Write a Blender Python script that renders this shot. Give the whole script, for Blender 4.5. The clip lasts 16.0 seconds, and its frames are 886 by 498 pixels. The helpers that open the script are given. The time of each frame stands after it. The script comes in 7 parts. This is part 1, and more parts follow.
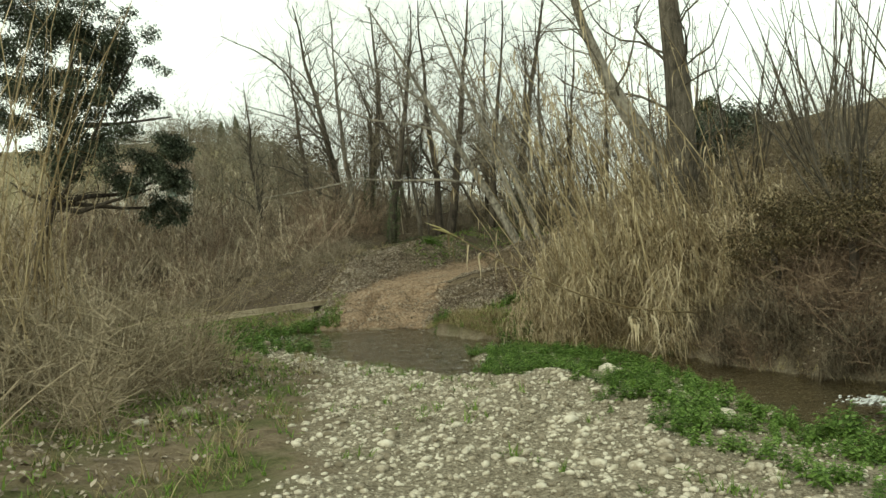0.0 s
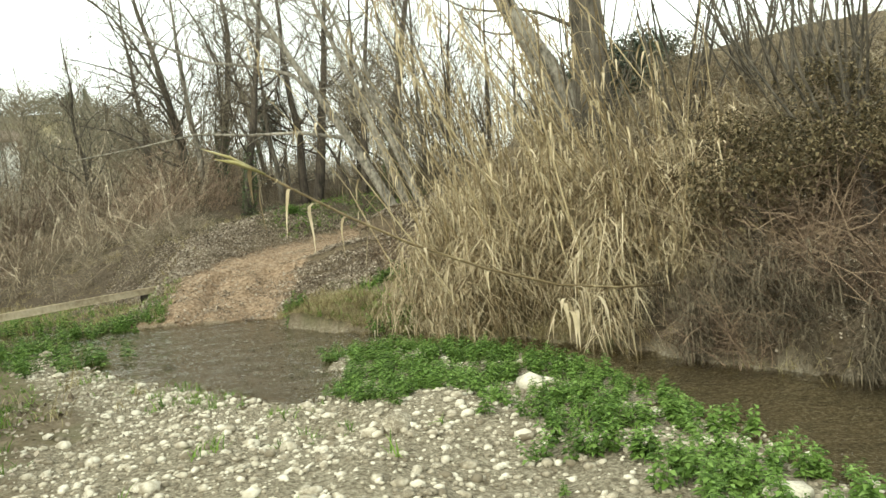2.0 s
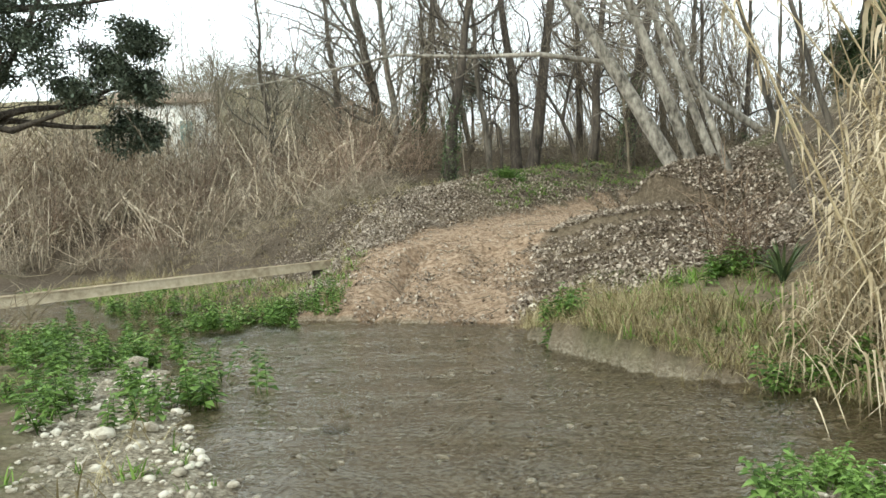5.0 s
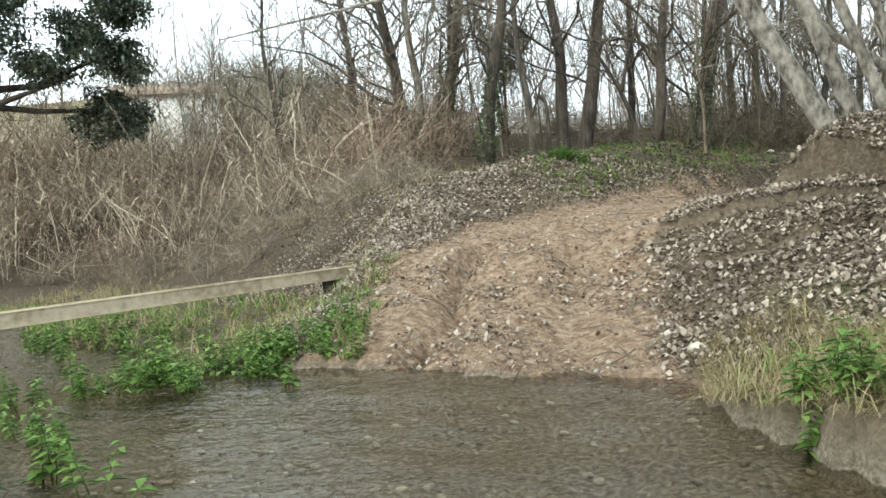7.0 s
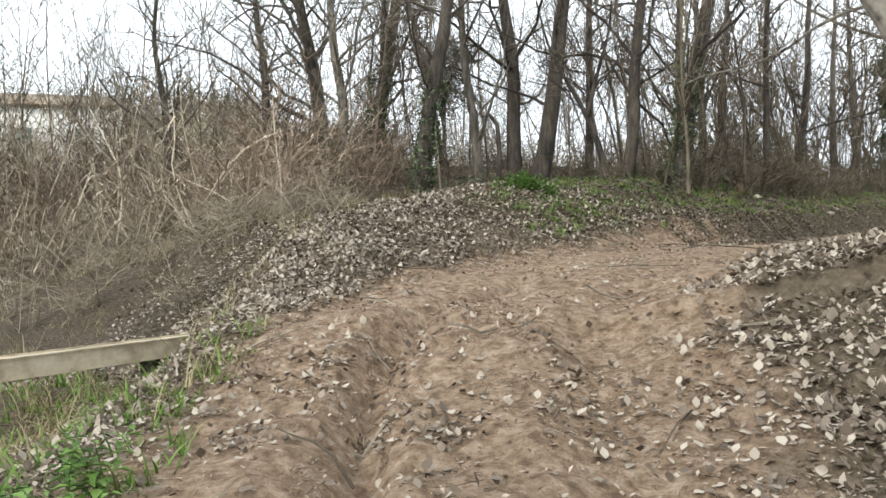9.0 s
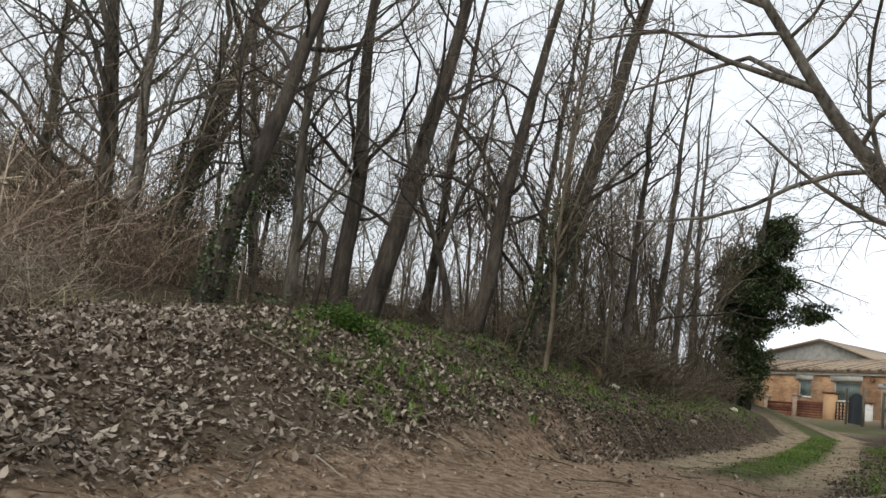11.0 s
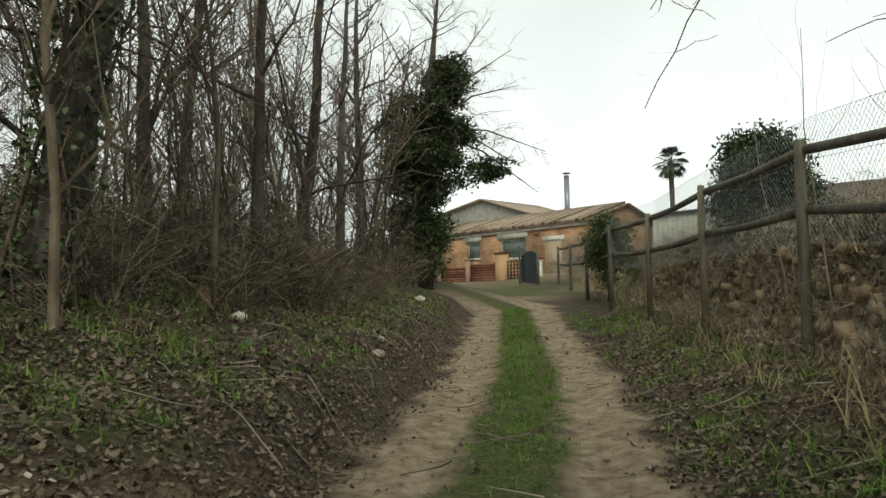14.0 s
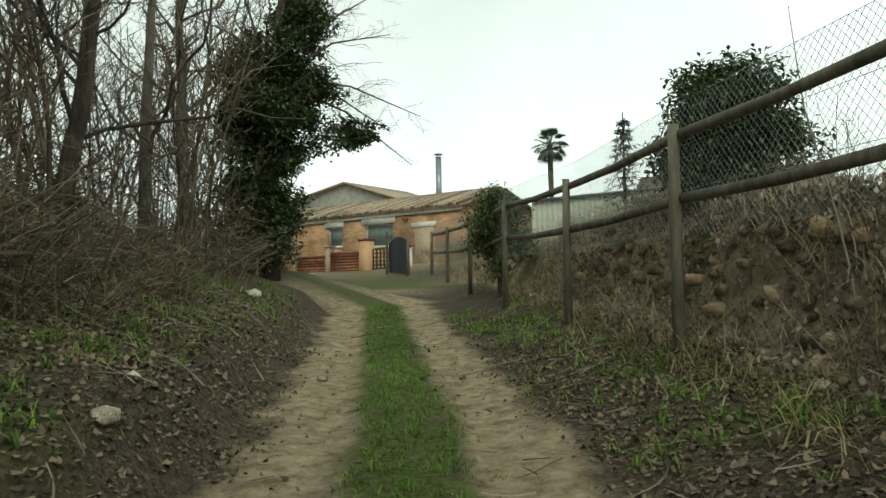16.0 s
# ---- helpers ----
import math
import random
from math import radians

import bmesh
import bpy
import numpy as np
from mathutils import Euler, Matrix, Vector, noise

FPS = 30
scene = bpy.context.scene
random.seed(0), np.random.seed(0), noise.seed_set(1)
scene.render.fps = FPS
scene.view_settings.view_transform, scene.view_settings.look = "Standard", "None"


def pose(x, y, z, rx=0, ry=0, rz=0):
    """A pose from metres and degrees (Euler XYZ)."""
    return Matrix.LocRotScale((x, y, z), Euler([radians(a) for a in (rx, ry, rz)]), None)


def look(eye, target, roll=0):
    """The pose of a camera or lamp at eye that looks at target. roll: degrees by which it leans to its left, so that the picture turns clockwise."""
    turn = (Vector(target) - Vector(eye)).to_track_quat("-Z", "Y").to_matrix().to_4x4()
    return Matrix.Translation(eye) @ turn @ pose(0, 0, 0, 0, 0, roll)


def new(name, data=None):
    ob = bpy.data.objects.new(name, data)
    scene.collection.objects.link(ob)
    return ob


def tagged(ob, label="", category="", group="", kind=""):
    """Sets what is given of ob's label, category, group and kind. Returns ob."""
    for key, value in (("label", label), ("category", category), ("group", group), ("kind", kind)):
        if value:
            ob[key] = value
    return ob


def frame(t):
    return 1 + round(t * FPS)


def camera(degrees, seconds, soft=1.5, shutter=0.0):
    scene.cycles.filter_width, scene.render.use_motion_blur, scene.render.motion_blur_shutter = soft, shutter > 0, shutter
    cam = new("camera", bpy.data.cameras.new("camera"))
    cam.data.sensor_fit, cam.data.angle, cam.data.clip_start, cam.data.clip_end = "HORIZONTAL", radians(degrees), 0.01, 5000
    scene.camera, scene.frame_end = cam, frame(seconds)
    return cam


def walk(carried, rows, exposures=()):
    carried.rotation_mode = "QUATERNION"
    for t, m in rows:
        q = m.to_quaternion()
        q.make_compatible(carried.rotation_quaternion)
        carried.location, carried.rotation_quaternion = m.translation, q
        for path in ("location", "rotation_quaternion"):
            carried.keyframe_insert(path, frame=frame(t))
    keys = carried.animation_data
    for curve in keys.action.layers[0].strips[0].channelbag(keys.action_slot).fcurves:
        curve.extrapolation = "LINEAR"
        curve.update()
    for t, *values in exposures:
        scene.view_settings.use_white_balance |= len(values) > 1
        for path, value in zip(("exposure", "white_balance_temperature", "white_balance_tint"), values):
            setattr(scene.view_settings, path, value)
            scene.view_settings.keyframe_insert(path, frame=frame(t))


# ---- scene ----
cam = camera(60.10, 16.0)
PATH = [
    (0, (0.126, 0.000, 1.981), (0.126, 10.000, 2.052), -3.66),
    (0.5, (0.302, 1.301, 1.924), (0.939, 11.281, 1.845), -3.97),
    (1, (0.489, 2.390, 1.867), (1.781, 12.303, 1.628), -5.10),
    (1.5, (0.597, 3.437, 1.826), (1.994, 13.332, 1.450), -5.67),
    (2, (0.686, 4.422, 1.769), (2.189, 14.300, 1.354), -5.91),
    (2.5, (0.648, 5.405, 1.676), (2.239, 15.268, 1.254), -5.76),
    (3, (0.500, 6.477, 1.614), (1.820, 16.379, 1.162), -4.73),
    (3.5, (0.317, 7.608, 1.542), (1.090, 17.565, 1.041), -4.29),
    (4, (0.067, 8.804, 1.493), (0.262, 18.788, 0.956), -3.16),
    (4.5, (-0.254, 10.013, 1.448), (-0.647, 19.995, 0.998), -3.17),
    (5, (-0.596, 11.258, 1.365), (-1.381, 21.220, 0.991), -2.81),
    (5.2, (-0.730, 11.734, 1.355), (-1.688, 21.681, 0.983), -2.86),
    (7.3, (-1.589, 16.103, 1.229), (-2.547, 26.050, 0.852), -3.86),
    (7.5, (-1.606, 16.595, 1.204), (-2.469, 26.550, 0.798), -3.98),
    (8, (-1.797, 17.706, 1.180), (-2.432, 27.682, 0.883), -3.01),
    (8.2, (-1.879, 18.136, 1.194), (-2.486, 28.115, 0.971), -2.52),
    (10.3, (-1.644, 22.501, 1.476), (0.009, 32.321, 2.394), 3.80),
    (10.5, (-1.620, 22.922, 1.526), (0.115, 32.709, 2.618), 6.15),
    (11, (-1.372, 23.961, 1.792), (0.735, 33.538, 3.752), 8.76),
    (11.5, (-0.991, 25.080, 2.050), (2.018, 34.274, 4.581), 7.25),
    (12, (-0.446, 26.042, 2.300), (3.339, 34.981, 4.703), 4.03),
    (12.5, (0.178, 27.144, 2.463), (4.618, 35.822, 4.697), 1.91),
    (13, (0.967, 28.319, 2.623), (6.242, 36.618, 4.436), -0.31),
    (13.5, (1.745, 29.354, 2.704), (7.555, 37.404, 3.900), -1.25),
    (14, (2.396, 30.294, 2.717), (8.481, 38.192, 3.485), -1.08),
    (14.5, (3.077, 31.173, 2.739), (9.387, 38.910, 3.308), -1.42),
    (15, (3.787, 32.036, 2.724), (10.511, 39.416, 3.284), -1.04),
    (15.5, (4.630, 32.855, 2.762), (11.752, 39.850, 3.346), -1.36),
    (16, (5.433, 33.678, 2.830), (12.817, 40.393, 3.451), -0.98),
]
# stops, white balance and tint of the picture on the way
EXPOSURES = [(0.0, -0.22, 7400, -8), (1.5, 0.42, 7200, -4), (3.0, 0.7, 6800, 0), (5.0, 0.7, 6350, 2), (8.2, 0.74, 6100, 6), (10.4, -0.05, 6450, 12), (11.2, -0.45, 6400, 11), (12.5, -0.75, 6450, 8), (14.0, -0.45, 6850, 2), (15.0, -0.3, 6800, -3), (16.0, -0.42, 6750, -8)]
walk(cam, [(t, look(eye, target, roll)) for t, eye, target, roll in PATH], EXPOSURES)

# ---- light ----
world = bpy.data.worlds.new("overcast_sky")
scene.world = world
world.use_nodes = True
wn, wl = world.node_tree.nodes, world.node_tree.links
sky = wn.new("ShaderNodeTexSky")
sky.sky_type = "NISHITA"
sky.sun_disc = False
sky.sun_elevation, sky.sun_rotation = radians(34), radians(215)
bg = wn["Background"]
bg.inputs["Strength"].default_value = 0.10
cloud = wn.new("ShaderNodeTexNoise")
cloud.inputs["Scale"].default_value = 2.2
cloud.inputs["Detail"].default_value = 5
tone = wn.new("ShaderNodeMapRange")
tone.inputs["From Min"].default_value, tone.inputs["From Max"].default_value = 0.3, 0.7
tone.inputs["To Min"].default_value, tone.inputs["To Max"].default_value = 12.0, 16.0
tint = wn.new("ShaderNodeMix")
tint.data_type = "RGBA"
tint.blend_type = "MULTIPLY"
tint.inputs["Factor"].default_value = 1.0
tint.inputs["B"].default_value = (0.95, 1.0, 1.03, 1)
# thin cloud, brighter towards the horizon
where = wn.new("ShaderNodeTexCoord")
split = wn.new("ShaderNodeSeparateXYZ")
low = wn.new("ShaderNodeMapRange")
low.inputs["From Min"].default_value, low.inputs["From Max"].default_value = 0.0, 0.9
low.inputs["To Min"].default_value, low.inputs["To Max"].default_value = 1.35, 0.72
both_ = wn.new("ShaderNodeMath")
both_.operation = "MULTIPLY"
wl.new(where.outputs["Generated"], split.inputs["Vector"])
wl.new(split.outputs["Z"], low.inputs["Value"])
wl.new(low.outputs["Result"], both_.inputs[1])
veil = wn.new("ShaderNodeMix")
veil.data_type = "RGBA"
veil.inputs["Factor"].default_value = 0.9
wl.new(cloud.outputs["Fac"], tone.inputs["Value"])
wl.new(tone.outputs["Result"], both_.inputs[0])
wl.new(both_.outputs["Value"], tint.inputs["A"])
wl.new(sky.outputs["Color"], veil.inputs["A"])
wl.new(tint.outputs["Result"], veil.inputs["B"])
wl.new(veil.outputs["Result"], bg.inputs["Color"])

sun = new("sun", bpy.data.lights.new("sun", "SUN"))
sun.data.energy, sun.data.angle, sun.data.color = 1.5, radians(14), (1.0, 0.94, 0.84)
sun.matrix_world = look((-14, -18, 16), (0, 0, 0))

# ---- materials ----
def material(name, colors, scale=4.0, rough=0.85, bump=0.3, bump_scale=None, spread=0.0, detail=6.0, metal=0.0, stretch=(1, 1, 1), coords="Object", spec=0.3, translucent=0.0):
    """A noise-coloured surface: colors from dark to light, spread: shift by object or island."""
    m = bpy.data.materials.new(name)
    m.use_nodes = True
    n, l = m.node_tree.nodes, m.node_tree.links
    b = n["Principled BSDF"]
    b.inputs["Roughness"].default_value = rough
    b.inputs["Metallic"].default_value = metal
    b.inputs["Specular IOR Level"].default_value = spec
    tc = n.new("ShaderNodeTexCoord")
    mp = n.new("ShaderNodeMapping")
    mp.inputs["Scale"].default_value = stretch
    l.new(tc.outputs[coords], mp.inputs["Vector"])
    fine = n.new("ShaderNodeTexNoise")
    fine.inputs["Scale"].default_value, fine.inputs["Detail"].default_value = scale, detail
    fine.inputs["Roughness"].default_value = 0.62
    broad = n.new("ShaderNodeTexNoise")
    broad.inputs["Scale"].default_value, broad.inputs["Detail"].default_value = scale * 0.13, 3.0
    l.new(mp.outputs["Vector"], fine.inputs["Vector"])
    l.new(mp.outputs["Vector"], broad.inputs["Vector"])
    add = n.new("ShaderNodeMath")
    add.operation = "MULTIPLY_ADD"
    add.inputs[1].default_value, add.inputs[2].default_value = 0.6, -0.3
    l.new(broad.outputs["Fac"], add.inputs[0])
    total = n.new("ShaderNodeMath")
    l.new(fine.outputs["Fac"], total.inputs[0])
    l.new(add.outputs["Value"], total.inputs[1])
    value = total
    if spread:
        info = n.new("ShaderNodeNewGeometry")
        ob = n.new("ShaderNodeObjectInfo")
        both = n.new("ShaderNodeMath")
        l.new(info.outputs["Random Per Island"], both.inputs[0])
        l.new(ob.outputs["Random"], both.inputs[1])
        frac = n.new("ShaderNodeMath")
        frac.operation = "FRACT"
        l.new(both.outputs["Value"], frac.inputs[0])
        sc = n.new("ShaderNodeMath")
        sc.operation = "MULTIPLY_ADD"
        sc.inputs[1].default_value, sc.inputs[2].default_value = spread, -spread / 2
        l.new(frac.outputs["Value"], sc.inputs[0])
        value = n.new("ShaderNodeMath")
        l.new(total.outputs["Value"], value.inputs[0])
        l.new(sc.outputs["Value"], value.inputs[1])
    ramp = n.new("ShaderNodeValToRGB")
    ramp.color_ramp.elements.remove(ramp.color_ramp.elements[0])
    for k, c in enumerate(colors):
        at = 0.3 + 0.4 * k / max(1, len(colors) - 1)
        e = ramp.color_ramp.elements[0] if k == 0 else ramp.color_ramp.elements.new(at)
        e.position, e.color = at, (*c, 1)
    l.new(value.outputs["Value"], ramp.inputs["Fac"])
    l.new(ramp.outputs["Color"], b.inputs["Base Color"])
    if bump:
        bp = n.new("ShaderNodeBump")
        bp.inputs["Strength"].default_value, bp.inputs["Distance"].default_value = bump, 0.02
        bn = fine
        if bump_scale:
            bn = n.new("ShaderNodeTexNoise")
            bn.inputs["Scale"].default_value, bn.inputs["Detail"].default_value = bump_scale, 6.0
            l.new(mp.outputs["Vector"], bn.inputs["Vector"])
        l.new(bn.outputs["Fac"], bp.inputs["Height"])
        l.new(bp.outputs["Normal"], b.inputs["Normal"])
    if translucent:
        tr = n.new("ShaderNodeBsdfTranslucent")
        mix = n.new("ShaderNodeMixShader")
        mix.inputs["Fac"].default_value = translucent
        l.new(ramp.outputs["Color"], tr.inputs["Color"])
        l.new(b.outputs["BSDF"], mix.inputs[1])
        l.new(tr.outputs["BSDF"], mix.inputs[2])
        l.new(mix.outputs["Shader"], n["Material Output"].inputs["Surface"])
    return m


BARK = material("grey_brown_bark", [(0.032, 0.028, 0.022), (0.095, 0.082, 0.064), (0.17, 0.148, 0.118)], 14, 0.9, 0.8, stretch=(1, 1, 0.22))
PALE = material("pale_poplar_bark", [(0.05, 0.043, 0.034), (0.215, 0.195, 0.16), (0.37, 0.34, 0.285)], 12, 0.85, 0.6, stretch=(1, 1, 0.5))
# the darkest of the three barks
DARKBARK = material("dark_brown_bark", [(0.02, 0.017, 0.013), (0.058, 0.047, 0.037), (0.105, 0.088, 0.068)], 10, 0.9, 0.8, stretch=(1, 1, 0.25))
TWIG = material("thin_twig_bark", [(0.09, 0.073, 0.052), (0.19, 0.16, 0.117), (0.31, 0.265, 0.20)], 3, 0.9, 0, spread=0.35)
BRUSH = material("dry_brush_stem", [(0.13, 0.105, 0.075), (0.26, 0.215, 0.155), (0.38, 0.32, 0.24)], 3, 0.9, 0, spread=0.5)
CANE = material("straw_yellow_cane", [(0.18, 0.132, 0.07), (0.34, 0.265, 0.15), (0.48, 0.395, 0.245)], 5, 0.6, 0.2, spread=0.45, stretch=(1, 1, 0.3))
BLADE = material("dry_reed_blade", [(0.22, 0.165, 0.095), (0.44, 0.36, 0.23), (0.64, 0.545, 0.385)], 4, 0.8, 0, spread=0.5, translucent=0.25)
LITTER = material("fallen_leaf", [(0.13, 0.10, 0.074), (0.265, 0.217, 0.168), (0.44, 0.38, 0.305)], 5, 0.85, 0, spread=0.7)
GRASS = material("fresh_grass_blade", [(0.065, 0.12, 0.02), (0.145, 0.25, 0.042), (0.24, 0.36, 0.08)], 3, 0.7, 0, spread=0.5, translucent=0.3)
DRYGRASS = material("dry_grass_blade", [(0.16, 0.125, 0.06), (0.30, 0.245, 0.125), (0.44, 0.38, 0.22)], 3, 0.85, 0, spread=0.6, translucent=0.25)
HERB = material("nettle_leaf", [(0.06, 0.115, 0.02), (0.145, 0.25, 0.05), (0.24, 0.37, 0.10)], 6, 0.55, 0, spread=0.5, translucent=0.25)
IVY = material("dark_ivy_leaf", [(0.028, 0.046, 0.02), (0.06, 0.092, 0.036), (0.115, 0.155, 0.065)], 6, 0.45, 0, spread=0.6, translucent=0.12)
# leaf green made paler and greyer, distance haze mixed into the colour
OAK = material("holm_oak_leaf", [(0.038, 0.05, 0.034), (0.08, 0.102, 0.07), (0.145, 0.172, 0.122)], 6, 0.5, 0, spread=0.6, translucent=0.12)
STONE = material("pale_river_stone", [(0.19, 0.16, 0.114), (0.43, 0.385, 0.30), (0.66, 0.615, 0.51)], 14, 0.85, 0.3, spread=0.45)
ROCK = material("ochre_wall_stone", [(0.085, 0.065, 0.043), (0.25, 0.185, 0.115), (0.43, 0.315, 0.20)], 13, 0.92, 0.7, spread=0.5)
TIMBER = material("weathered_round_timber", [(0.06, 0.054, 0.042), (0.125, 0.112, 0.082), (0.20, 0.18, 0.135)], 9, 0.85, 0.5, stretch=(1, 1, 0.2))
BEAM = material("pale_planed_beam", [(0.30, 0.24, 0.16), (0.48, 0.40, 0.28), (0.60, 0.52, 0.38)], 8, 0.75, 0.3, stretch=(0.15, 1, 1))
FOAM = material("white_foam", [(0.55, 0.56, 0.55), (0.74, 0.76, 0.76), (0.85, 0.86, 0.86)], 9, 0.4, 0.5)
WIRE = material("galvanised_wire", [(0.22, 0.24, 0.23), (0.34, 0.36, 0.35)], 8, 0.45, 0, metal=0.6)

# ---- mesh building ----
rng = np.random.default_rng(7)


class Soup:
    """Collects pieces of mesh as arrays and links them as one object."""

    def __init__(self):
        self.v, self.f, self.count = [], [], 0

    def add(self, verts, faces):
        """faces: arrays of one width each, or one array"""
        for some in faces if isinstance(faces, (list, tuple)) else [faces]:
            if len(some):
                self.f.append(np.asarray(some, np.int64) + self.count)
        self.v.append(np.asarray(verts, float).reshape(-1, 3))
        self.count += len(self.v[-1])
        return self

    def arrays(self):
        return np.concatenate(self.v), self.f

    def scatter(self, proto, places, turns, sizes, tilts=None):
        """Copies of a proto's arrays at places, turned about z, tilted and sized."""
        pv, pf = proto
        c, s = np.cos(turns), np.sin(turns)
        z = np.zeros(len(turns))
        rot = np.stack([np.stack([c, -s, z], -1), np.stack([s, c, z], -1), np.stack([z, z, z + 1], -1)], 1)
        if tilts is not None:
            ct, st = np.cos(tilts), np.sin(tilts)
            tip = np.stack([np.stack([z + 1, z, z], -1), np.stack([z, ct, -st], -1), np.stack([z, st, ct], -1)], 1)
            rot = rot @ tip
        sizes = np.asarray(sizes, float)
        if sizes.ndim == 1:
            sizes = sizes[:, None] * np.ones(3)
        all_v = np.einsum("nij,nkj->nki", rot, pv[None] * sizes[:, None, :]) + np.asarray(places)[:, None, :]
        step = np.arange(len(places))[:, None, None] * len(pv)
        for some in pf:
            self.f.append((some[None] + step).reshape(-1, some.shape[1]) + self.count)
        self.v.append(all_v.reshape(-1, 3))
        self.count += len(places) * len(pv)
        return self

    def mesh(self, name, mat, smooth=False):
        me = bpy.data.meshes.new(name)
        if not self.v:
            return me
        v = np.concatenate(self.v)
        loops = np.concatenate([f.ravel() for f in self.f])
        totals = np.concatenate([np.full(len(f), f.shape[1]) for f in self.f])
        me.vertices.add(len(v))
        me.vertices.foreach_set("co", v.ravel())
        me.loops.add(len(loops))
        me.loops.foreach_set("vertex_index", loops.astype(np.int32))
        me.polygons.add(len(totals))
        me.polygons.foreach_set("loop_start", np.r_[0, np.cumsum(totals)[:-1]].astype(np.int32))
        if smooth:
            me.polygons.foreach_set("use_smooth", np.ones(len(totals), bool))
        me.update(calc_edges=True)
        me.validate()
        if mat:
            me.materials.append(mat)
        return me


def part(name, soup, mat, parent=None, label="", smooth=False):
    """One mesh object, from a Soup or a bmesh, under a thing or a part."""
    if isinstance(soup, Soup):
        me = soup.mesh(name, mat, smooth)
    elif isinstance(soup, bmesh.types.BMesh):
        me = bpy.data.meshes.new(name)
        soup.normal_update()
        soup.to_mesh(me)
        soup.free()
        me.materials.append(mat)
    else:
        me = soup
    ob = new(name, me)
    if parent:
        ob.parent = parent
    return tagged(ob, label)


def thing(name, label, category, at=(0, 0, 0), group="", kind=""):
    ob = new(name)
    ob.empty_display_size = 0.1
    ob.location = at
    return tagged(ob, label, category, group, kind)


def tube(points, radii, sides=5, cap=True):
    """Arrays of a tube along points."""
    pts = np.asarray(points, float)
    radii = np.asarray(radii, float)
    way = np.gradient(pts, axis=0)
    way /= np.linalg.norm(way, axis=1, keepdims=True) + 1e-9
    ref = np.array([0.31, 0.17, 0.93]) if abs(way[0] @ np.array([0.31, 0.17, 0.93])) < 0.9 else np.array([0.9, 0.3, 0.1])
    a = np.cross(way, ref)
    a /= np.linalg.norm(a, axis=1, keepdims=True) + 1e-9
    b = np.cross(way, a)
    ang = np.arange(sides) * 2 * math.pi / sides
    ring = np.cos(ang)[None, :, None] * a[:, None] + np.sin(ang)[None, :, None] * b[:, None]
    v = (pts[:, None] + ring * radii[:, None, None]).reshape(-1, 3)
    i = np.arange(len(pts) - 1)[:, None] * sides
    k = np.arange(sides)[None]
    k2 = (k + 1) % sides
    quads = np.stack([i + k, i + k2, i + sides + k2, i + sides + k], -1).reshape(-1, 4)
    faces = [quads]
    if cap and sides > 3:
        faces += [np.arange(sides)[None, ::-1], (len(pts) - 1) * sides + np.arange(sides)[None]]
    return v, faces


def ribbon(points, radii):
    """Arrays of a thin flat strip along points, for twigs too fine to need a round."""
    pts = np.asarray(points, float)
    radii = np.asarray(radii, float)[:, None] * 1.25
    way = pts[-1] - pts[0]
    side = np.cross(way, rng.normal(0, 1, 3))
    side /= np.linalg.norm(side) + 1e-9
    n = len(pts)
    i = np.arange(n - 1)
    return np.concatenate([pts - side * radii, pts + side * radii]), [np.stack([i, i + n, i + n + 1, i + 1], -1)]


def box(lo, hi):
    x0, y0, z0 = lo
    x1, y1, z1 = hi
    v = np.array([(x0, y0, z0), (x1, y0, z0), (x1, y1, z0), (x0, y1, z0), (x0, y0, z1), (x1, y0, z1), (x1, y1, z1), (x0, y1, z1)], float)
    f = np.array([(0, 3, 2, 1), (4, 5, 6, 7), (0, 1, 5, 4), (1, 2, 6, 5), (2, 3, 7, 6), (3, 0, 4, 7)])
    return v, [f]


def smoothstep(a, b, x):
    t = np.clip((x - a) / (b - a), 0, 1)
    return t * t * (3 - 2 * t)


def near_line(x, y, line):
    """Distance to a polyline, the way along it (0 to its point count) and the side (left positive)."""
    line = np.asarray(line, float)
    best = np.full(np.shape(x), 1e9)
    along, side = np.zeros(np.shape(x)), np.zeros(np.shape(x))
    for k in range(len(line) - 1):
        a, b = line[k, :2], line[k + 1, :2]
        d = b - a
        t = np.clip(((x - a[0]) * d[0] + (y - a[1]) * d[1]) / (d @ d), 0, 1)
        px, py = x - a[0] - t * d[0], y - a[1] - t * d[1]
        r = np.hypot(px, py)
        closer = r < best
        best = np.where(closer, r, best)
        along = np.where(closer, k + t, along)
        side = np.where(closer, np.sign(d[0] * py - d[1] * px), side)
    return best, along, side


def waves(x, y, size, seed):
    """A cheap smooth noise of about -1 to 1."""
    r = np.random.default_rng(seed)
    out = 0
    for k in range(6):
        a, p = r.uniform(0, 2 * math.pi, 2)
        w = 2 * math.pi / size * r.uniform(0.6, 1.7)
        out = out + np.sin((x * math.cos(a) + y * math.sin(a)) * w + p)
    return out / 3.2


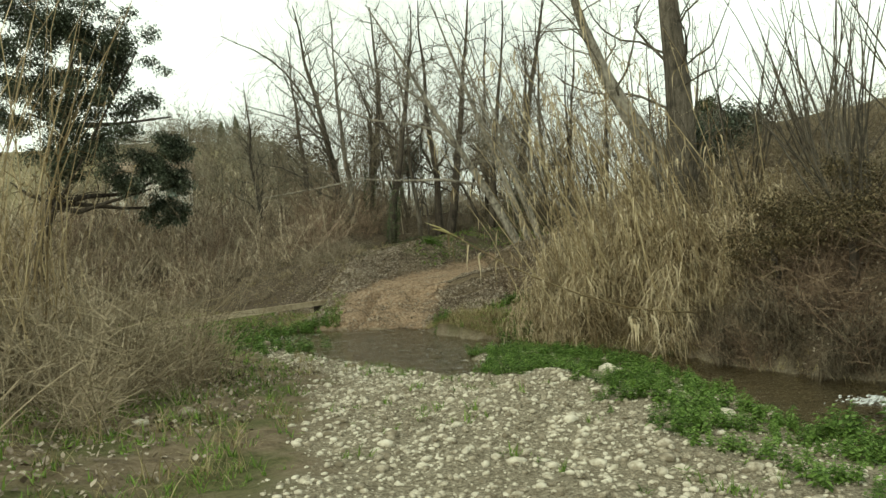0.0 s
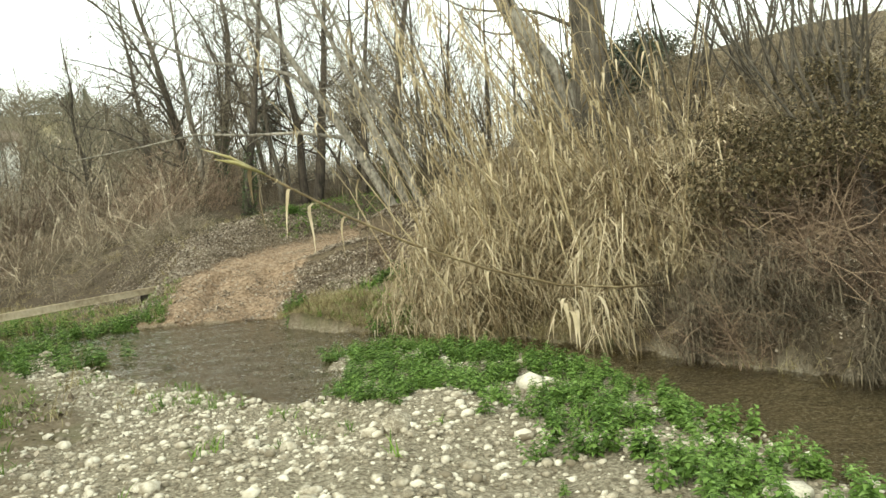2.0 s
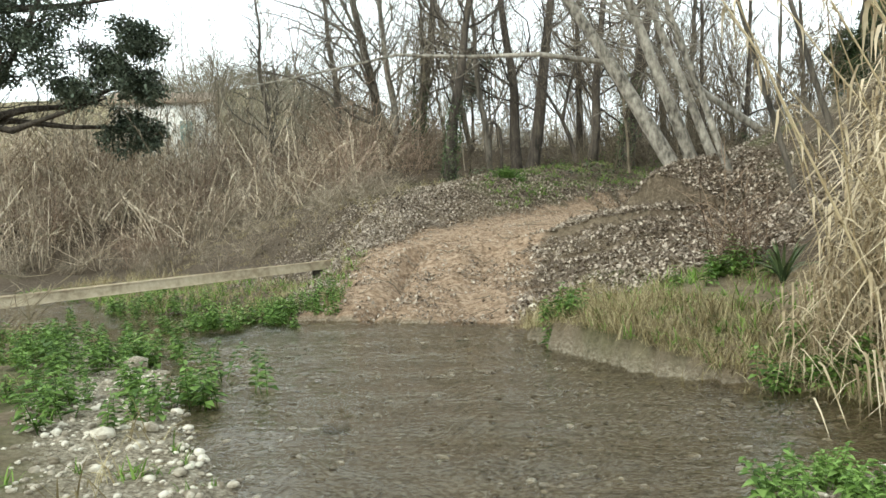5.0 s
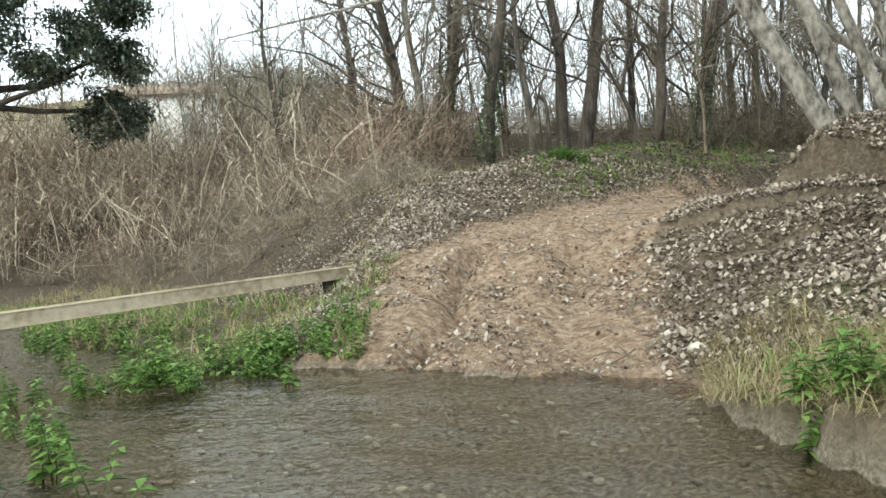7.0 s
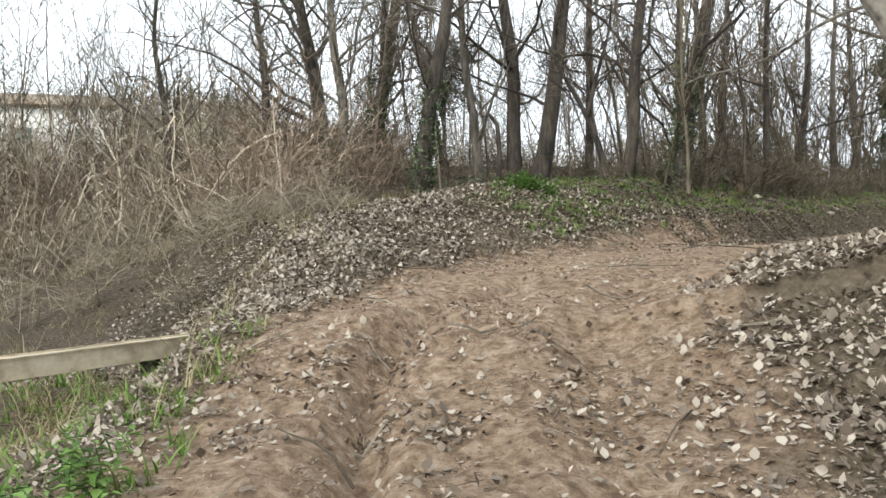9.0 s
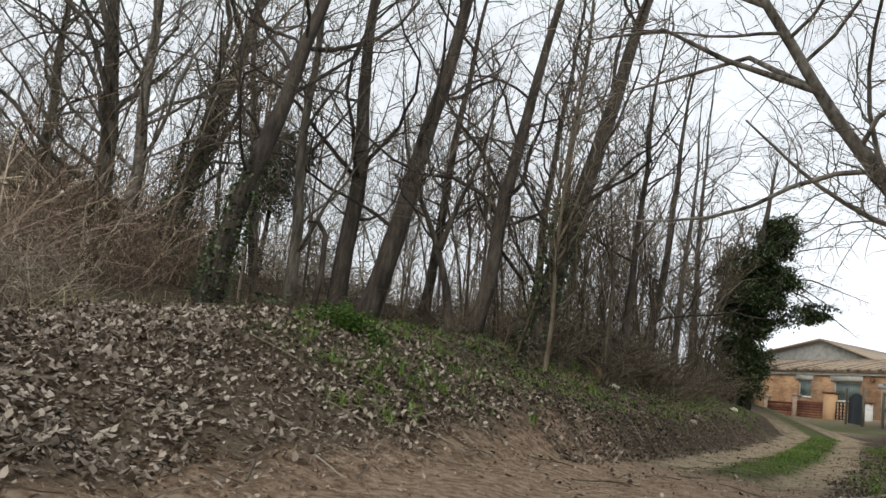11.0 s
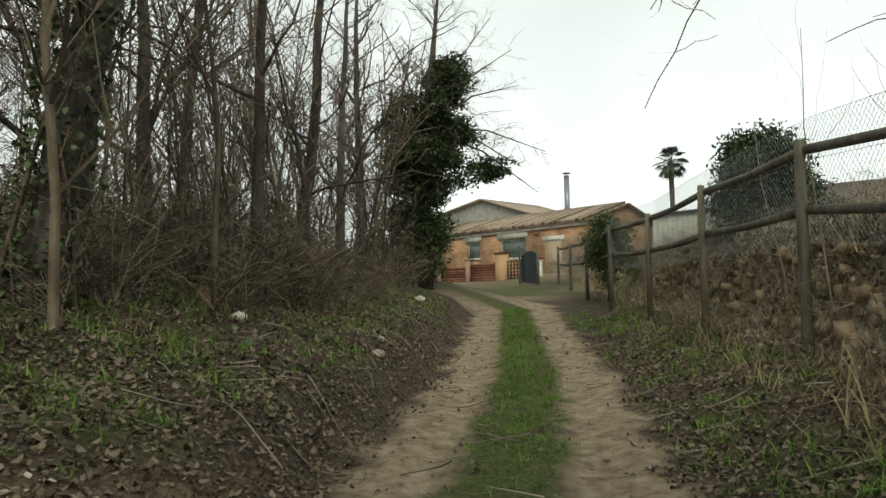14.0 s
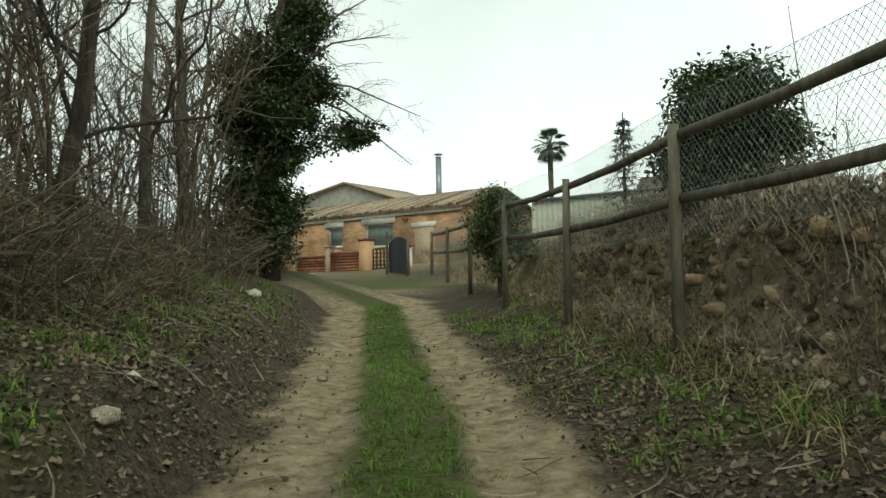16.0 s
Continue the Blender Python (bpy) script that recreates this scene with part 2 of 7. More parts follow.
# ---- the lie of the land ----
# Shores of the stream, from upstream to downstream.
NEAR_SHORE = [(-14, 27.5), (-9, 23.2), (-6.0, 20.9), (-3.9, 18.5), (-2.5, 15.8), (-0.9, 13.8), (0.1, 12.4), (0.8, 12.7), (0.5, 14.9), (1.3, 15.4), (2.6, 14.1), (3.3, 12.8), (3.45, 10.5), (3.6, 9.2), (3.6, 7.6), (4.4, 5.4), (7, 2.5), (12, -1)]
FAR_SHORE = [(-15, 31.5), (-11, 28), (-7.7, 25.0), (-4.9, 22.6), (-3.0, 22.0), (-0.6, 21.0), (-0.2, 19.4), (0.4, 18.0), (1.5, 17.0), (2.9, 14.9), (4.0, 13.4), (4.4, 11.8), (5.0, 10.6), (6.2, 9.0), (8.0, 6.5), (13, 2)]
# The track: x, y and height of its middle.
LANE = [(-1.9, 21.0, -0.05), (-1.75, 22.4, 0.22), (-1.7, 23.8, 0.45), (-1.4, 25.4, 0.92), (-0.6, 26.9, 1.12), (0.6, 28.1, 1.27), (2.2, 30.0, 1.39), (3.8, 31.9, 1.41), (5.4, 33.7, 1.45), (9.75, 38.0, 1.78), (15.2, 44.0, 2.25), (20.0, 49.3, 2.8), (25.2, 55.0, 3.5), (27.3, 62, 3.72), (27.8, 75, 3.8)]


def inside(x, y):
    """Whether a place lies in the stream."""
    ring = NEAR_SHORE + FAR_SHORE[::-1]
    out = np.zeros(np.shape(x), bool)
    for (ax, ay), (bx, by) in zip(ring, ring[1:] + ring[:1]):
        cross = ((ay > y) != (by > y)) & (x < (bx - ax) * (y - ay) / (by - ay + 1e-12) + ax)
        out ^= cross
    return out


def land(x, y, rough=True):
    """Ground height."""
    x, y = np.asarray(x, float), np.asarray(y, float)
    dn, _, sn = near_line(x, y, NEAR_SHORE)
    df, af, sf = near_line(x, y, FAR_SHORE)
    wet = inside(x, y)
    far_side = (sf > 0) & ~wet
    # beyond the stream: a slope that steepens to the east
    east = smoothstep(1.5, 4.5, x - 0.25 * (y - 17)) * (1 - smoothstep(24, 32, y))
    slope = 0.265 + 0.31 * east
    top = 5.2 + 1.9 * east - 1.3 * smoothstep(2, 8, x) * smoothstep(34, 40, y)
    h_far = top * (1 - np.exp(-((df * slope / top) ** 1.6))) ** 0.625
    h_far = h_far + 0.17 * smoothstep(0.05, 0.35, df) * smoothstep(3.6, 4.6, x) * (1 - smoothstep(14.5, 16.5, y))
    meadow = smoothstep(-3.4, -4.4, x) * (1 - smoothstep(3.5, 7.5, df))
    h_far = h_far * (1 - 0.8 * meadow)
    # far hills
    hill = smoothstep(55, 165, y) * 23.5 * (1 - smoothstep(-0.32, 0.04, x / np.maximum(y, 1)))
    h_far = h_far + np.where(y > 40, hill, 0)
    h_near = 0.05 * np.minimum(dn, 14) + 0.02 * dn + 0.12 * smoothstep(-1.0, -3.0, x + 0.1 * y) * smoothstep(0.5, 2.5, dn)
    h = np.where(far_side, h_far, h_near)
    if rough:
        h = h + 0.06 * waves(x, y, 2.6, 3) * smoothstep(0, 2, np.minimum(dn, df)) + 0.025 * waves(x, y, 0.8, 4) + 0.35 * waves(x, y, 14, 5) * smoothstep(6, 14, np.minimum(dn, df)) * far_side
    # the lane cut into the slope
    dl, al, sl = near_line(x, y, LANE)
    zl = np.interp(al, np.arange(len(LANE)), [p[2] for p in LANE])
    late = smoothstep(5.0, 7.5, al) * (1 - smoothstep(11.5, 12.3, al))
    climb = (-0.14 + 0.48 * smoothstep(2.6, 4.4, al) - 0.06 * late) * (1 - smoothstep(11.3, 12.2, al))
    turn = smoothstep(3.6, 4.6, al)
    left = zl + late * 0.42 * smoothstep(1.25, 1.9, dl) + climb * np.minimum(np.maximum(dl - 1.35, 0), 5.5)
    right = zl + 0.08 * np.maximum(dl - 1.2, 0) + late * 0.28 * smoothstep(1.3, 3.0, dl) + late * 1.35 * smoothstep(3.05, 3.7, dl) * (1 - 0.45 * smoothstep(9.5, 11, al)) + (1 - late) * ((0.17 - 0.09 * turn) * np.maximum(dl - 1.3, 0) + turn * 1.15 * smoothstep(2.45, 3.5, dl))
    bank = np.where(sl > 0, left, right)
    # gullies worn by wheels and water up the ramp
    ramp = (1 - smoothstep(3.6, 4.6, al)) * smoothstep(0.1, 0.8, al)
    gully = np.exp(-((dl * sl - 0.62 - 0.12 * np.sin(al * 3)) / 0.12) ** 2) * 0.2 + np.exp(-((dl * sl + 0.72) / 0.2) ** 2) * 0.07
    clods = 0.022 * waves(x, y, 0.42, 14) + 0.03 * waves(x, y, 0.9, 15) if rough else 0
    bank = bank + ramp * (clods - gully)
    crown = 0.05 * (smoothstep(0.25, 0.6, dl) - smoothstep(0.6, 1.0, dl))
    bank = bank - crown * 1.0 + (0.03 * waves(x, y, 1.1, 8) if rough else 0) * smoothstep(0.9, 2.0, dl)
    reach = np.where(sl > 0, 3.2 + 2.6 * smoothstep(2.6, 4.6, al) + 1.8 * late, 5.4 + 3.8 * late)
    blend = (1 - smoothstep(0.35 * reach, reach, dl)) * far_side
    h = h * (1 - blend) + bank * blend
    shore = np.minimum(dn, df)
    h = np.where(wet, -0.05 - 0.13 * smoothstep(0, 1.2, shore) + 0.02 * waves(x, y, 0.7, 9), h)
    return h


# ---- ground ----
def ground_material():
    m = bpy.data.materials.new("earth_gravel_and_litter")
    m.use_nodes = True
    n, l = m.node_tree.nodes, m.node_tree.links
    b = n["Principled BSDF"]
    b.inputs["Roughness"].default_value = 0.95
    b.inputs["Specular IOR Level"].default_value = 0.15
    tc = n.new("ShaderNodeTexCoord")

    def speck(scale, colors, detail=8.0, seed=0.0):
        t = n.new("ShaderNodeTexNoise")
        t.inputs["Scale"].default_value, t.inputs["Detail"].default_value, t.inputs["Roughness"].default_value = scale, detail, 0.7
        l.new(tc.outputs["Object"], t.inputs["Vector"])
        r = n.new("ShaderNodeValToRGB")
        for k, c in enumerate(colors):
            e = r.color_ramp.elements[k] if k < 2 else r.color_ramp.elements.new(1.0)
            e.color = (*c, 1)
        for k, e in enumerate(r.color_ramp.elements):
            e.position = 0.36 + 0.28 * k / (len(colors) - 1)
        l.new(t.outputs["Fac"], r.inputs["Fac"])
        return r.outputs["Color"], t.outputs["Fac"]

    litter, h1 = speck(22, [(0.038, 0.029, 0.02), (0.092, 0.071, 0.05), (0.185, 0.148, 0.108)], 10.0)
    dirt, h2 = speck(11, [(0.16, 0.108, 0.07), (0.315, 0.222, 0.146), (0.47, 0.36, 0.26)], 14.0)
    gravel, h3 = speck(30, [(0.12, 0.10, 0.07), (0.29, 0.25, 0.18), (0.50, 0.45, 0.35)])
    sand, h4 = speck(6, [(0.21, 0.16, 0.10), (0.39, 0.308, 0.20), (0.52, 0.425, 0.295)], 14.0)
    green, h5 = speck(18, [(0.05, 0.065, 0.02), (0.10, 0.125, 0.038), (0.17, 0.18, 0.07)])
    out = litter
    for name, other in (("dirt", dirt), ("gravel", gravel), ("sand", sand), ("green", green)):
        at = n.new("ShaderNodeAttribute")
        at.attribute_name = name
        mix = n.new("ShaderNodeMix")
        mix.data_type = "RGBA"
        l.new(at.outputs["Fac"], mix.inputs["Factor"])
        l.new(out, mix.inputs["A"])
        l.new(other, mix.inputs["B"])
        out = mix.outputs["Result"]
    l.new(out, b.inputs["Base Color"])
    bp = n.new("ShaderNodeBump")
    bp.inputs["Strength"].default_value, bp.inputs["Distance"].default_value = 0.9, 0.06
    l.new(h1, bp.inputs["Height"])
    l.new(bp.outputs["Normal"], b.inputs["Normal"])
    return m


def lane_marks(x, y):
    """How much a place is bare dirt, gravel, pale sand or grass."""
    dl, al, sl = near_line(x, y, LANE)
    dn, _, sn = near_line(x, y, NEAR_SHORE)
    df, _, sf = near_line(x, y, FAR_SHORE)
    wet = inside(x, y)
    w = 0.35 * waves(x, y, 1.5, 11) + 0.25 * waves(x, y, 0.5, 12)
    late = smoothstep(7.0, 8.2, al)
    far_side = (sf > 0) & ~wet
    wide = np.where(sl > 0, 1.85, 1.6)
    dirt = (1 - smoothstep(wide - 0.25, wide + 0.15, dl + 0.5 * w)) * far_side * (1 - late)
    rut = (1 - smoothstep(0.3, 0.56, np.abs(dl - 0.74) + 0.35 * w)) * late * far_side
    mid = (1 - smoothstep(0.28, 0.5, dl + 0.35 * w)) * late * far_side
    beach = ~far_side & ~wet
    edge = x + 1.12 + 0.18 * np.clip(y - 6.3, 0, 4.7) + 0.55 * np.maximum(y - 12.5, 0)
    gravel = beach * smoothstep(-0.2, 0.4, edge + 0.6 * w) * (1 - smoothstep(9, 12, dn))
    gravel = np.maximum(gravel, wet * 0.95)
    mossy = smoothstep(0.0, 0.8, waves(x, y, 2.2, 17) + w) * smoothstep(1.3, 2.2, dl) * (1 - smoothstep(6, 11, dl)) * smoothstep(4.5, 6.5, al) * far_side * 0.75
    # worn grassy soil of the near bank, the ford's lip, the early verge and the far fields
    near = beach * (1 - gravel)
    lip = far_side * (df < 2.4) * (x > -0.9) * (x < 4.2) * smoothstep(1.7, 2.3, dl)
    verge = far_side * (1 - smoothstep(2.5, 5, dl)) * (1 - smoothstep(4.5, 6, al)) * (1 - dirt)
    field = smoothstep(46, 60, y) * (1 - smoothstep(-8, 2, x))
    patchy = smoothstep(-0.3, 0.6, waves(x, y, 1.7, 18) + w)
    slope = far_side * smoothstep(2.5, 4, x) * (1 - smoothstep(24, 28, y)) * (0.05 + 0.15 * patchy)
    wall_zone = far_side * (sl < 0) * smoothstep(2.7, 3.0, dl) * (1 - smoothstep(4.2, 5, dl)) * smoothstep(6.5, 7.5, al) * 0.8
    pale = np.maximum.reduce([slope, wall_zone, rut, near * 0.45, lip * 0.4, verge * 0.22, field * 0.85])
    green = np.maximum.reduce([mid, mossy, near * patchy * 0.7, lip * patchy * 0.6, field * 0.4])
    return dirt, gravel, pale, green


def build_ground():
    # fine near the way, coarse far off, one sheet
    xs = np.concatenate([-np.geomspace(900, 15.5, 26), np.arange(-15, -5, 0.2), np.arange(-5, 3.2, 0.1), np.arange(3.2, 22, 0.2), np.geomspace(22.5, 900, 26)])
    ys = np.concatenate([-np.geomspace(600, 5.4, 18), np.arange(-5, 20, 0.2), np.arange(20, 29, 0.1), np.arange(29, 47, 0.19), np.geomspace(47.5, 900, 34)])
    X, Y = np.meshgrid(xs, ys)
    Z = land(X, Y)
    s = Soup()
    nx, ny = len(xs), len(ys)
    i = (np.arange(ny - 1)[:, None] * nx + np.arange(nx - 1)[None]).ravel()
    s.add(np.stack([X, Y, Z], -1).reshape(-1, 3), np.stack([i, i + 1, i + nx + 1, i + nx], -1))
    me = s.mesh("ground", ground_material(), True)
    for name, value in zip(("dirt", "gravel", "sand", "green"), lane_marks(X.ravel(), Y.ravel())):
        a = me.attributes.new(name, "FLOAT", "POINT")
        a.data.foreach_set("value", np.asarray(value, np.float32))
    return tagged(new("ground", me), "ochre dirt track, pale gravel ford and leaf-strewn banks", "ground", kind="structure")


build_ground()


def water_material():
    m = bpy.data.materials.new("shallow_brown_water")
    m.use_nodes = True
    n, l = m.node_tree.nodes, m.node_tree.links
    n.remove(n["Principled BSDF"])
    clear, gloss = n.new("ShaderNodeBsdfTransparent"), n.new("ShaderNodeBsdfGlossy")
    clear.inputs["Color"].default_value = (0.95, 0.89, 0.77, 1)
    gloss.inputs["Roughness"].default_value = 0.04
    sheen = n.new("ShaderNodeFresnel")
    sheen.inputs["IOR"].default_value = 1.36
    mix = n.new("ShaderNodeMixShader")
    l.new(sheen.outputs["Fac"], mix.inputs["Fac"])
    l.new(clear.outputs["BSDF"], mix.inputs[1])
    l.new(gloss.outputs["BSDF"], mix.inputs[2])
    l.new(mix.outputs["Shader"], n["Material Output"].inputs["Surface"])
    tc = n.new("ShaderNodeTexCoord")
    mp = n.new("ShaderNodeMapping")
    mp.inputs["Rotation"].default_value = (0, 0, radians(35))
    mp.inputs["Scale"].default_value = (1.0, 2.6, 1.0)
    l.new(tc.outputs["Object"], mp.inputs["Vector"])
    t = n.new("ShaderNodeTexNoise")
    t.inputs["Scale"].default_value, t.inputs["Detail"].default_value, t.inputs["Roughness"].default_value = 3.2, 4.0, 0.6
    l.new(mp.outputs["Vector"], t.inputs["Vector"])
    bp = n.new("ShaderNodeBump")
    bp.inputs["Strength"].default_value, bp.inputs["Distance"].default_value = 1.0, 0.03
    l.new(t.outputs["Fac"], bp.inputs["Height"])
    l.new(bp.outputs["Normal"], gloss.inputs["Normal"])
    l.new(bp.outputs["Normal"], sheen.inputs["Normal"])
    return m


def build_water():
    xs = np.concatenate([np.arange(-15, -6, 0.2), np.arange(-6, 5, 0.075), np.arange(5, 13, 0.2)])
    ys = np.concatenate([np.arange(-1, 9, 0.2), np.arange(9, 22.5, 0.075), np.arange(22.5, 31, 0.2)])
    X, Y = np.meshgrid(xs, ys)
    dn, _, _ = near_line(X, Y, NEAR_SHORE)
    df, _, _ = near_line(X, Y, FAR_SHORE)
    keep = inside(X, Y) | (np.minimum(dn, df) < 1.1)
    nx = len(xs)
    quads = []
    for j in range(len(ys) - 1):
        for i in range(nx - 1):
            if keep[j, i] and keep[j + 1, i] and keep[j, i + 1] and keep[j + 1, i + 1]:
                k = j * nx + i
                quads.append((k, k + 1, k + nx + 1, k + nx))
    s = Soup().add(np.stack([X, Y, 0.006 * waves(X, Y, 1.3, 21) + 0.012 * waves(0.6 * X - 0.3 * Y, 0.5 * X + Y, 0.6, 22) + 0.005 * waves(X, Y, 0.32, 23)], -1).reshape(-1, 3), np.array(quads))
    ob = new("water", s.mesh("water", water_material(), True))
    bm = bmesh.new()
    bm.from_mesh(ob.data)
    bmesh.ops.delete(bm, geom=[v for v in bm.verts if not v.link_faces], context="VERTS")
    bm.to_mesh(ob.data)
    bm.free()
    return tagged(ob, "shallow brown stream rippling over the gravel ford", "stream", kind="structure")


build_water()

# ---- trees ----
def bend(p, d, length, bits, wobble, lift, r):
    """A wandering line from p along d."""
    pts = [np.array(p, float)]
    d = np.array(d, float)
    for _ in range(bits):
        d = d + r.normal(0, wobble, 3) + (0, 0, lift)
        d /= np.linalg.norm(d)
        pts.append(pts[-1] + d * length / bits)
    return np.array(pts)


def grow(branch, twig, line, r0, r1, r, depth, boughs, spread=0.8, lift=0.05, reach=0.45, from_=0.3, sides=5, twigs=7, own=None, over=None, fine=0.5):
    """Boughs along a line, each with its own, down to twigs."""
    length = np.linalg.norm(np.diff(line, axis=0), axis=1).sum()
    for _ in range(boughs):
        k = r.uniform(from_, 0.98)
        i = min(int(k * (len(line) - 1)), len(line) - 2)
        p = line[i] + (line[i + 1] - line[i]) * (k * (len(line) - 1) - i)
        way = line[i + 1] - line[i]
        way = way / np.linalg.norm(way)
        out = r.normal(0, 1, 3)
        out -= way * (out @ way)
        out /= np.linalg.norm(out)
        d = way * (1 - spread * 0.5) + out * spread + (0, 0, lift)
        d /= np.linalg.norm(d)
        rad = r0 + (r1 - r0) * k
        le = length * reach * r.uniform(0.55, 1.1) * (1.15 - 0.6 * k)
        b = bend(p, d, le, 7 if depth > 1 else 5, 0.27, lift * 0.8, r)
        if over is not None and b[:, 2].min() < over - (0.3 if depth == 1 else 0):
            d = np.array([d[0], d[1], abs(d[2]) + 0.35])
            b = bend(p, d / np.linalg.norm(d), le * 0.7, 7 if depth > 1 else 5, 0.2, 0.03, r)
            b[:, 2] = np.maximum(b[:, 2], min(over - (0.3 if depth == 1 else 0), p[2]))
        rb = min(rad * 0.42, le * 0.0105 + 0.002)
        if depth > 1:
            shape = tube(b, np.linspace(rb, rb * 0.3, len(b)), sides if depth > 2 else 3, False)
            if own is None:
                branch.add(*shape)
            else:
                own.append(Soup().add(*shape))
        else:
            twig.add(*ribbon(b, np.linspace(rb, rb * 0.4, len(b))))
        if depth > 1:
            grow(branch, twig, b, rb, rb * 0.3, r, depth - 1, twigs, spread, lift, fine if depth == 2 else 0.5, 0.15, 4, twigs, over=over, fine=fine)


def bare_tree(name, label, line, radius, seed, bark=None, boughs=12, depth=3, from_=0.35, reach=0.4, twigs=6, group="bare trees of the wood", lift=0.06, spread=0.8, top=0.12, parent=None, cat="tree", over=None, fine=0.5, crook=0.0):
    r = np.random.default_rng(seed)
    line = np.asarray(line, float)
    # smooth the given line into a stem
    t = np.linspace(0, len(line) - 1, 4 * (len(line) - 1) + 1)
    stem = np.stack([np.interp(t, np.arange(len(line)), line[:, k]) for k in range(3)], -1)
    stem[1:-1] = 0.25 * stem[:-2] + 0.5 * stem[1:-1] + 0.25 * stem[2:]
    stem[1:] += np.cumsum(r.normal(0, radius * 0.16 + crook, (len(stem) - 1, 3)), 0) * (1, 1, 0)
    stem[1:-1] = 0.3 * stem[:-2] + 0.4 * stem[1:-1] + 0.3 * stem[2:]
    ob = parent or thing(name, label, cat, group=group)
    rad = np.linspace(1, top, len(stem)) * radius
    rad[0] *= 1.35
    part("trunk", Soup().add(*tube(stem, rad, 10)), bark or BARK, ob, smooth=True)
    br, tw = Soup(), Soup()
    main = []
    grow(br, tw, stem, radius, radius * top, r, depth, boughs, spread, lift, reach, from_, 5, twigs, main, over, fine)
    for soup in main:
        part("bough", soup, bark or BARK, ob, smooth=True)
    if br.v:
        tagged(part("branchwork", br, bark or BARK, ob, smooth=True), kind="stuff")
    tagged(part("twiggage", tw, TWIG, ob), kind="stuff")
    return ob


def upright(x, y, height, lean=(0, 0), sink=0.2, curve=0.0):
    """A stem line from the ground at x, y: lean in metres over its height."""
    z = float(land(x, y)) - sink
    k = np.linspace(0, 1, 6)
    return np.stack([x + lean[0] * (k + curve * k * k), y + lean[1] * k, z + height * k], -1)

# ---- small growing things, as arrays to strew ----
def blade(length, width, droop, r, bits=3, up=1.0):
    """A bending strip that rises and droops along +y."""
    k = np.linspace(0, 1, bits + 1)
    y = length * (k * 0.35 + droop * k * k * 0.5)
    z = up * length * (k * (1 - 0.15 * droop) - droop * 0.75 * k * k)
    w = width * (1 - k) ** 0.6 * 0.5
    w[-1] = width * 0.02
    twist = r.uniform(-0.6, 0.6) * k
    v = np.concatenate([np.stack([-w * np.cos(twist), y, z - w * np.sin(twist)], -1), np.stack([w * np.cos(twist), y, z + w * np.sin(twist)], -1)])
    i = np.arange(bits)
    return v, [np.stack([i, i + bits + 1, i + bits + 2, i + 1], -1)]


def hang(length, width, r, bits=4):
    """A dry blade that springs out and hangs straight down."""
    k = np.linspace(0, 1, bits + 1)
    y = length * 0.28 * (1 - np.exp(-4 * k)) + length * 0.05 * np.sin(k * 5 + r.uniform(0, 6))
    z = length * (0.25 * k - 1.15 * k * k)
    w = width * 0.5 * np.sin(np.clip(0.25 + k * 0.8, 0, 1) * math.pi) ** 0.7
    w[-1] = width * 0.04
    twist = r.uniform(-1.5, 1.5) * k
    v = np.concatenate([np.stack([-w * np.cos(twist), y - w * np.sin(twist), z], -1), np.stack([w * np.cos(twist), y + w * np.sin(twist), z], -1)])
    i = np.arange(bits)
    return v, [np.stack([i, i + bits + 1, i + bits + 2, i + 1], -1)]


def turned(v, a):
    c, s = math.cos(a), math.sin(a)
    return np.stack([v[:, 0] * c - v[:, 1] * s, v[:, 0] * s + v[:, 1] * c, v[:, 2]], -1)


def tuft(seed, count=10, length=0.3, width=0.012, droop=0.5):
    r = np.random.default_rng(seed)
    s = Soup()
    for _ in range(count):
        v, f = blade(length * r.uniform(0.5, 1.15), width * r.uniform(0.7, 1.3), droop * r.uniform(0.3, 1.5), r)
        v = turned(v, r.uniform(0, 6.3)) + (*r.normal(0, length * 0.14, 2), -0.02)
        s.add(v, f)
    return s.arrays()


def leaf_shape(width=0.55, fold=0.25, curl=0.2):
    """A leaf of length 1 along y: six corners, folded at its rib."""
    v = np.array([(0, 0, 0), (-width / 2, 0.35, fold * 0.5), (-width * 0.33, 0.72, fold * 0.4 + curl * 0.5), (0, 1, curl), (width * 0.33, 0.72, fold * 0.4 + curl * 0.5), (width / 2, 0.35, fold * 0.5), (0, 0.5, 0.05)])
    return v, [np.array([(0, 6, 1, 1), (1, 6, 2, 2), (2, 6, 3, 3), (3, 6, 4, 4), (4, 6, 5, 5), (5, 6, 0, 0)])[:, :3]]


def herb(seed, height=0.32, pairs=7):
    r = np.random.default_rng(seed)
    s = Soup()
    lv, lf = np.array([(0, 0, 0), (-0.29, 0.42, 0.08), (0, 1, -0.22), (0.29, 0.42, 0.08)]), [np.array([(0, 2, 1), (0, 3, 2)])]
    for _ in range(3):
        line = bend((*r.normal(0, 0.05, 2), -0.02), (*r.normal(0, 0.22, 2), 1), height * r.uniform(0.6, 1.1), 3, 0.1, 0.0, r)
        s.add(*tube(line, np.linspace(0.005, 0.002, 4), 3, False))
        for k in range(pairs):
            t = 0.25 + 0.75 * k / (pairs - 1)
            p = line[0] + (line[-1] - line[0]) * t
            for side in (0, math.pi):
                size = 0.11 * r.uniform(0.6, 1.1) * (1.1 - 0.5 * t)
                v = turned(lv * size, k * 1.57 + side + r.normal(0, 0.4))
                s.add(v + p, lf)
    return s.arrays()


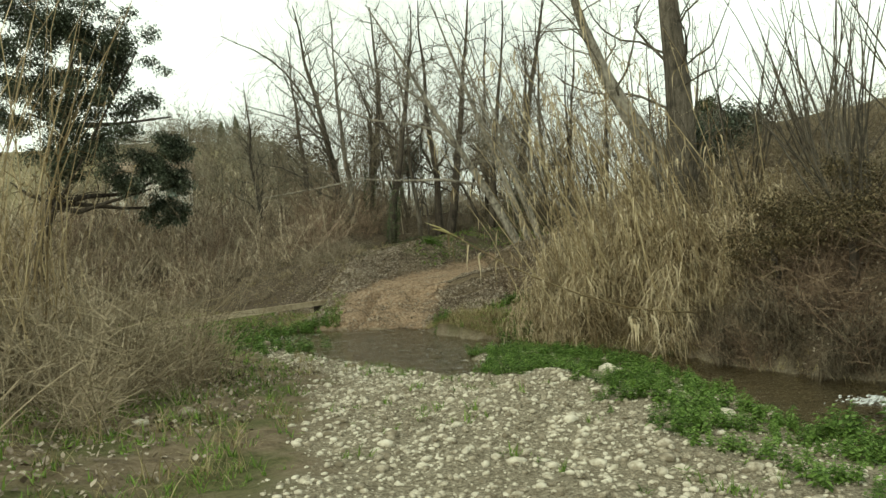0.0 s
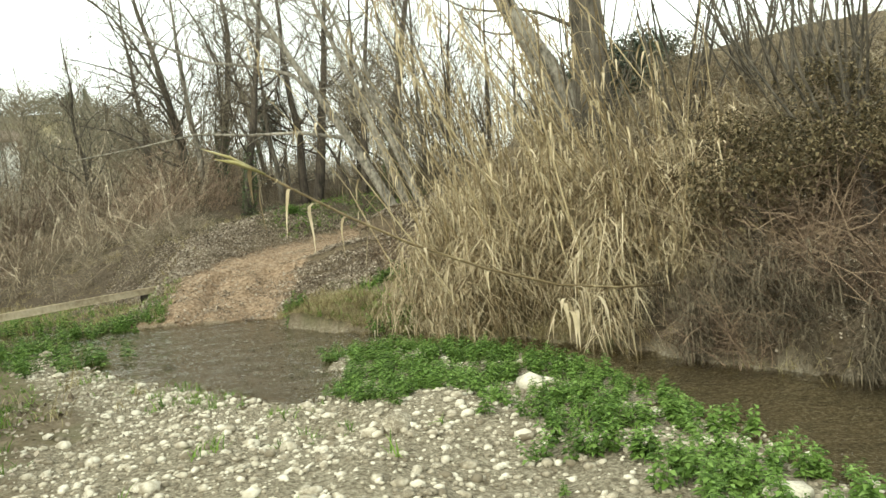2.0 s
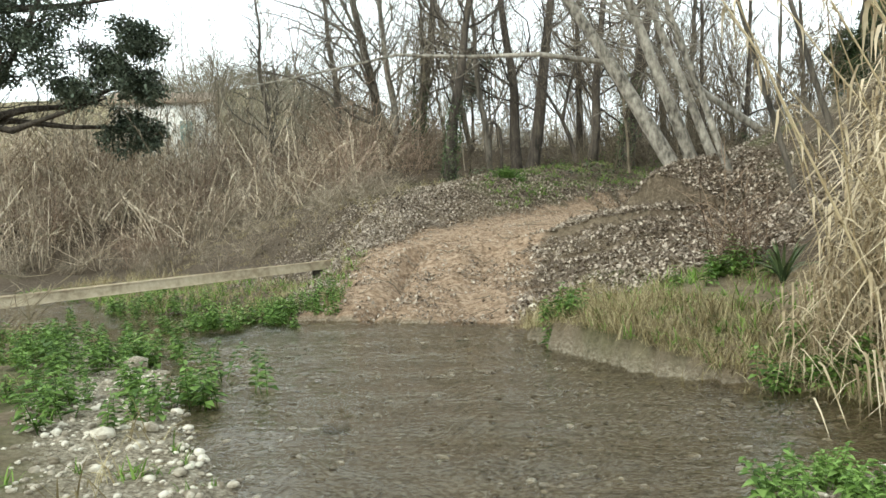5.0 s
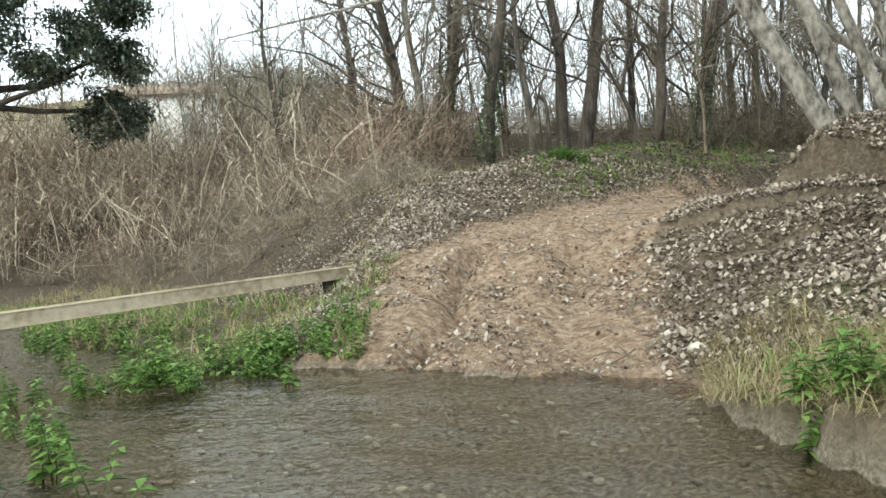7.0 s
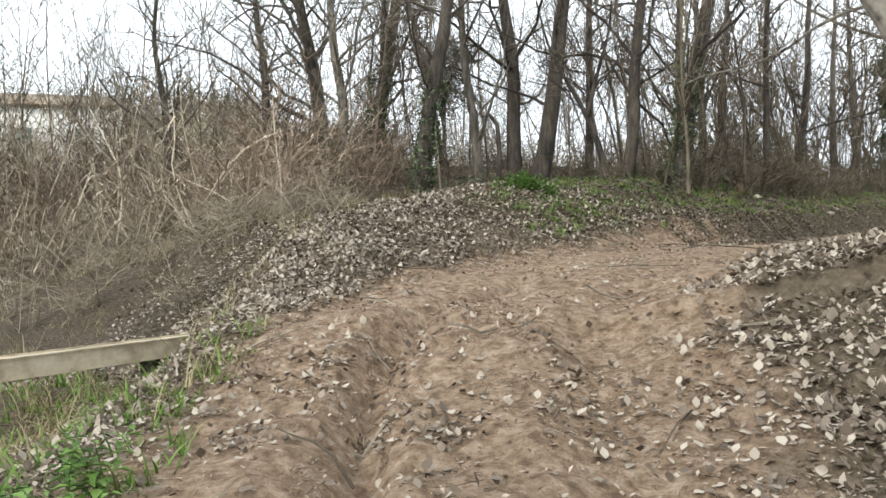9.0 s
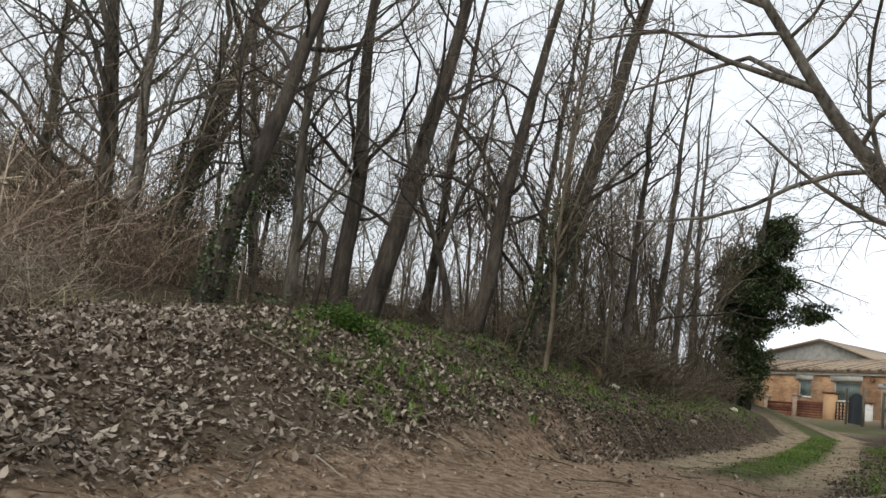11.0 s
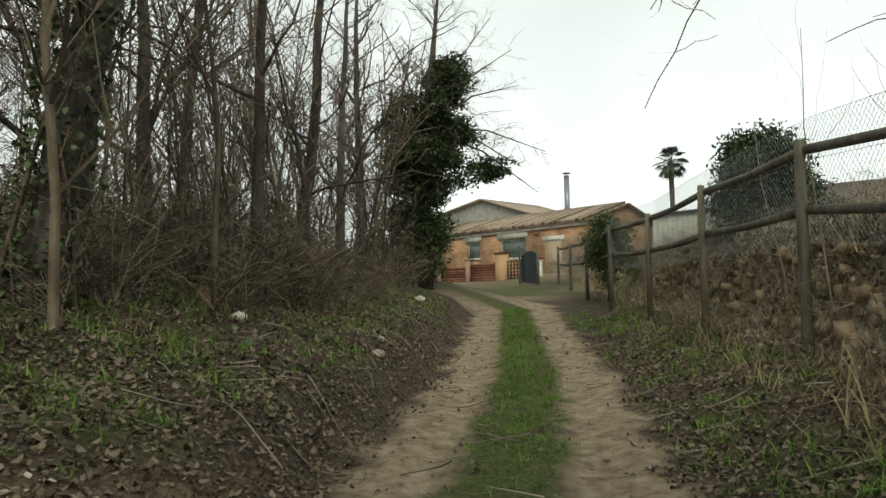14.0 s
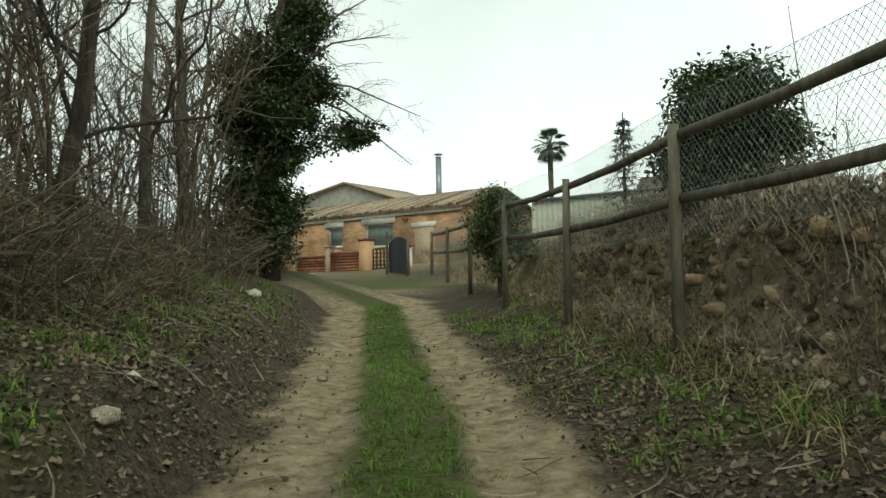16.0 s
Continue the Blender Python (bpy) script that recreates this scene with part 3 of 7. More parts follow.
def pebble(seed):
    r = np.random.default_rng(seed)
    bm = bmesh.new()
    bmesh.ops.create_icosphere(bm, subdivisions=1, radius=0.5)
    v = np.array([q.co[:] for q in bm.verts])
    f = np.array([[q.index for q in g.verts] for g in bm.faces])
    bm.free()
    v = v * (1 + r.normal(0, 0.10, (len(v), 1))) * (1.15, 0.85, 0.6)
    return v, [f]


def rubble(seed):
    """A blocky wall stone about 1 long."""
    r = np.random.default_rng(seed)
    bm = bmesh.new()
    bmesh.ops.create_cube(bm, size=1)
    bmesh.ops.bevel(bm, geom=list(bm.edges), offset=0.16, segments=1, affect="EDGES")
    for q in bm.verts:
        q.co = Vector(q.co) * (1 + r.normal(0, 0.07)) + Vector(r.normal(0, 0.045, 3))
    bm.verts.index_update()
    v = np.array([q.co[:] for q in bm.verts]) * (1, 0.7, 0.6)
    s = Soup()
    by = {}
    for g in bm.faces:
        by.setdefault(len(g.verts), []).append([q.index for q in g.verts])
    bm.free()
    return s.add(v, [np.array(x) for x in by.values()]).arrays()


def strew(count, x0, x1, y0, y1, keep, seed):
    """Places in a rectangle, each kept with the chance that keep(x, y) gives."""
    r = np.random.default_rng(seed)
    x, y = r.uniform(x0, x1, count), r.uniform(y0, y1, count)
    ok = r.uniform(0, 1, count) < keep(x, y)
    x, y = x[ok], y[ok]
    return np.stack([x, y, land(x, y)], -1), r


def lane_far(x, y):
    return near_line(x, y, LANE)[0]


def beyond(x, y):
    """On the far bank, not in the water."""
    _, _, s = near_line(x, y, FAR_SHORE)
    return (s > 0) & ~inside(x, y)


def stuff(name, soup, mat, label, cat, smooth=False):
    return tagged(new(name, soup.mesh(name, mat, smooth)), label, cat, kind="stuff")


# ---- the wood beside the lane ----
WOOD = [
    # x, y, lean east and north over the height, radius, height, bark, boughs
    (-5.05, 42.2, -2.3, -0.5, 0.24, 12.5, BARK, 12, 1),
    (-4.7, 42.35, -0.6, -0.1, 0.17, 12.0, PALE, 12, 1),
    (-3.9, 42.4, 1.1, 0.1, 0.25, 12.5, BARK, 12, 2),
    (-2.42, 37.9, 1.7, 0.1, 0.21, 12.0, DARKBARK, 12, 2),
    (-0.91, 38.5, -1.2, 0.1, 0.13, 10.5, BARK, 10, 0),
    (0.04, 39.4, -0.2, 0.1, 0.21, 12.5, DARKBARK, 12, 0),
    (0.5, 38.9, 1.8, -0.2, 0.24, 12.5, DARKBARK, 14, 0),
    (2.6, 38.4, 0.9, -0.2, 0.17, 12.0, DARKBARK, 12, 0),
    (3.56, 37.7, 1.8, -0.6, 0.23, 12.5, DARKBARK, 14, 2),
    (7.0, 40.6, 0.2, -0.1, 0.11, 10.0, DARKBARK, 10, 0),
    (6.1, 43.1, -0.1, 0.1, 0.14, 12.0, BARK, 12, 0),
    (2.8, 44.1, 0.8, -0.2, 0.15, 12.5, DARKBARK, 12, 0),
    (-1.7, 44.5, -2.0, 0.1, 0.13, 11.0, BARK, 10, 0),
    (9.6, 44.6, 0.6, -0.5, 0.15, 11.0, DARKBARK, 12, 1),
    (12.0, 46.9, 0.5, 0.4, 0.13, 10.5, BARK, 12, 0),
    (4.6, 41.2, 1.0, 0.2, 0.12, 11.5, DARKBARK, 10, 0),
    (-7.4, 45.4, -1.0, 0.3, 0.18, 12.0, BARK, 12, 0),
    (-9.6, 41.4, -0.8, 0.6, 0.13, 9.5, BARK, 12, 0),
    (8.2, 47.2, 0.9, 0.2, 0.16, 12.5, DARKBARK, 12, 0),
    (14.2, 49.4, 0.3, 0.1, 0.15, 11.5, BARK, 12, 0),
]


def ivy_sleeve(parent, line, radius, count, seed, reach=0.45, top=1.0):
    """Ivy leaves that clothe a stem."""
    r = np.random.default_rng(seed)
    k = r.uniform(0, top, count) ** 1.2
    i = np.minimum((k * (len(line) - 1)).astype(int), len(line) - 2)
    f = (k * (len(line) - 1) - i)[:, None]
    p = line[i] * (1 - f) + line[i + 1] * f
    out = radius + np.abs(r.normal(0, reach * 0.5, count))
    a = r.uniform(0, 6.3, count)
    p = p + np.stack([np.cos(a) * out, np.sin(a) * out, r.normal(0, 0.1, count)], -1)
    s = Soup().scatter(leaf_shape(0.85, 0.1, -0.2), p, r.uniform(0, 6.3, count), r.uniform(0.045, 0.085, count), r.uniform(-1.4, 0.4, count))
    return part("ivy", s, IVY, parent, "dark green climbing ivy")


for k, (x, y, lx, ly, rad, high, bark, boughs, ivy) in enumerate(WOOD):
    line = upright(x, y, high, (lx, ly))
    ob = bare_tree("bare_tree", "tall bare %s tree %s in the wood" % ("pale-barked" if bark is PALE else "dark-barked" if bark is DARKBARK else "grey-barked", "with ivied foot" if ivy else "with slender stem"), line, rad, 100 + k, bark, boughs + (18 if k in (0, 1, 2, 16, 17) else 6), 3, 0.14, 0.43 if k < 4 else 0.36, 9, lift=0.1 if k < 4 else 0.06, crook=0.03)
    if ivy:
        ivy_sleeve(ob, line, rad, 1800 if ivy == 2 else 700, 300 + k, 0.16, 0.33 if ivy == 2 else 0.16)

# the low bough with a knee on the double tree
knee = thing("fallen_bough", "low crooked bare bough that juts from the double tree", "branch")
r_ = np.random.default_rng(5)
z0 = float(land(-5.05, 42.2))
line = np.array([(-5.0, 42.2, z0 + 1.35), (-5.5, 42.0, z0 + 1.55), (-6.4, 41.7, z0 + 2.0), (-7.3, 41.3, z0 + 2.9), (-8.2, 41.0, z0 + 3.4), (-9.6, 40.6, z0 + 3.7)])
part("bough", Soup().add(*tube(line, np.linspace(0.09, 0.02, 6), 7)), BARK, knee, smooth=True)
br, tw = Soup(), Soup()
grow(br, tw, line, 0.09, 0.02, r_, 2, 12, 0.9, 0.1, 0.4, 0.2, 4, 6)
tagged(part("branchwork", br, BARK, knee), kind="stuff")
tagged(part("twiggage", tw, TWIG, knee), kind="stuff")

# boughs that arch out over the brush, from the double tree and from the leaning poplar
def spreading_bough(label, line, radius, bark, seed, twigs=16):
    ob = thing("spreading_bough", label, "branch", group="spreading boughs")
    r = np.random.default_rng(seed)
    t = np.linspace(0, len(line) - 1, 3 * (len(line) - 1) + 1)
    q = np.stack([np.interp(t, np.arange(len(line)), np.array(line)[:, k]) for k in range(3)], -1)
    q[1:-1] = 0.25 * q[:-2] + 0.5 * q[1:-1] + 0.25 * q[2:] + r.normal(0, 0.05, (len(q) - 2, 3))
    part("bough", Soup().add(*tube(q, np.linspace(radius, radius * 0.2, len(q)), 7)), bark, ob, smooth=True)
    br, tw = Soup(), Soup()
    grow(br, tw, q, radius, radius * 0.25, r, 2, twigs, 0.85, 0.02, 0.42, 0.15, 4, 8)
    tagged(part("branchwork", br, bark, ob), kind="stuff")
    tagged(part("twiggage", tw, TWIG, ob), kind="stuff")


FROM_DOUBLE = "grey bare bough arching out from the double tree"
spreading_bough(FROM_DOUBLE, [(-5.6, 42.1, 7.6), (-6.5, 41.8, 10.6), (-8.6, 41.6, 13.3), (-11.2, 41.5, 14.6)], 0.09, BARK, 2001, 20)
spreading_bough(FROM_DOUBLE, [(-5.5, 42.1, 7.0), (-6.5, 41.8, 9.2), (-8.1, 41.6, 10.0), (-10.1, 41.4, 10.7)], 0.07, BARK, 2002)
spreading_bough(FROM_DOUBLE, [(-5.4, 42.1, 6.2), (-6.3, 41.8, 8.3), (-7.8, 41.5, 9.1), (-9.4, 41.3, 9.4)], 0.06, BARK, 2003)
spreading_bough(FROM_DOUBLE, [(-3.6, 42.4, 6.5), (-3.4, 41.9, 9.9), (-4.3, 41.6, 12.5), (-6.0, 41.5, 14.3)], 0.08, BARK, 2004)

# crooked dark tree with a fork
zg = float(land(2.08, 37.85))
bare_tree("crooked_tree", "black crooked forked tree leaning over the wood's edge", [(2.08, 37.85, zg - 0.2), (1.9, 37.9, zg + 0.9), (1.55, 37.9, zg + 1.7), (1.0, 38.0, zg + 2.7), (0.7, 38.1, zg + 3.5), (0.4, 38.1, zg + 5.2)], 0.09, 401, DARKBARK, 14, 3, 0.35, 0.45, 6)
bare_tree("crooked_tree", "black crooked forked tree leaning over the wood's edge", [(1.62, 37.9, zg + 1.55), (1.85, 37.85, zg + 2.5), (2.2, 37.8, zg + 3.6), (2.3, 37.8, zg + 5.5)], 0.06, 402, DARKBARK, 10, 3, 0.2, 0.45, 6)
# broken stub
zg = float(land(-0.7, 37.5))
part("broken_stem", Soup().add(*tube([(-0.55, 37.6, zg - 0.1), (-0.5, 37.6, zg + 1.1), (-0.55, 37.55, zg + 1.75), (-0.72, 37.5, zg + 1.95), (-0.9, 37.45, zg + 1.9)], [0.06, 0.055, 0.05, 0.05, 0.03], 7)), DARKBARK, None, "dark broken-off hooked stem among the trees", True)["category"] = "tree stump"


def sapling(seed, high=6.0, boughs=20):
    r = np.random.default_rng(seed)
    s = Soup()
    line = bend((0, 0, -0.1), (*r.normal(0, 0.10, 2), 1), high, 6, 0.06, 0.03, r)
    s.add(*tube(line, np.linspace(0.03, 0.008, 7), 3, False))
    for _ in range(boughs):
        k = r.uniform(0.12, 0.97)
        i = min(int(k * 6), 5)
        p = line[i] + (line[i + 1] - line[i]) * (k * 6 - i)
        a = r.uniform(0, 6.3)
        le = high * r.uniform(0.14, 0.32) * (1.2 - 0.7 * k)
        b = bend(p, (math.cos(a) * 0.6, math.sin(a) * 0.6, 0.8), le, 3, 0.12, 0.05, r)
        s.add(*ribbon(b, np.linspace(0.010, 0.004, 4)))
        for _ in range(7):
            j = r.integers(1, 4)
            a = r.uniform(0, 6.3)
            c = bend(b[j], (math.cos(a) * 0.7, math.sin(a) * 0.7, 0.6), le * 0.45, 2, 0.15, 0.0, r)
            s.add(*ribbon(c, np.linspace(0.005, 0.0025, 3)))
    return s.arrays()


def thicket():
    s = Soup()
    for k in range(6):
        pts, r = strew(44, -20, 17, 40.0, 58, lambda x, y: (lane_far(x, y) > 5.2) * np.where(y < 40, 0.45, 1.0), 500 + k)
        s.scatter(sapling(600 + k, 7.6), pts, r.uniform(0, 6.3, len(pts)), r.uniform(0.6, 1.35, len(pts)), r.normal(0.03, 0.1, len(pts)))
    return stuff("thicket", s, TWIG, "dense leafless saplings crowding the wood", "thicket")


thicket()


def scrub_bush(seed, stems=34, high=1.5, droop=0.5):
    r = np.random.default_rng(seed)
    s = Soup()
    for _ in range(stems):
        a, o = r.uniform(0, 6.3), r.uniform(0.15, 0.9)
        line = bend((*r.normal(0, 0.16, 2), -0.05), (math.cos(a) * o, math.sin(a) * o, 1), high * r.uniform(0.45, 1.2), 5, 0.13, -droop * 0.22, r)
        s.add(*ribbon(line, np.linspace(0.006, 0.0025, 6)))
        for _ in range(7):
            j = r.integers(1, 5)
            a = r.uniform(0, 6.3)
            c = bend(line[j], (math.cos(a), math.sin(a), 0.5), high * 0.25, 2, 0.25, -0.1, r)
            s.add(*ribbon(c, np.linspace(0.0035, 0.002, 3)))
    return s.arrays()


BUSHES = [scrub_bush(700 + k, 22) for k in range(5)]
FARBUSH = [scrub_bush(760 + k, 16, 1.5, 0.2) for k in range(3)]


def brambles(name, label, mat, count, x0, x1, y0, y1, keep, seed, lo=0.6, hi=1.3):
    s = Soup()
    for k, bush in enumerate(BUSHES):
        pts, r = strew(count // 5, x0, x1, y0, y1, keep, seed + k)
        if len(pts):
            z = r.uniform(lo, hi, len(pts))
            s.scatter(bush, pts, r.uniform(0, 6.3, len(pts)), np.stack([z * 1.1, z * 1.1, z], -1))
    return stuff(name, s, mat, label, "brush")


UNDER = material("dark_bramble_stem", [(0.06, 0.048, 0.032), (0.128, 0.103, 0.07), (0.215, 0.176, 0.122)], 3, 0.9, 0, spread=0.5)
# tangle at the foot of the wood and up both banks of the lane
brambles("undergrowth", "tangled leafless brambles at the wood's foot", UNDER, 440, -14, 22, 33.5, 56, lambda x, y: (near_line(x, y, LANE)[2] > 0) * smoothstep(2.2, 4.2, lane_far(x, y)) * (1 - 0.75 * smoothstep(3, 9, y - 37.5 - 0.4 * np.maximum(x, 0))) * smoothstep(36.0, 37.5, y + 0.35 * np.maximum(x, 0)), 720, 0.45, 1.05)
brambles("wall_brambles", "dry leafless brambles hanging over the stone wall", BRUSH, 1500, 5, 30, 28, 58, lambda x, y: (near_line(x, y, LANE)[2] < 0) * (lane_far(x, y) > 2.9) * (lane_far(x, y) < 4.8), 740, 0.25, 0.6)

# ---- giant reeds on the far bank ----
def reed(seed, high=5.2, leaves=14, lean=(-0.42, -0.06)):
    """Arrays of a cane and of its dry hanging blades."""
    r = np.random.default_rng(seed)
    cane, leaf = Soup(), Soup()
    line = bend((0, 0, -0.1), (lean[0] + r.normal(0, 0.14), lean[1] + r.normal(0, 0.14), 1), high, 7, 0.05, -0.015, r)
    cane.add(*tube(line, np.linspace(0.013, 0.005, 8), 5, False))
    for k in range(leaves):
        t = r.uniform(0.25, 1.0)
        i = min(int(t * 7), 6)
        p = line[i] + (line[i + 1] - line[i]) * (t * 7 - i)
        v, f = hang(r.uniform(0.2, 0.45), 0.034, r, 3) if k % 3 else blade(r.uniform(0.2, 0.45), 0.03, r.uniform(1.0, 2.2), r, 3, 0.6)
        leaf.add(turned(v, r.uniform(0, 6.3)) + p, f)
    return cane.arrays(), leaf.arrays()


REEDS = [reed(800 + k) for k in range(8)]


def skirt_blades(count, seed):
    """Dry blades drooping in a heap."""
    r = np.random.default_rng(seed)
    s = Soup()
    for k in range(count):
        v, f = hang(r.uniform(0.2, 0.5), 0.026, r, 3) if k % 3 == 0 else blade(r.uniform(0.25, 0.65), 0.021, r.uniform(0.8, 2.9), r, 3, r.uniform(0.5, 1.1))
        a = r.uniform(0, 6.3)
        rad = abs(r.normal(0, 0.32))
        s.add(turned(v, a) + (rad * math.cos(a), rad * math.sin(a), 0.1 + r.uniform(0.0, 1.0) ** 1.3 * 1.7 * max(0.2, 1 - rad)), f)
    return s.arrays()


SKIRTS = [skirt_blades(330, 830 + k) for k in range(3)]


def reed_clump(x, y, spread, canes, skirts, seed, high=1.0, lean=0.0):
    r = np.random.default_rng(seed)
    ob = thing("reed_clump", "straw-dry giant reeds with hanging blades on the stream bank", "reeds", group="giant reeds along the bank")
    c, b = Soup(), Soup()
    for proto in REEDS:
        n = max(1, int(canes * 0.55) // len(REEDS))
        px, py = x + r.normal(0, spread, n), y + r.normal(0, spread, n)
        pts = np.stack([px, py, np.maximum(land(px, py), 0.0)], -1)
        turns, sizes, tilts = r.normal(lean, 0.4, n), r.uniform(0.55, 1.15, n) * high, r.normal(0, 0.09, n)
        c.scatter(proto[0], pts, turns, sizes, tilts)
        b.scatter(proto[1], pts, turns, sizes, tilts)
    for proto in SKIRTS:
        n = max(1, int(skirts * 0.62))
        px, py = x + r.normal(0, spread * 0.95, n), y + r.normal(0, spread * 0.95, n)
        pts = np.stack([px, py, np.maximum(land(px, py), 0.02)], -1)
        b.scatter(proto, pts, r.uniform(0, 6.3, n), r.uniform(0.6, 1.1, n))
    tagged(part("cane_stand", c, CANE, ob), kind="stuff")
    tagged(part("blade_mass", b, BLADE, ob), kind="stuff")
    return ob


for k, (x, y, sp, canes, sk, hi) in enumerate([(2.7, 17.3, 0.45, 16, 9, 0.8), (3.3, 16.3, 0.5, 32, 13, 1.0), (3.9, 15.2, 0.5, 36, 15, 1.1), (4.6, 14.1, 0.5, 32, 14, 1.0), (5.1, 13.3, 0.4, 16, 8, 0.7), (3.7, 17.9, 0.6, 24, 4, 1.05), (4.8, 16.6, 0.7, 32, 5, 1.1), (3.5, 19.6, 0.6, 10, 3, 0.9), (6.0, 15.4, 0.6, 16, 4, 0.9)]):
    reed_clump(x, y, sp, canes, sk, 840 + k, hi)

# the bent cane that droops over the ford
GREENCANE = material("yellow_green_sheath", [(0.2, 0.175, 0.065), (0.33, 0.29, 0.125), (0.43, 0.385, 0.2)], 6, 0.6, 0.1)
arch = thing("bent_cane", "broken yellowing cane arching low over the ford", "reed")
line = np.array([(4.4, 12.6, 0.75), (3.6, 12.0, 0.86), (2.87, 11.57, 1.0), (2.1, 11.2, 1.26), (1.4, 10.8, 1.57), (0.9, 10.5, 1.84), (0.5, 10.15, 2.08), (0.22, 9.95, 2.26)])
part("cane", Soup().add(*tube(line, np.linspace(0.015, 0.008, 8), 6)), CANE, arch, smooth=True)
for k in range(1, 7):
    d = line[k + 1] - line[k]
    p = line[k] + d * 0.4
    part("node", Soup().add(*tube([p - d * 0.012, p, p + d * 0.012], [0.012, 0.018, 0.012], 6)), CANE, arch)
tip = line[-1]
for dx, dz, wide in ((-0.3, 0.14, 0.03), (-0.22, 0.06, 0.04)):
    q = np.array([tip + (0.1, 0.05, -0.06), tip + (dx * 0.4, -0.05, dz * 0.5), tip + (dx, -0.12, dz)])
    part("tip_leaf", Soup().add(*tube(q, [0.008, wide * 0.4, 0.002], 4)), GREENCANE, arch, "yellowing green sheath leaf")
s = Soup()
r_ = np.random.default_rng(9)
for t, le in ((0.99, 0.28), (0.96, 0.34), (0.92, 0.42), (0.86, 0.4), (0.79, 0.42), (0.72, 0.36), (0.66, 0.34), (0.55, 0.26), (0.42, 0.22)):
    i = min(int(t * 7), 6)
    p = line[i] + (line[i + 1] - line[i]) * (t * 7 - i)
    v, f = hang(le, 0.03, r_, 6)
    s.add(turned(v, 1.57 + r_.normal(0, 0.7)) + p, f)
for _ in range(12):
    v, f = hang(r_.uniform(0.25, 0.5), 0.04, r_, 5)
    s.add(turned(v, r_.uniform(2.4, 4.6)) + (2.95 + r_.normal(0, 0.15), 11.35 + r_.normal(0, 0.15), 0.85 + r_.normal(0, 0.08)), f)
tagged(part("blade_mass", s, BLADE, arch), kind="stuff")

# ---- brown canes and scrub up the stream and on the near bank ----
def dry_cane(seed, high=2.6, arch=0.07, sway=0.3):
    """A tuft of arching dead canes with drooping blades."""
    r = np.random.default_rng(seed)
    s = Soup()
    for _ in range(8):
        line = bend((*r.normal(0, 0.25, 2), -0.05), (*r.normal(0, sway, 2), 1), high * r.uniform(0.45, 1.2), 6, 0.10, -arch, r)
        s.add(*ribbon(line, np.linspace(0.009, 0.004, 7)))
        for _ in range(6):
            j = r.integers(1, 7)
            v, f = blade(r.uniform(0.22, 0.5), 0.026, r.uniform(0.6, 2.4), r, 3, 0.8)
            s.add(turned(v, r.uniform(0, 6.3)) + line[j], f)
    return s.arrays()


def brush_height(x, y):
    """Uneven growth of the brush, in parts of its usual height."""
    return np.clip(0.85 + 0.4 * waves(x, y, 6.0, 77) + 0.2 * waves(x, y, 2.2, 78), 0.4, 1.5) * (1.0 + 0.15 * smoothstep(38, 45, y))


def brush_front(x):
    """Where the brush begins, as a northing."""
    return 35.2 + 0.6 * np.clip(x + 8, 0, 5)


def cane_field():
    s = Soup()

    def keep(x, y):
        return beyond(x, y) * smoothstep(-1.0, 1.0, y - brush_front(x) + 0.7 * waves(x, y, 3.0, 79)) * (lane_far(x, y) > 6.8) * (1 - smoothstep(-6.4, -4.4, x - 0.3 * (y - 38)))

    for k in range(6):
        proto = dry_cane(900 + k, 2.3)
        pts, r = strew(215, -25, -1.5, 33.5, 50, keep, 910 + k)
        s.scatter(proto, pts, r.uniform(0, 6.3, len(pts)), r.uniform(0.65, 1.25, len(pts)) * brush_height(pts[:, 0], pts[:, 1]) * (1 + 0.3 * smoothstep(-8, -11, pts[:, 0])), r.normal(0, 0.2, len(pts)))
    return stuff("cane_field", s, material("brown_dead_cane", [(0.18, 0.14, 0.097), (0.42, 0.342, 0.245), (0.60, 0.515, 0.39)], 3, 0.85, 0, spread=0.7), "brown dead canes massed along the far bank", "reeds")


def twiggy_brush():
    """Reddish leafless shrubs standing through the dead canes."""
    s = Soup()
    for k in range(4):
        proto = scrub_bush(740 + k, 20, 2.0, 0.35)
        pts, r = strew(40, -23, -3.4, 34, 49, lambda x, y: beyond(x, y) * (lane_far(x, y) > 6.6) * smoothstep(-1.2, 0.6, y - brush_front(x)), 925 + k)
        z = r.uniform(0.8, 1.5, len(pts)) * brush_height(pts[:, 0], pts[:, 1])
        v = proto[0] * (1.15, 1.15, 1)
        s.scatter((v, proto[1]), pts, r.uniform(0, 6.3, len(pts)), z)
    return stuff("twiggy_brush", s, material("russet_twig", [(0.13, 0.088, 0.062), (0.255, 0.18, 0.13), (0.39, 0.29, 0.215)], 3, 0.9, 0, spread=0.5), "russet leafless shrubs among the dead canes", "brush")


cane_field()
twiggy_brush()
brambles("bank_scrub", "brown leafless scrub lining the upstream bank", BRUSH, 130, -18, -3.0, 29.5, 37, lambda x, y: beyond(x, y) * smoothstep(2.5, 5.0, near_line(x, y, FAR_SHORE)[0]) * (lane_far(x, y) > 5.6) * (0.25 + 0.75 * smoothstep(31, 33, y)) * (1 - smoothstep(-5.6, -3.6, x + 0.15 * (30 - y))), 920, 0.35, 0.95)
WISPS = [scrub_bush(750 + k, 9, 1.7, 0.15) for k in range(5)]
GREYTWIG = material("grey_dry_stem", [(0.13, 0.104, 0.068), (0.27, 0.22, 0.148), (0.40, 0.335, 0.235)], 3, 0.9, 0, spread=0.5)
s = Soup()
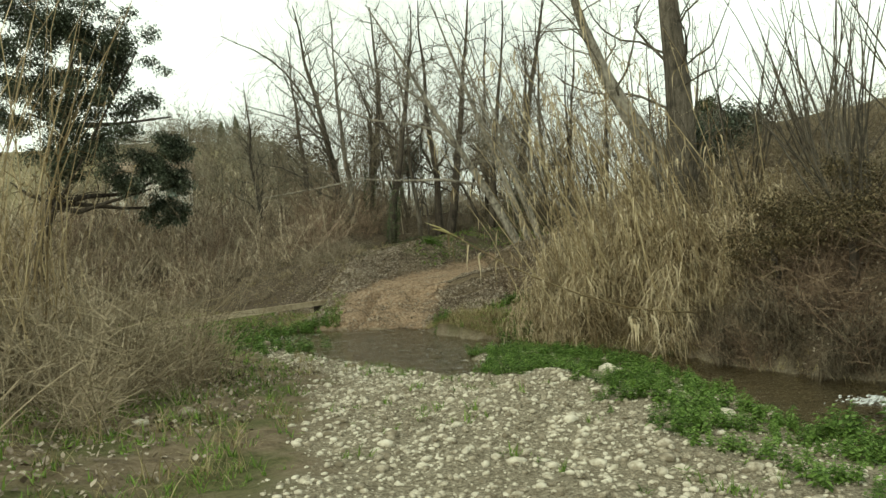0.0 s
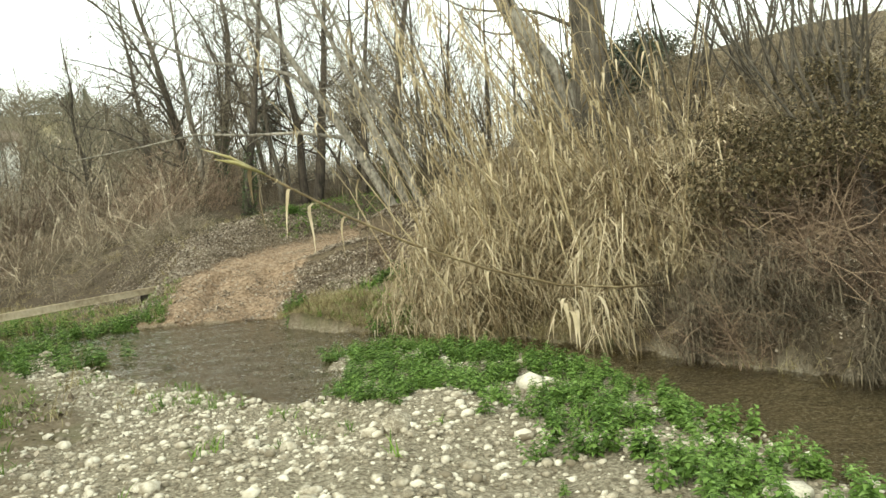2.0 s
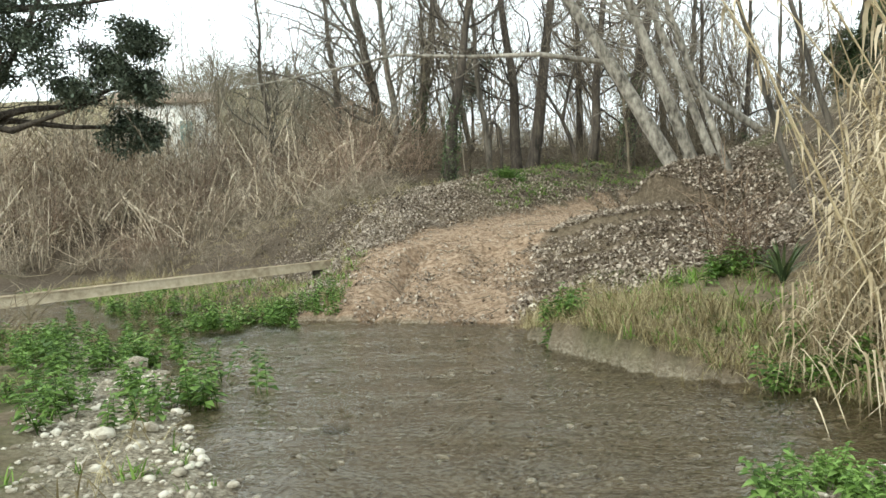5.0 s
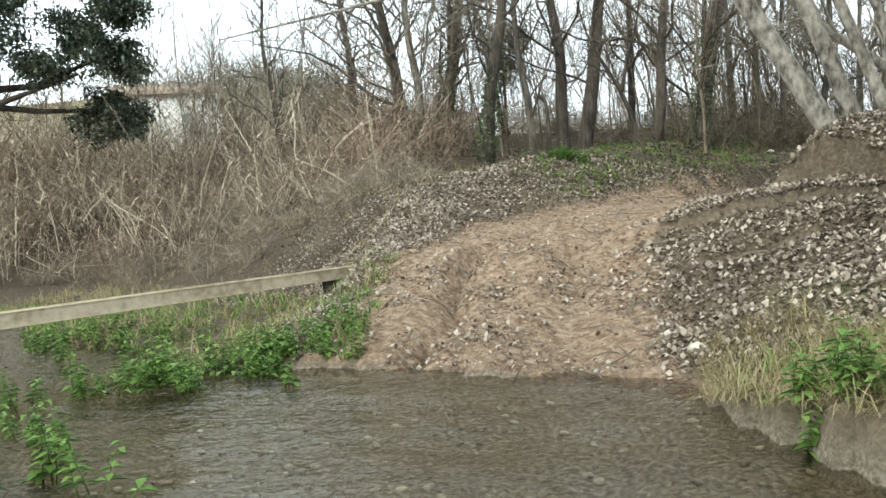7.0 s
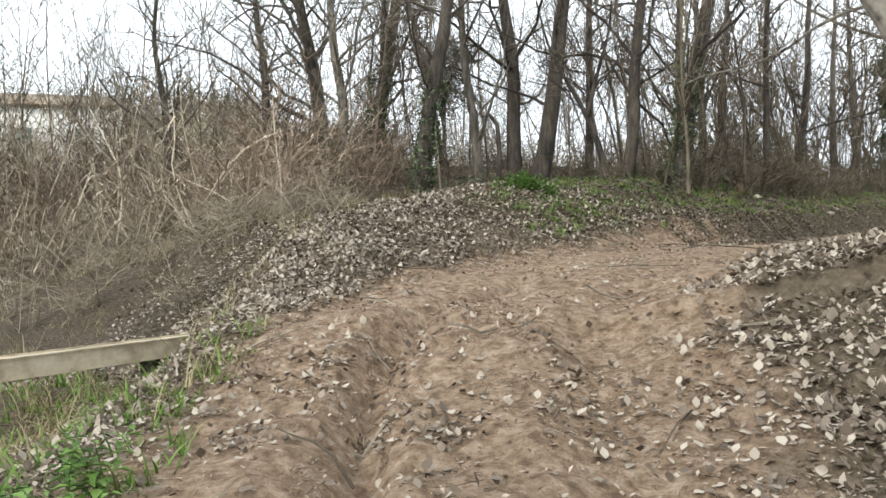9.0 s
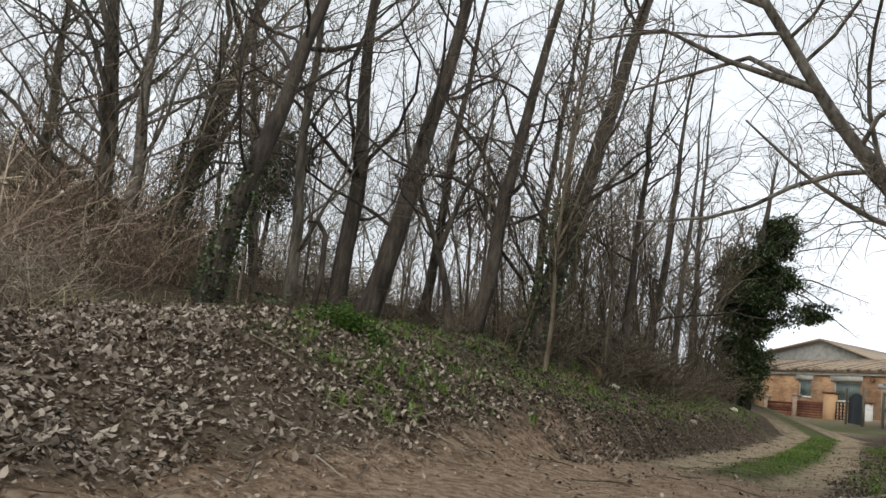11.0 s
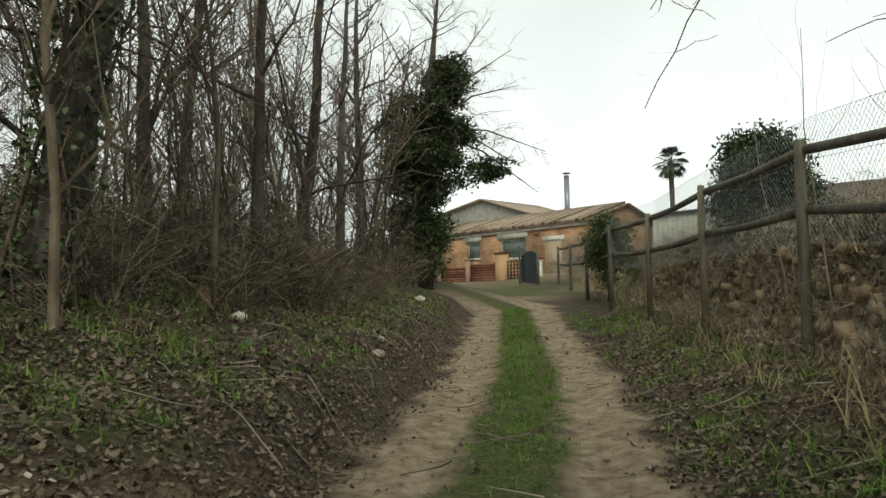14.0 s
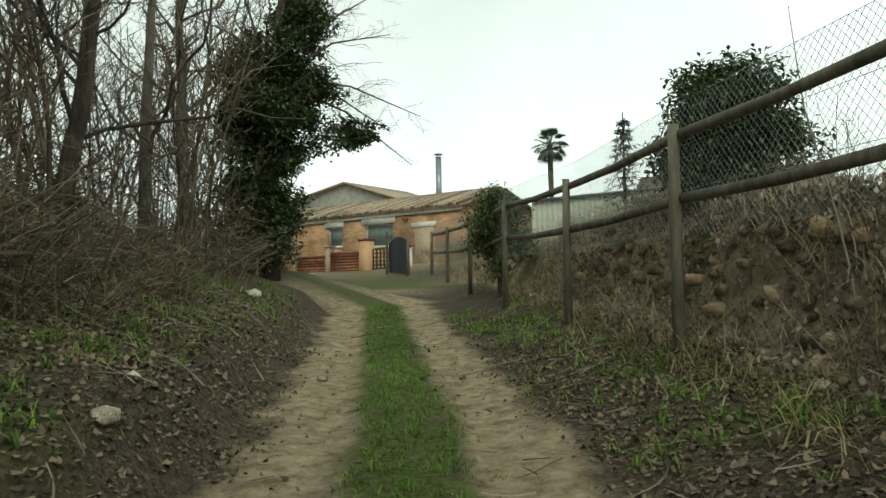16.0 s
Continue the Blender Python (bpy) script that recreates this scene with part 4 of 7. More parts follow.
for k, bush in enumerate(WISPS):
    pts, r = strew(26, -11, -2.2, 7.5, 22, lambda x, y: (~beyond(x, y)) * (~inside(x, y)) * (near_line(x, y, NEAR_SHORE)[0] > 1.0) * smoothstep(-2.4, -3.6, x + 0.28 * np.maximum(y - 10, 0)), 940 + k)
    s.scatter(bush, pts, r.uniform(0, 6.3, len(pts)), r.uniform(0.6, 1.35, len(pts)))
for k, bush in enumerate(BUSHES):
    pts, r = strew(34, -9, -2.2, 5.0, 13, lambda x, y: (near_line(x, y, NEAR_SHORE)[0] > 1.0) * smoothstep(-2.7, -3.4, x + 0.1 * np.maximum(y - 8, 0)) * (1 - 0.6 * smoothstep(-6, -9, x)), 950 + k)
    z = r.uniform(0.45, 1.0, len(pts)) * (1 + 0.25 * smoothstep(-4, -6, pts[:, 0]))
    s.scatter(bush, pts, r.uniform(0, 6.3, len(pts)), np.stack([z, z, z * 1.15], -1))
stuff("near_scrub", s, GREYTWIG, "thin grey leafless weeds along the near bank", "brush")
s = Soup()
for k in range(3):
    pts, r = strew(12, -6.6, -4.3, 7.5, 12, lambda x, y: x < -1.0 - 0.42 * y + 0.4, 945 + k)
    s.scatter(dry_cane(905 + k, 5.2, 0.012, 0.07), pts, r.uniform(0, 6.3, len(pts)), r.uniform(0.65, 1.1, len(pts)), r.normal(0, 0.08, len(pts)))
stuff("near_canes", s, CANE, "tall dry canes standing on the near bank", "reeds")
brambles("water_scrub", "reddish brown shrubs overhanging the water", material("reddish_twig", [(0.085, 0.055, 0.038), (0.165, 0.115, 0.08), (0.26, 0.19, 0.13)], 3, 0.9, 0, spread=0.5), 300, 4.4, 11, 6, 15.5, lambda x, y: beyond(x, y) * (near_line(x, y, FAR_SHORE)[0] < 2.4), 960, 0.5, 1.0)
brambles("hill_scrub", "thin bare scrub on the steep leafy bank", GREYTWIG, 250, 4.5, 12, 8, 24, lambda x, y: beyond(x, y) * (near_line(x, y, FAR_SHORE)[0] > 2.2) * (lane_far(x, y) > 5) * 0.8, 980, 0.4, 1.0)

fringe = Soup()
for k, proto in enumerate(SKIRTS):
    pts, r = strew(420, 4.2, 11, 5, 14.5, lambda x, y: beyond(x, y) * (near_line(x, y, FAR_SHORE)[0] < 0.55) * 0.9, 985 + k)
    fringe.scatter(proto, pts, r.uniform(0, 6.3, len(pts)), r.uniform(0.25, 0.55, len(pts)))
stuff("bank_fringe", fringe, UNDER, "dark dead grass and roots hanging over the cut bank", "grass")

# ---- poplars leaning over the track ----
for k, (x, y, lx, ly, rad, high, bark) in enumerate([(2.95, 26.3, -5.2, 1.6, 0.16, 9.5, PALE), (3.2, 26.4, -3.2, 1.2, 0.13, 9.5, PALE), (3.5, 26.2, -3.0, 1.0, 0.09, 9.0, PALE), (3.55, 25.3, -2.4, 0.8, 0.07, 8.5, PALE), (3.9, 23.2, -1.7, 0.7, 0.05, 7.5, BARK), (4.3, 22.6, -1.7, 0.7, 0.05, 7.5, BARK)]):
    tree = bare_tree("leaning_poplar", "pale-barked poplar leaning over the dirt track", upright(x, y, high, (lx, ly)), rad, 1000 + k, bark, 20 if k < 3 else 13, 3, 0.3, 0.34, 9, group="leaning poplars", over=4.6)
    if k == 0:
        first_poplar = tree
def on_trunk(tree, p):
    """The middle of a tree's trunk at the height of p."""
    me = [c for c in tree.children if c.name.startswith("trunk")][0].data
    co = np.array([v.co[:] for v in me.vertices]).reshape(-1, 10, 3).mean(1)
    return np.array([np.interp(p[2], co[:, 2], co[:, k]) for k in range(3)])


# a long level limb that crosses the track
limb = thing("crossing_limb", "long crooked bare limb reaching level across the track", "branch")
line = np.array([on_trunk(first_poplar, (1.25, 26.8, 4.3)), (0.3, 26.9, 4.6), (-1.1, 27.0, 4.66), (-2.6, 27.1, 4.82), (-4.3, 27.3, 4.6), (-6.2, 27.6, 4.42)])
part("bough", Soup().add(*tube(line, np.linspace(0.06, 0.012, 6), 7)), PALE, limb, smooth=True)
br, tw = Soup(), Soup()
grow(br, tw, line, 0.05, 0.012, np.random.default_rng(1015), 2, 12, 0.9, 0.02, 0.28, 0.25, 4, 6, over=4.2)
tagged(part("branchwork", br, PALE, limb), kind="stuff")
tagged(part("twiggage", tw, TWIG, limb), kind="stuff")
for k, line in enumerate(([(0.6, 27.1, 5.6), (0.0, 28.6, 6.75), (-2.3, 29.0, 7.2), (-4.0, 29.0, 8.0), (-5.1, 29.0, 9.6), (-6.3, 29.0, 10.3)], [(-0.3, 27.3, 7.2), (-0.6, 28.6, 8.05), (-2.0, 29.0, 9.1), (-3.6, 29.0, 10.0)])):
    line[0] = tuple(on_trunk(first_poplar, line[0]))
    spreading_bough("pale bare bough sweeping out from the leaning poplar", line, 0.06, PALE, 2010 + k, 18)
# the trees that lean in from the lane's far verge
for k, (line, rad) in enumerate([([(7.0, 28.6, 1.7), (6.2, 29.0, 2.35), (4.9, 29.5, 3.45), (3.9, 29.7, 4.25), (3.1, 29.8, 5.1), (2.0, 30.0, 6.6), (1.4, 30.2, 8.5)], 0.125)]):
    over_tree = bare_tree("leaning_poplar", "pale-barked poplar leaning over the dirt track", line, rad, 1010 + k, PALE, 16, 3, 0.4, 0.36, 12, group="leaning poplars", lift=-0.05, over=3.75, fine=0.8)
# drooping fine twigs of the tree that overhangs the lane
weeper = thing("overhanging_boughs", "thin pale boughs with drooping twigs over the lane", "branch")
rw_ = np.random.default_rng(1040)
drop = Soup()
for start, end in (((3.1, 29.8, 5.1), (2.3, 32.6, 6.0)), ((2.6, 29.9, 5.85), (0.8, 31.6, 6.6)), ((4.9, 29.5, 3.45), (6.0, 32.2, 4.9)), ((3.1, 29.8, 5.1), (1.0, 30.4, 5.6))):
    a, b = on_trunk(over_tree, start), np.array(end)
    line = np.array([a, a * 0.7 + b * 0.3 + (0, 0, 0.2), a * 0.35 + b * 0.65 + (0, 0, 0.22), b])
    line = line + np.vstack([np.zeros(3), rw_.normal(0, 0.1, (3, 3))])
    part("bough", Soup().add(*tube(line, [0.035, 0.026, 0.017, 0.008], 6, False)), PALE, weeper, smooth=True)
    for _ in range(13):
        k = rw_.uniform(0.15, 1) * 2.999
        p = line[int(k)] + (line[int(k) + 1] - line[int(k)]) * (k - int(k))
        d = (b - a) / np.linalg.norm(b - a) * 0.5 + rw_.normal(0, 0.55, 3)
        twig_ = bend(p, d, rw_.uniform(0.8, 1.9), 8, 0.2, -0.13, rw_)
        twig_[:, 2] = np.maximum(twig_[:, 2], 3.55)
        drop.add(*tube(twig_, np.linspace(0.0075, 0.003, 9), 3, False))
        for _ in range(8):
            j = rw_.integers(1, 8)
            side = bend(twig_[j], rw_.normal(0, 0.7, 3) + (0, 0, -0.25), rw_.uniform(0.2, 0.5), 4, 0.3, 0.02, rw_)
            side[:, 2] = np.maximum(side[:, 2], 3.5)
            drop.add(*ribbon(side, np.linspace(0.0035, 0.002, 5)))
tagged(part("twiggage", drop, TWIG, weeper), kind="stuff")
# thick double tree above the reeds
zb = float(land(6.0, 19.0))
big = bare_tree("old_poplar", "thick grey double-stemmed poplar above the reeds", [(6.0, 19.0, zb - 0.3), (6.0, 19.0, zb + 2), (6.1, 18.95, zb + 5), (6.3, 18.9, zb + 9), (6.4, 18.9, zb + 13)], 0.46, 1020, BARK, 20, 3, 0.22, 0.3, 9)
bare_tree("old_poplar", "thick grey stem leaning out of the double poplar", [(5.9, 19.0, zb + 0.6), (5.4, 19.2, zb + 1.9), (4.6, 19.4, zb + 3.6), (4.0, 19.6, zb + 5.4), (3.6, 19.7, zb + 9)], 0.30, 1021, PALE, 18, 3, 0.35, 0.38, 9)
# hazel-like bare shrubs on the bank
for k, (x, y) in enumerate([(7.1, 12.8), (8.4, 11.2), (6.6, 16.2), (9.4, 13.2), (7.9, 15.0), (5.6, 17.8), (8.6, 17.2)]):
    ob = thing("bare_shrub", "bare many-stemmed shrub rooted in the leafy bank", "shrub", group="bare shrubs on the bank")
    r_ = np.random.default_rng(1030 + k)
    st, tw = Soup(), Soup()
    z0 = float(land(x, y))
    for _ in range(15):
        a = r_.uniform(0, 6.3)
        o = r_.uniform(0.15, 0.6)
        line = bend((x + r_.normal(0, 0.12), y + r_.normal(0, 0.12), z0 - 0.1), (math.cos(a) * o, math.sin(a) * o, 1), r_.uniform(3.0, 5.2), 6, 0.05, 0, r_)
        st.add(*tube(line, np.linspace(0.026, 0.006, 7), 5, False))
        grow(st, tw, line, 0.026, 0.006, r_, 2, 6, 0.6, 0.1, 0.3, 0.3, 4, 6)
    tagged(part("brushwood", st, BARK, ob), kind="stuff")
    tagged(part("twiggage", tw, TWIG, ob), kind="stuff")

# bushy slopes behind
s = Soup()
for k, bush in enumerate(FARBUSH):
    pts, r = strew(95, -75, 12, 47, 150, lambda x, y: smoothstep(-0.75, -0.45, x / y) * (1 - 0.5 * smoothstep(60, 120, y)), 770 + k)
    more, r2 = strew(80, -80, -8, 75, 145, lambda x, y: smoothstep(-0.5, -0.4, x / y) * (1 - smoothstep(-0.16, -0.1, x / y)), 774 + k)
    pts = np.concatenate([pts, more])
    z = r.uniform(1.2, 2.6, len(pts)) * (1 + (pts[:, 1] - 47) / 90)
    s.scatter(bush, pts, r.uniform(0, 6.3, len(pts)), np.stack([z * 1.5, z * 1.5, z], -1))
stuff("far_scrub", s, material("hazy_scrub", [(0.13, 0.12, 0.085), (0.23, 0.21, 0.16), (0.33, 0.31, 0.24)], 0.4, 0.95, 0, spread=0.5), "hazy brown scrub covering the far slope", "brush")

# warm brown brush behind the wood and a wall of it along the lane
s = Soup()
for k, bush in enumerate(FARBUSH):
    pts, r = strew(45, -16, 12, 44, 60, lambda x, y: lane_far(x, y) > 6, 780 + k)
    z = r.uniform(1.1, 2.1, len(pts))
    s.scatter(bush, pts, r.uniform(0, 6.3, len(pts)), np.stack([z * 1.2, z * 1.2, z], -1))
stuff("back_scrub", s, bpy.data.materials["brown_dead_cane"], "warm brown brush behind the bare trees", "brush")
def lane_side(x, y):
    dl, al, sl = near_line(x, y, LANE)
    return (sl > 0) * smoothstep(2.4, 3.6, dl) * (1 - smoothstep(5.5, 8.0, dl)) * smoothstep(7.2, 9.0, al) * (al < 11.2)


brambles("lane_brush", "leafless brush crowding the lane's wooded side", UNDER, 560, 3, 24, 34, 56, lane_side, 790, 0.6, 1.35)
s = Soup()
for k in range(5):
    pts, r = strew(110, 3, 24, 34, 56, lane_side, 796 + k)
    s.scatter(sapling(650 + k, 4.4, 17), pts, r.uniform(0, 6.3, len(pts)), r.uniform(0.6, 1.7, len(pts)), r.normal(0.05, 0.16, len(pts)))
stuff("lane_saplings", s, UNDER, "slender bare saplings crowding the lane's wooded side", "saplings")

# ---- leafy crowns ----
def simple_leaf(width):
    """A leaf of two faces, folded at its rib."""
    return np.array([(0, 0, 0), (-width / 2, 0.45, 0.12), (0, 1, -0.12), (width / 2, 0.45, 0.12)]), [np.array([(0, 2, 1), (0, 3, 2)])]


def crown(lumps, count, size, seed, shape=None):
    """Leaves strewn through lumps (x, y, z, rx, ry, rz), thicker towards their skins."""
    r = np.random.default_rng(seed)
    vol = np.array([l[3] * l[4] * l[5] for l in lumps]) ** 0.7
    s = Soup()
    proto = shape or simple_leaf(0.55)
    for l, share in zip(lumps, vol / vol.sum()):
        n = max(8, int(count * share))
        d = r.normal(0, 1, (n, 3))
        d /= np.linalg.norm(d, axis=1, keepdims=True)
        rad = r.uniform(0, 1, (n, 1)) ** 0.42 * (1 + 0.16 * np.sin(d[:, :1] * 7 + l[0]) + 0.14 * np.sin(d[:, 2:] * 9 + l[1]))
        p = np.array(l[:3]) + d * rad * np.array(l[3:])
        s.scatter(proto, p, r.uniform(0, 6.3, n), r.uniform(0.65, 1.3, n) * size, r.uniform(-1.2, 0.9, n))
    return s


def lumps_in(cx, cy, cz, rx, ry, rz, n, size, seed):
    r = np.random.default_rng(seed)
    out = []
    for _ in range(n):
        d = r.normal(0, 1, 3)
        d /= np.linalg.norm(d)
        k = r.uniform(0.35, 0.95)
        q = size * r.uniform(0.6, 1.3)
        out.append((cx + d[0] * rx * k, cy + d[1] * ry * k, cz + d[2] * rz * k, q * r.uniform(0.9, 1.3), q * r.uniform(0.9, 1.3), q * r.uniform(0.6, 0.9)))
    return out


# holm oak far up the near side of the stream
oak = thing("holm_oak", "dark evergreen holm oak with a ragged open crown", "tree")
zo = float(land(-16.5, 36.5))
trunk = np.array([(-19.4, 36.2, zo - 0.3), (-19.0, 36.1, zo + 2), (-18.2, 36.0, zo + 4.8), (-17.2, 36, zo + 8.5), (-16.6, 36, zo + 13)])
part("trunk", Soup().add(*tube(trunk, [0.42, 0.36, 0.28, 0.18, 0.06], 10)), DARKBARK, oak, smooth=True)
br, tw = Soup(), Soup()
r_ = np.random.default_rng(31)
for target in ((-11.6, 35.6, zo + 6.0), (-12.2, 36, zo + 8.6), (-13.4, 35.2, zo + 11.5), (-18.5, 35, zo + 9), (-20, 36, zo + 6), (-15.5, 33.8, zo + 6.5), (-13.2, 35.4, zo + 5.2), (-12.2, 37, zo + 4.4)):
    p = trunk[r_.integers(1, 4)]
    mid = (p + np.array(target)) / 2 + r_.normal(0, 0.3, 3)
    line = np.array([p, (p + mid) / 2 + r_.normal(0, 0.2, 3), mid, np.array(target)])
    part("bough", Soup().add(*tube(line, [0.16, 0.12, 0.08, 0.03], 6, False)), DARKBARK, oak)
    grow(br, tw, line, 0.14, 0.04, r_, 2, 8, 0.9, 0.05, 0.4, 0.3, 4, 6)
tagged(part("limb_work", br, DARKBARK, oak), kind="stuff")
tagged(part("twiggage", tw, DARKBARK, oak), kind="stuff")
lumps = lumps_in(-17.0, 36, zo + 11.0, 5.0, 2.8, 4.8, 150, 0.62, 33) + lumps_in(-12.6, 35.8, zo + 6.2, 1.7, 1.3, 2.0, 44, 0.45, 34) + lumps_in(-12.8, 36.6, zo + 4.3, 1.3, 1.0, 0.9, 22, 0.4, 37) + lumps_in(-15.5, 35.5, zo + 6.2, 3.0, 2.0, 1.6, 26, 0.55, 36)
part("crown", crown(lumps, 74000, 0.14, 35), OAK, oak)

# slim cypresses on the far slope
for k, (x, y, h) in enumerate([(-47.2, 182, 11.0), (-51.0, 183, 9.5)]):
    cy = thing("cypress", "dark slim cypress on the far field's edge", "tree", group="far cypresses")
    z = float(land(x, y))
    part("trunk", Soup().add(*tube([(x, y, z - 0.3), (x, y, z + 2)], [0.2, 0.15], 6)), DARKBARK, cy)
    part("crown", crown([(x, y, z + h * (0.12 + 0.1 * j), 1.9 * (1 - 0.09 * j), 1.9 * (1 - 0.09 * j), h * 0.13) for j in range(9)], 4200, 0.5, 40 + k), IVY, cy)

# ivy-clad tree at the mouth of the lane
ivt = thing("ivy_tree", "bare tree smothered in dark green ivy beside the lane", "tree")
zi = float(land(17.0, 50.2))
line = np.array([(17.0, 50.2, zi - 0.3), (17.0, 50.1, zi + 2), (16.9, 50.0, zi + 5), (17.3, 50.0, zi + 7.5), (17.6, 50, zi + 10)])
part("trunk", Soup().add(*tube(line, [0.26, 0.2, 0.15, 0.1, 0.03], 9)), DARKBARK, ivt, smooth=True)
br, tw = Soup(), Soup()
r_ = np.random.default_rng(51)
grow(br, tw, line, 0.2, 0.04, r_, 3, 22, 0.85, 0.06, 0.36, 0.4, 5, 9)
for tgt in ((21.4, 49.0, 8.1), (20.9, 48.9, 6.6), (20.3, 49.1, 10.3), (20.2, 49.3, 11.6), (19.4, 49.5, 12.6), (20.0, 48.8, 7.4), (15.0, 49.6, 11.5), (14.6, 49.8, 9.5)):
    q = np.array([line[2], (line[2] + np.array(tgt)) / 2 + (0, 0, 0.35), np.array(tgt)])
    br.add(*tube(q, [0.05, 0.03, 0.01], 5, False))
    grow(br, tw, q, 0.05, 0.012, r_, 2, 16, 0.8, 0.0, 0.4, 0.25, 4, 10)
tagged(part("branchwork", br, BARK, ivt), kind="stuff")
tagged(part("twiggage", tw, TWIG, ivt), kind="stuff")
lumps = [(16.75 + 0.3 * math.sin(j), 50.2, zi + 0.7 + 0.6 * j, 0.75 + 0.2 * math.sin(j * 1.7), 0.8, 0.5) for j in range(6)]
lumps += lumps_in(17.0, 50.2, 7.9, 1.9, 1.3, 2.0, 84, 0.52, 52) + lumps_in(17.9, 50.0, 9.9, 0.75, 0.8, 1.3, 26, 0.4, 56) + lumps_in(19.0, 49.5, 7.2, 0.7, 0.6, 0.6, 20, 0.26, 53) + lumps_in(16.7, 50.3, 5.1, 1.5, 1.0, 1.9, 46, 0.48, 54) + lumps_in(19.8, 49.2, 7.5, 0.5, 0.4, 0.4, 6, 0.16, 57)
part("ivy", crown(lumps, 66000, 0.1, 55, simple_leaf(0.85)), IVY, ivt, "dark green ivy mantle")

# evergreen shrub tree behind the fence
def evergreen(name, label, x, y, z, rx, ry, rz, n, count, size, seed, mat=IVY, high=1.0, lump=0.4):
    ob = thing(name, label, "shrub")
    g = float(land(x, y))
    part("trunk", Soup().add(*tube([(x, y, g - 0.2), (x + 0.05, y, (g + z) / 2), (x, y, z)], [0.09, 0.07, 0.04], 7)), DARKBARK, ob)
    part("crown", crown(lumps_in(x, y, z, rx, ry, rz, n, lump, seed), count, size, seed + 1), mat, ob)
    return ob


BUSHGREEN = material("mid_green_leaf", [(0.04, 0.058, 0.024), (0.085, 0.12, 0.045), (0.15, 0.195, 0.08)], 6, 0.5, 0, spread=0.6, translucent=0.15)
evergreen("laurel", "dense dark evergreen laurel behind the mesh fence", 15.03, 37.53, 4.75, 0.85, 0.85, 0.95, 70, 24000, 0.085, 61, IVY, lump=0.36)
evergreen("ivy_bush", "rounded ivy-green bush beside the garden fence", 19.0, 44.3, 4.35, 0.7, 0.7, 1.0, 44, 16000, 0.07, 63, BUSHGREEN, lump=0.38)
evergreen("garden_cypress", "small round-topped green cypress in the garden", 18.9, 38.8, 4.8, 0.35, 0.35, 0.9, 16, 2600, 0.07, 65, OAK, lump=0.26)
evergreen("garden_cypress", "small round-topped green cypress in the garden", 22.0, 39.6, 4.7, 0.6, 0.6, 0.7, 16, 2600, 0.08, 67, OAK, lump=0.3)

# fir with tiers
fir = thing("fir_tree", "dark tiered fir tree in the garden", "tree")
fx, fy, fz = 31.7, 48.1, 3.6
part("trunk", Soup().add(*tube([(fx, fy, fz - 0.3), (fx, fy, fz + 6.2)], [0.12, 0.02], 7)), DARKBARK, fir)
nd = Soup()
r_ = np.random.default_rng(71)
for j in range(15):
    zt = fz + 1.6 + 0.3 * j
    reach_ = 1.35 * (1 - j / 16.5)
    for a in np.linspace(0, 6.283, 9, endpoint=False) + 0.4 * j:
        n = 22
        k = r_.uniform(0.1, 1, n)
        p = np.stack([fx + np.cos(a) * reach_ * k, fy + np.sin(a) * reach_ * k, zt - 0.22 * k * reach_ + r_.normal(0, 0.03, n)], -1)
        nd.scatter(leaf_shape(0.3, 0.05, -0.1), p, a - 1.57 + r_.normal(0, 0.7, n), r_.uniform(0.14, 0.24, n), r_.normal(-0.1, 0.3, n))
part("needles", nd, OAK, fir)

# fan palm
palm = thing("fan_palm", "tall fan palm with a shaggy slender trunk", "tree")
px_, py_, pz_ = 38.5, 56.1, 4.0
part("trunk", Soup().add(*tube([(px_, py_, pz_ - 0.3), (px_ + 0.05, py_, pz_ + 3.2), (px_, py_, pz_ + 6.6)], [0.17, 0.13, 0.16], 9)), DARKBARK, palm, smooth=True)
fr = Soup()
r_ = np.random.default_rng(73)
for j in range(46):
    a, e = r_.uniform(0, 6.3), r_.uniform(-1.0, 1.2)
    d = np.array([math.cos(a) * math.cos(e), math.sin(a) * math.cos(e), math.sin(e)])
    hub = np.array([px_, py_, pz_ + 6.65]) + d * 0.5
    fr.add(*tube([np.array([px_, py_, pz_ + 6.6]), hub], [0.02, 0.012], 3, False))
    for b in np.linspace(-1.1, 1.1, 11):
        side = np.cross(d, (0, 0, 1.0))
        side /= np.linalg.norm(side) + 1e-6
        up_ = np.cross(side, d)
        w = d * math.cos(b) + side * math.sin(b)
        tip = hub + w * 0.62 + np.array([0, 0, -0.16])
        v = np.array([hub, hub + w * 0.35 + up_ * 0.02 + side * 0.035, tip, hub + w * 0.35 - side * 0.035])
        fr.add(v, [np.array([(0, 1, 2, 3)])])
part("fronds", fr, OAK, palm, "stiff green fan fronds")

# ---- fence, wall and garden ----
POSTS = [(7.9, 31.5), (10.3, 34.35), (12.55, 37.05), (14.9, 39.85), (17.5, 43.0), (20.2, 46.2), (22.8, 49.3), (25.3, 52.3)]
fence = thing("garden_fence", "round timber post-and-rail fence with wire mesh", "fence")
tops = []
for k, (x, y) in enumerate(POSTS):
    z = float(land(x, y))
    top = (4.05, 4.42, 4.5, 4.52, 4.72, 4.8, 4.95, 5.15)[k]
    tops.append(top)
    ln = [(x, y, z - 0.3), (x + 0.01, y, (z + top) / 2), (x + 0.015, y - 0.01, top)]
    part("post", Soup().add(*tube(ln, [0.062, 0.06, 0.055], 10)), TIMBER, fence, smooth=True)
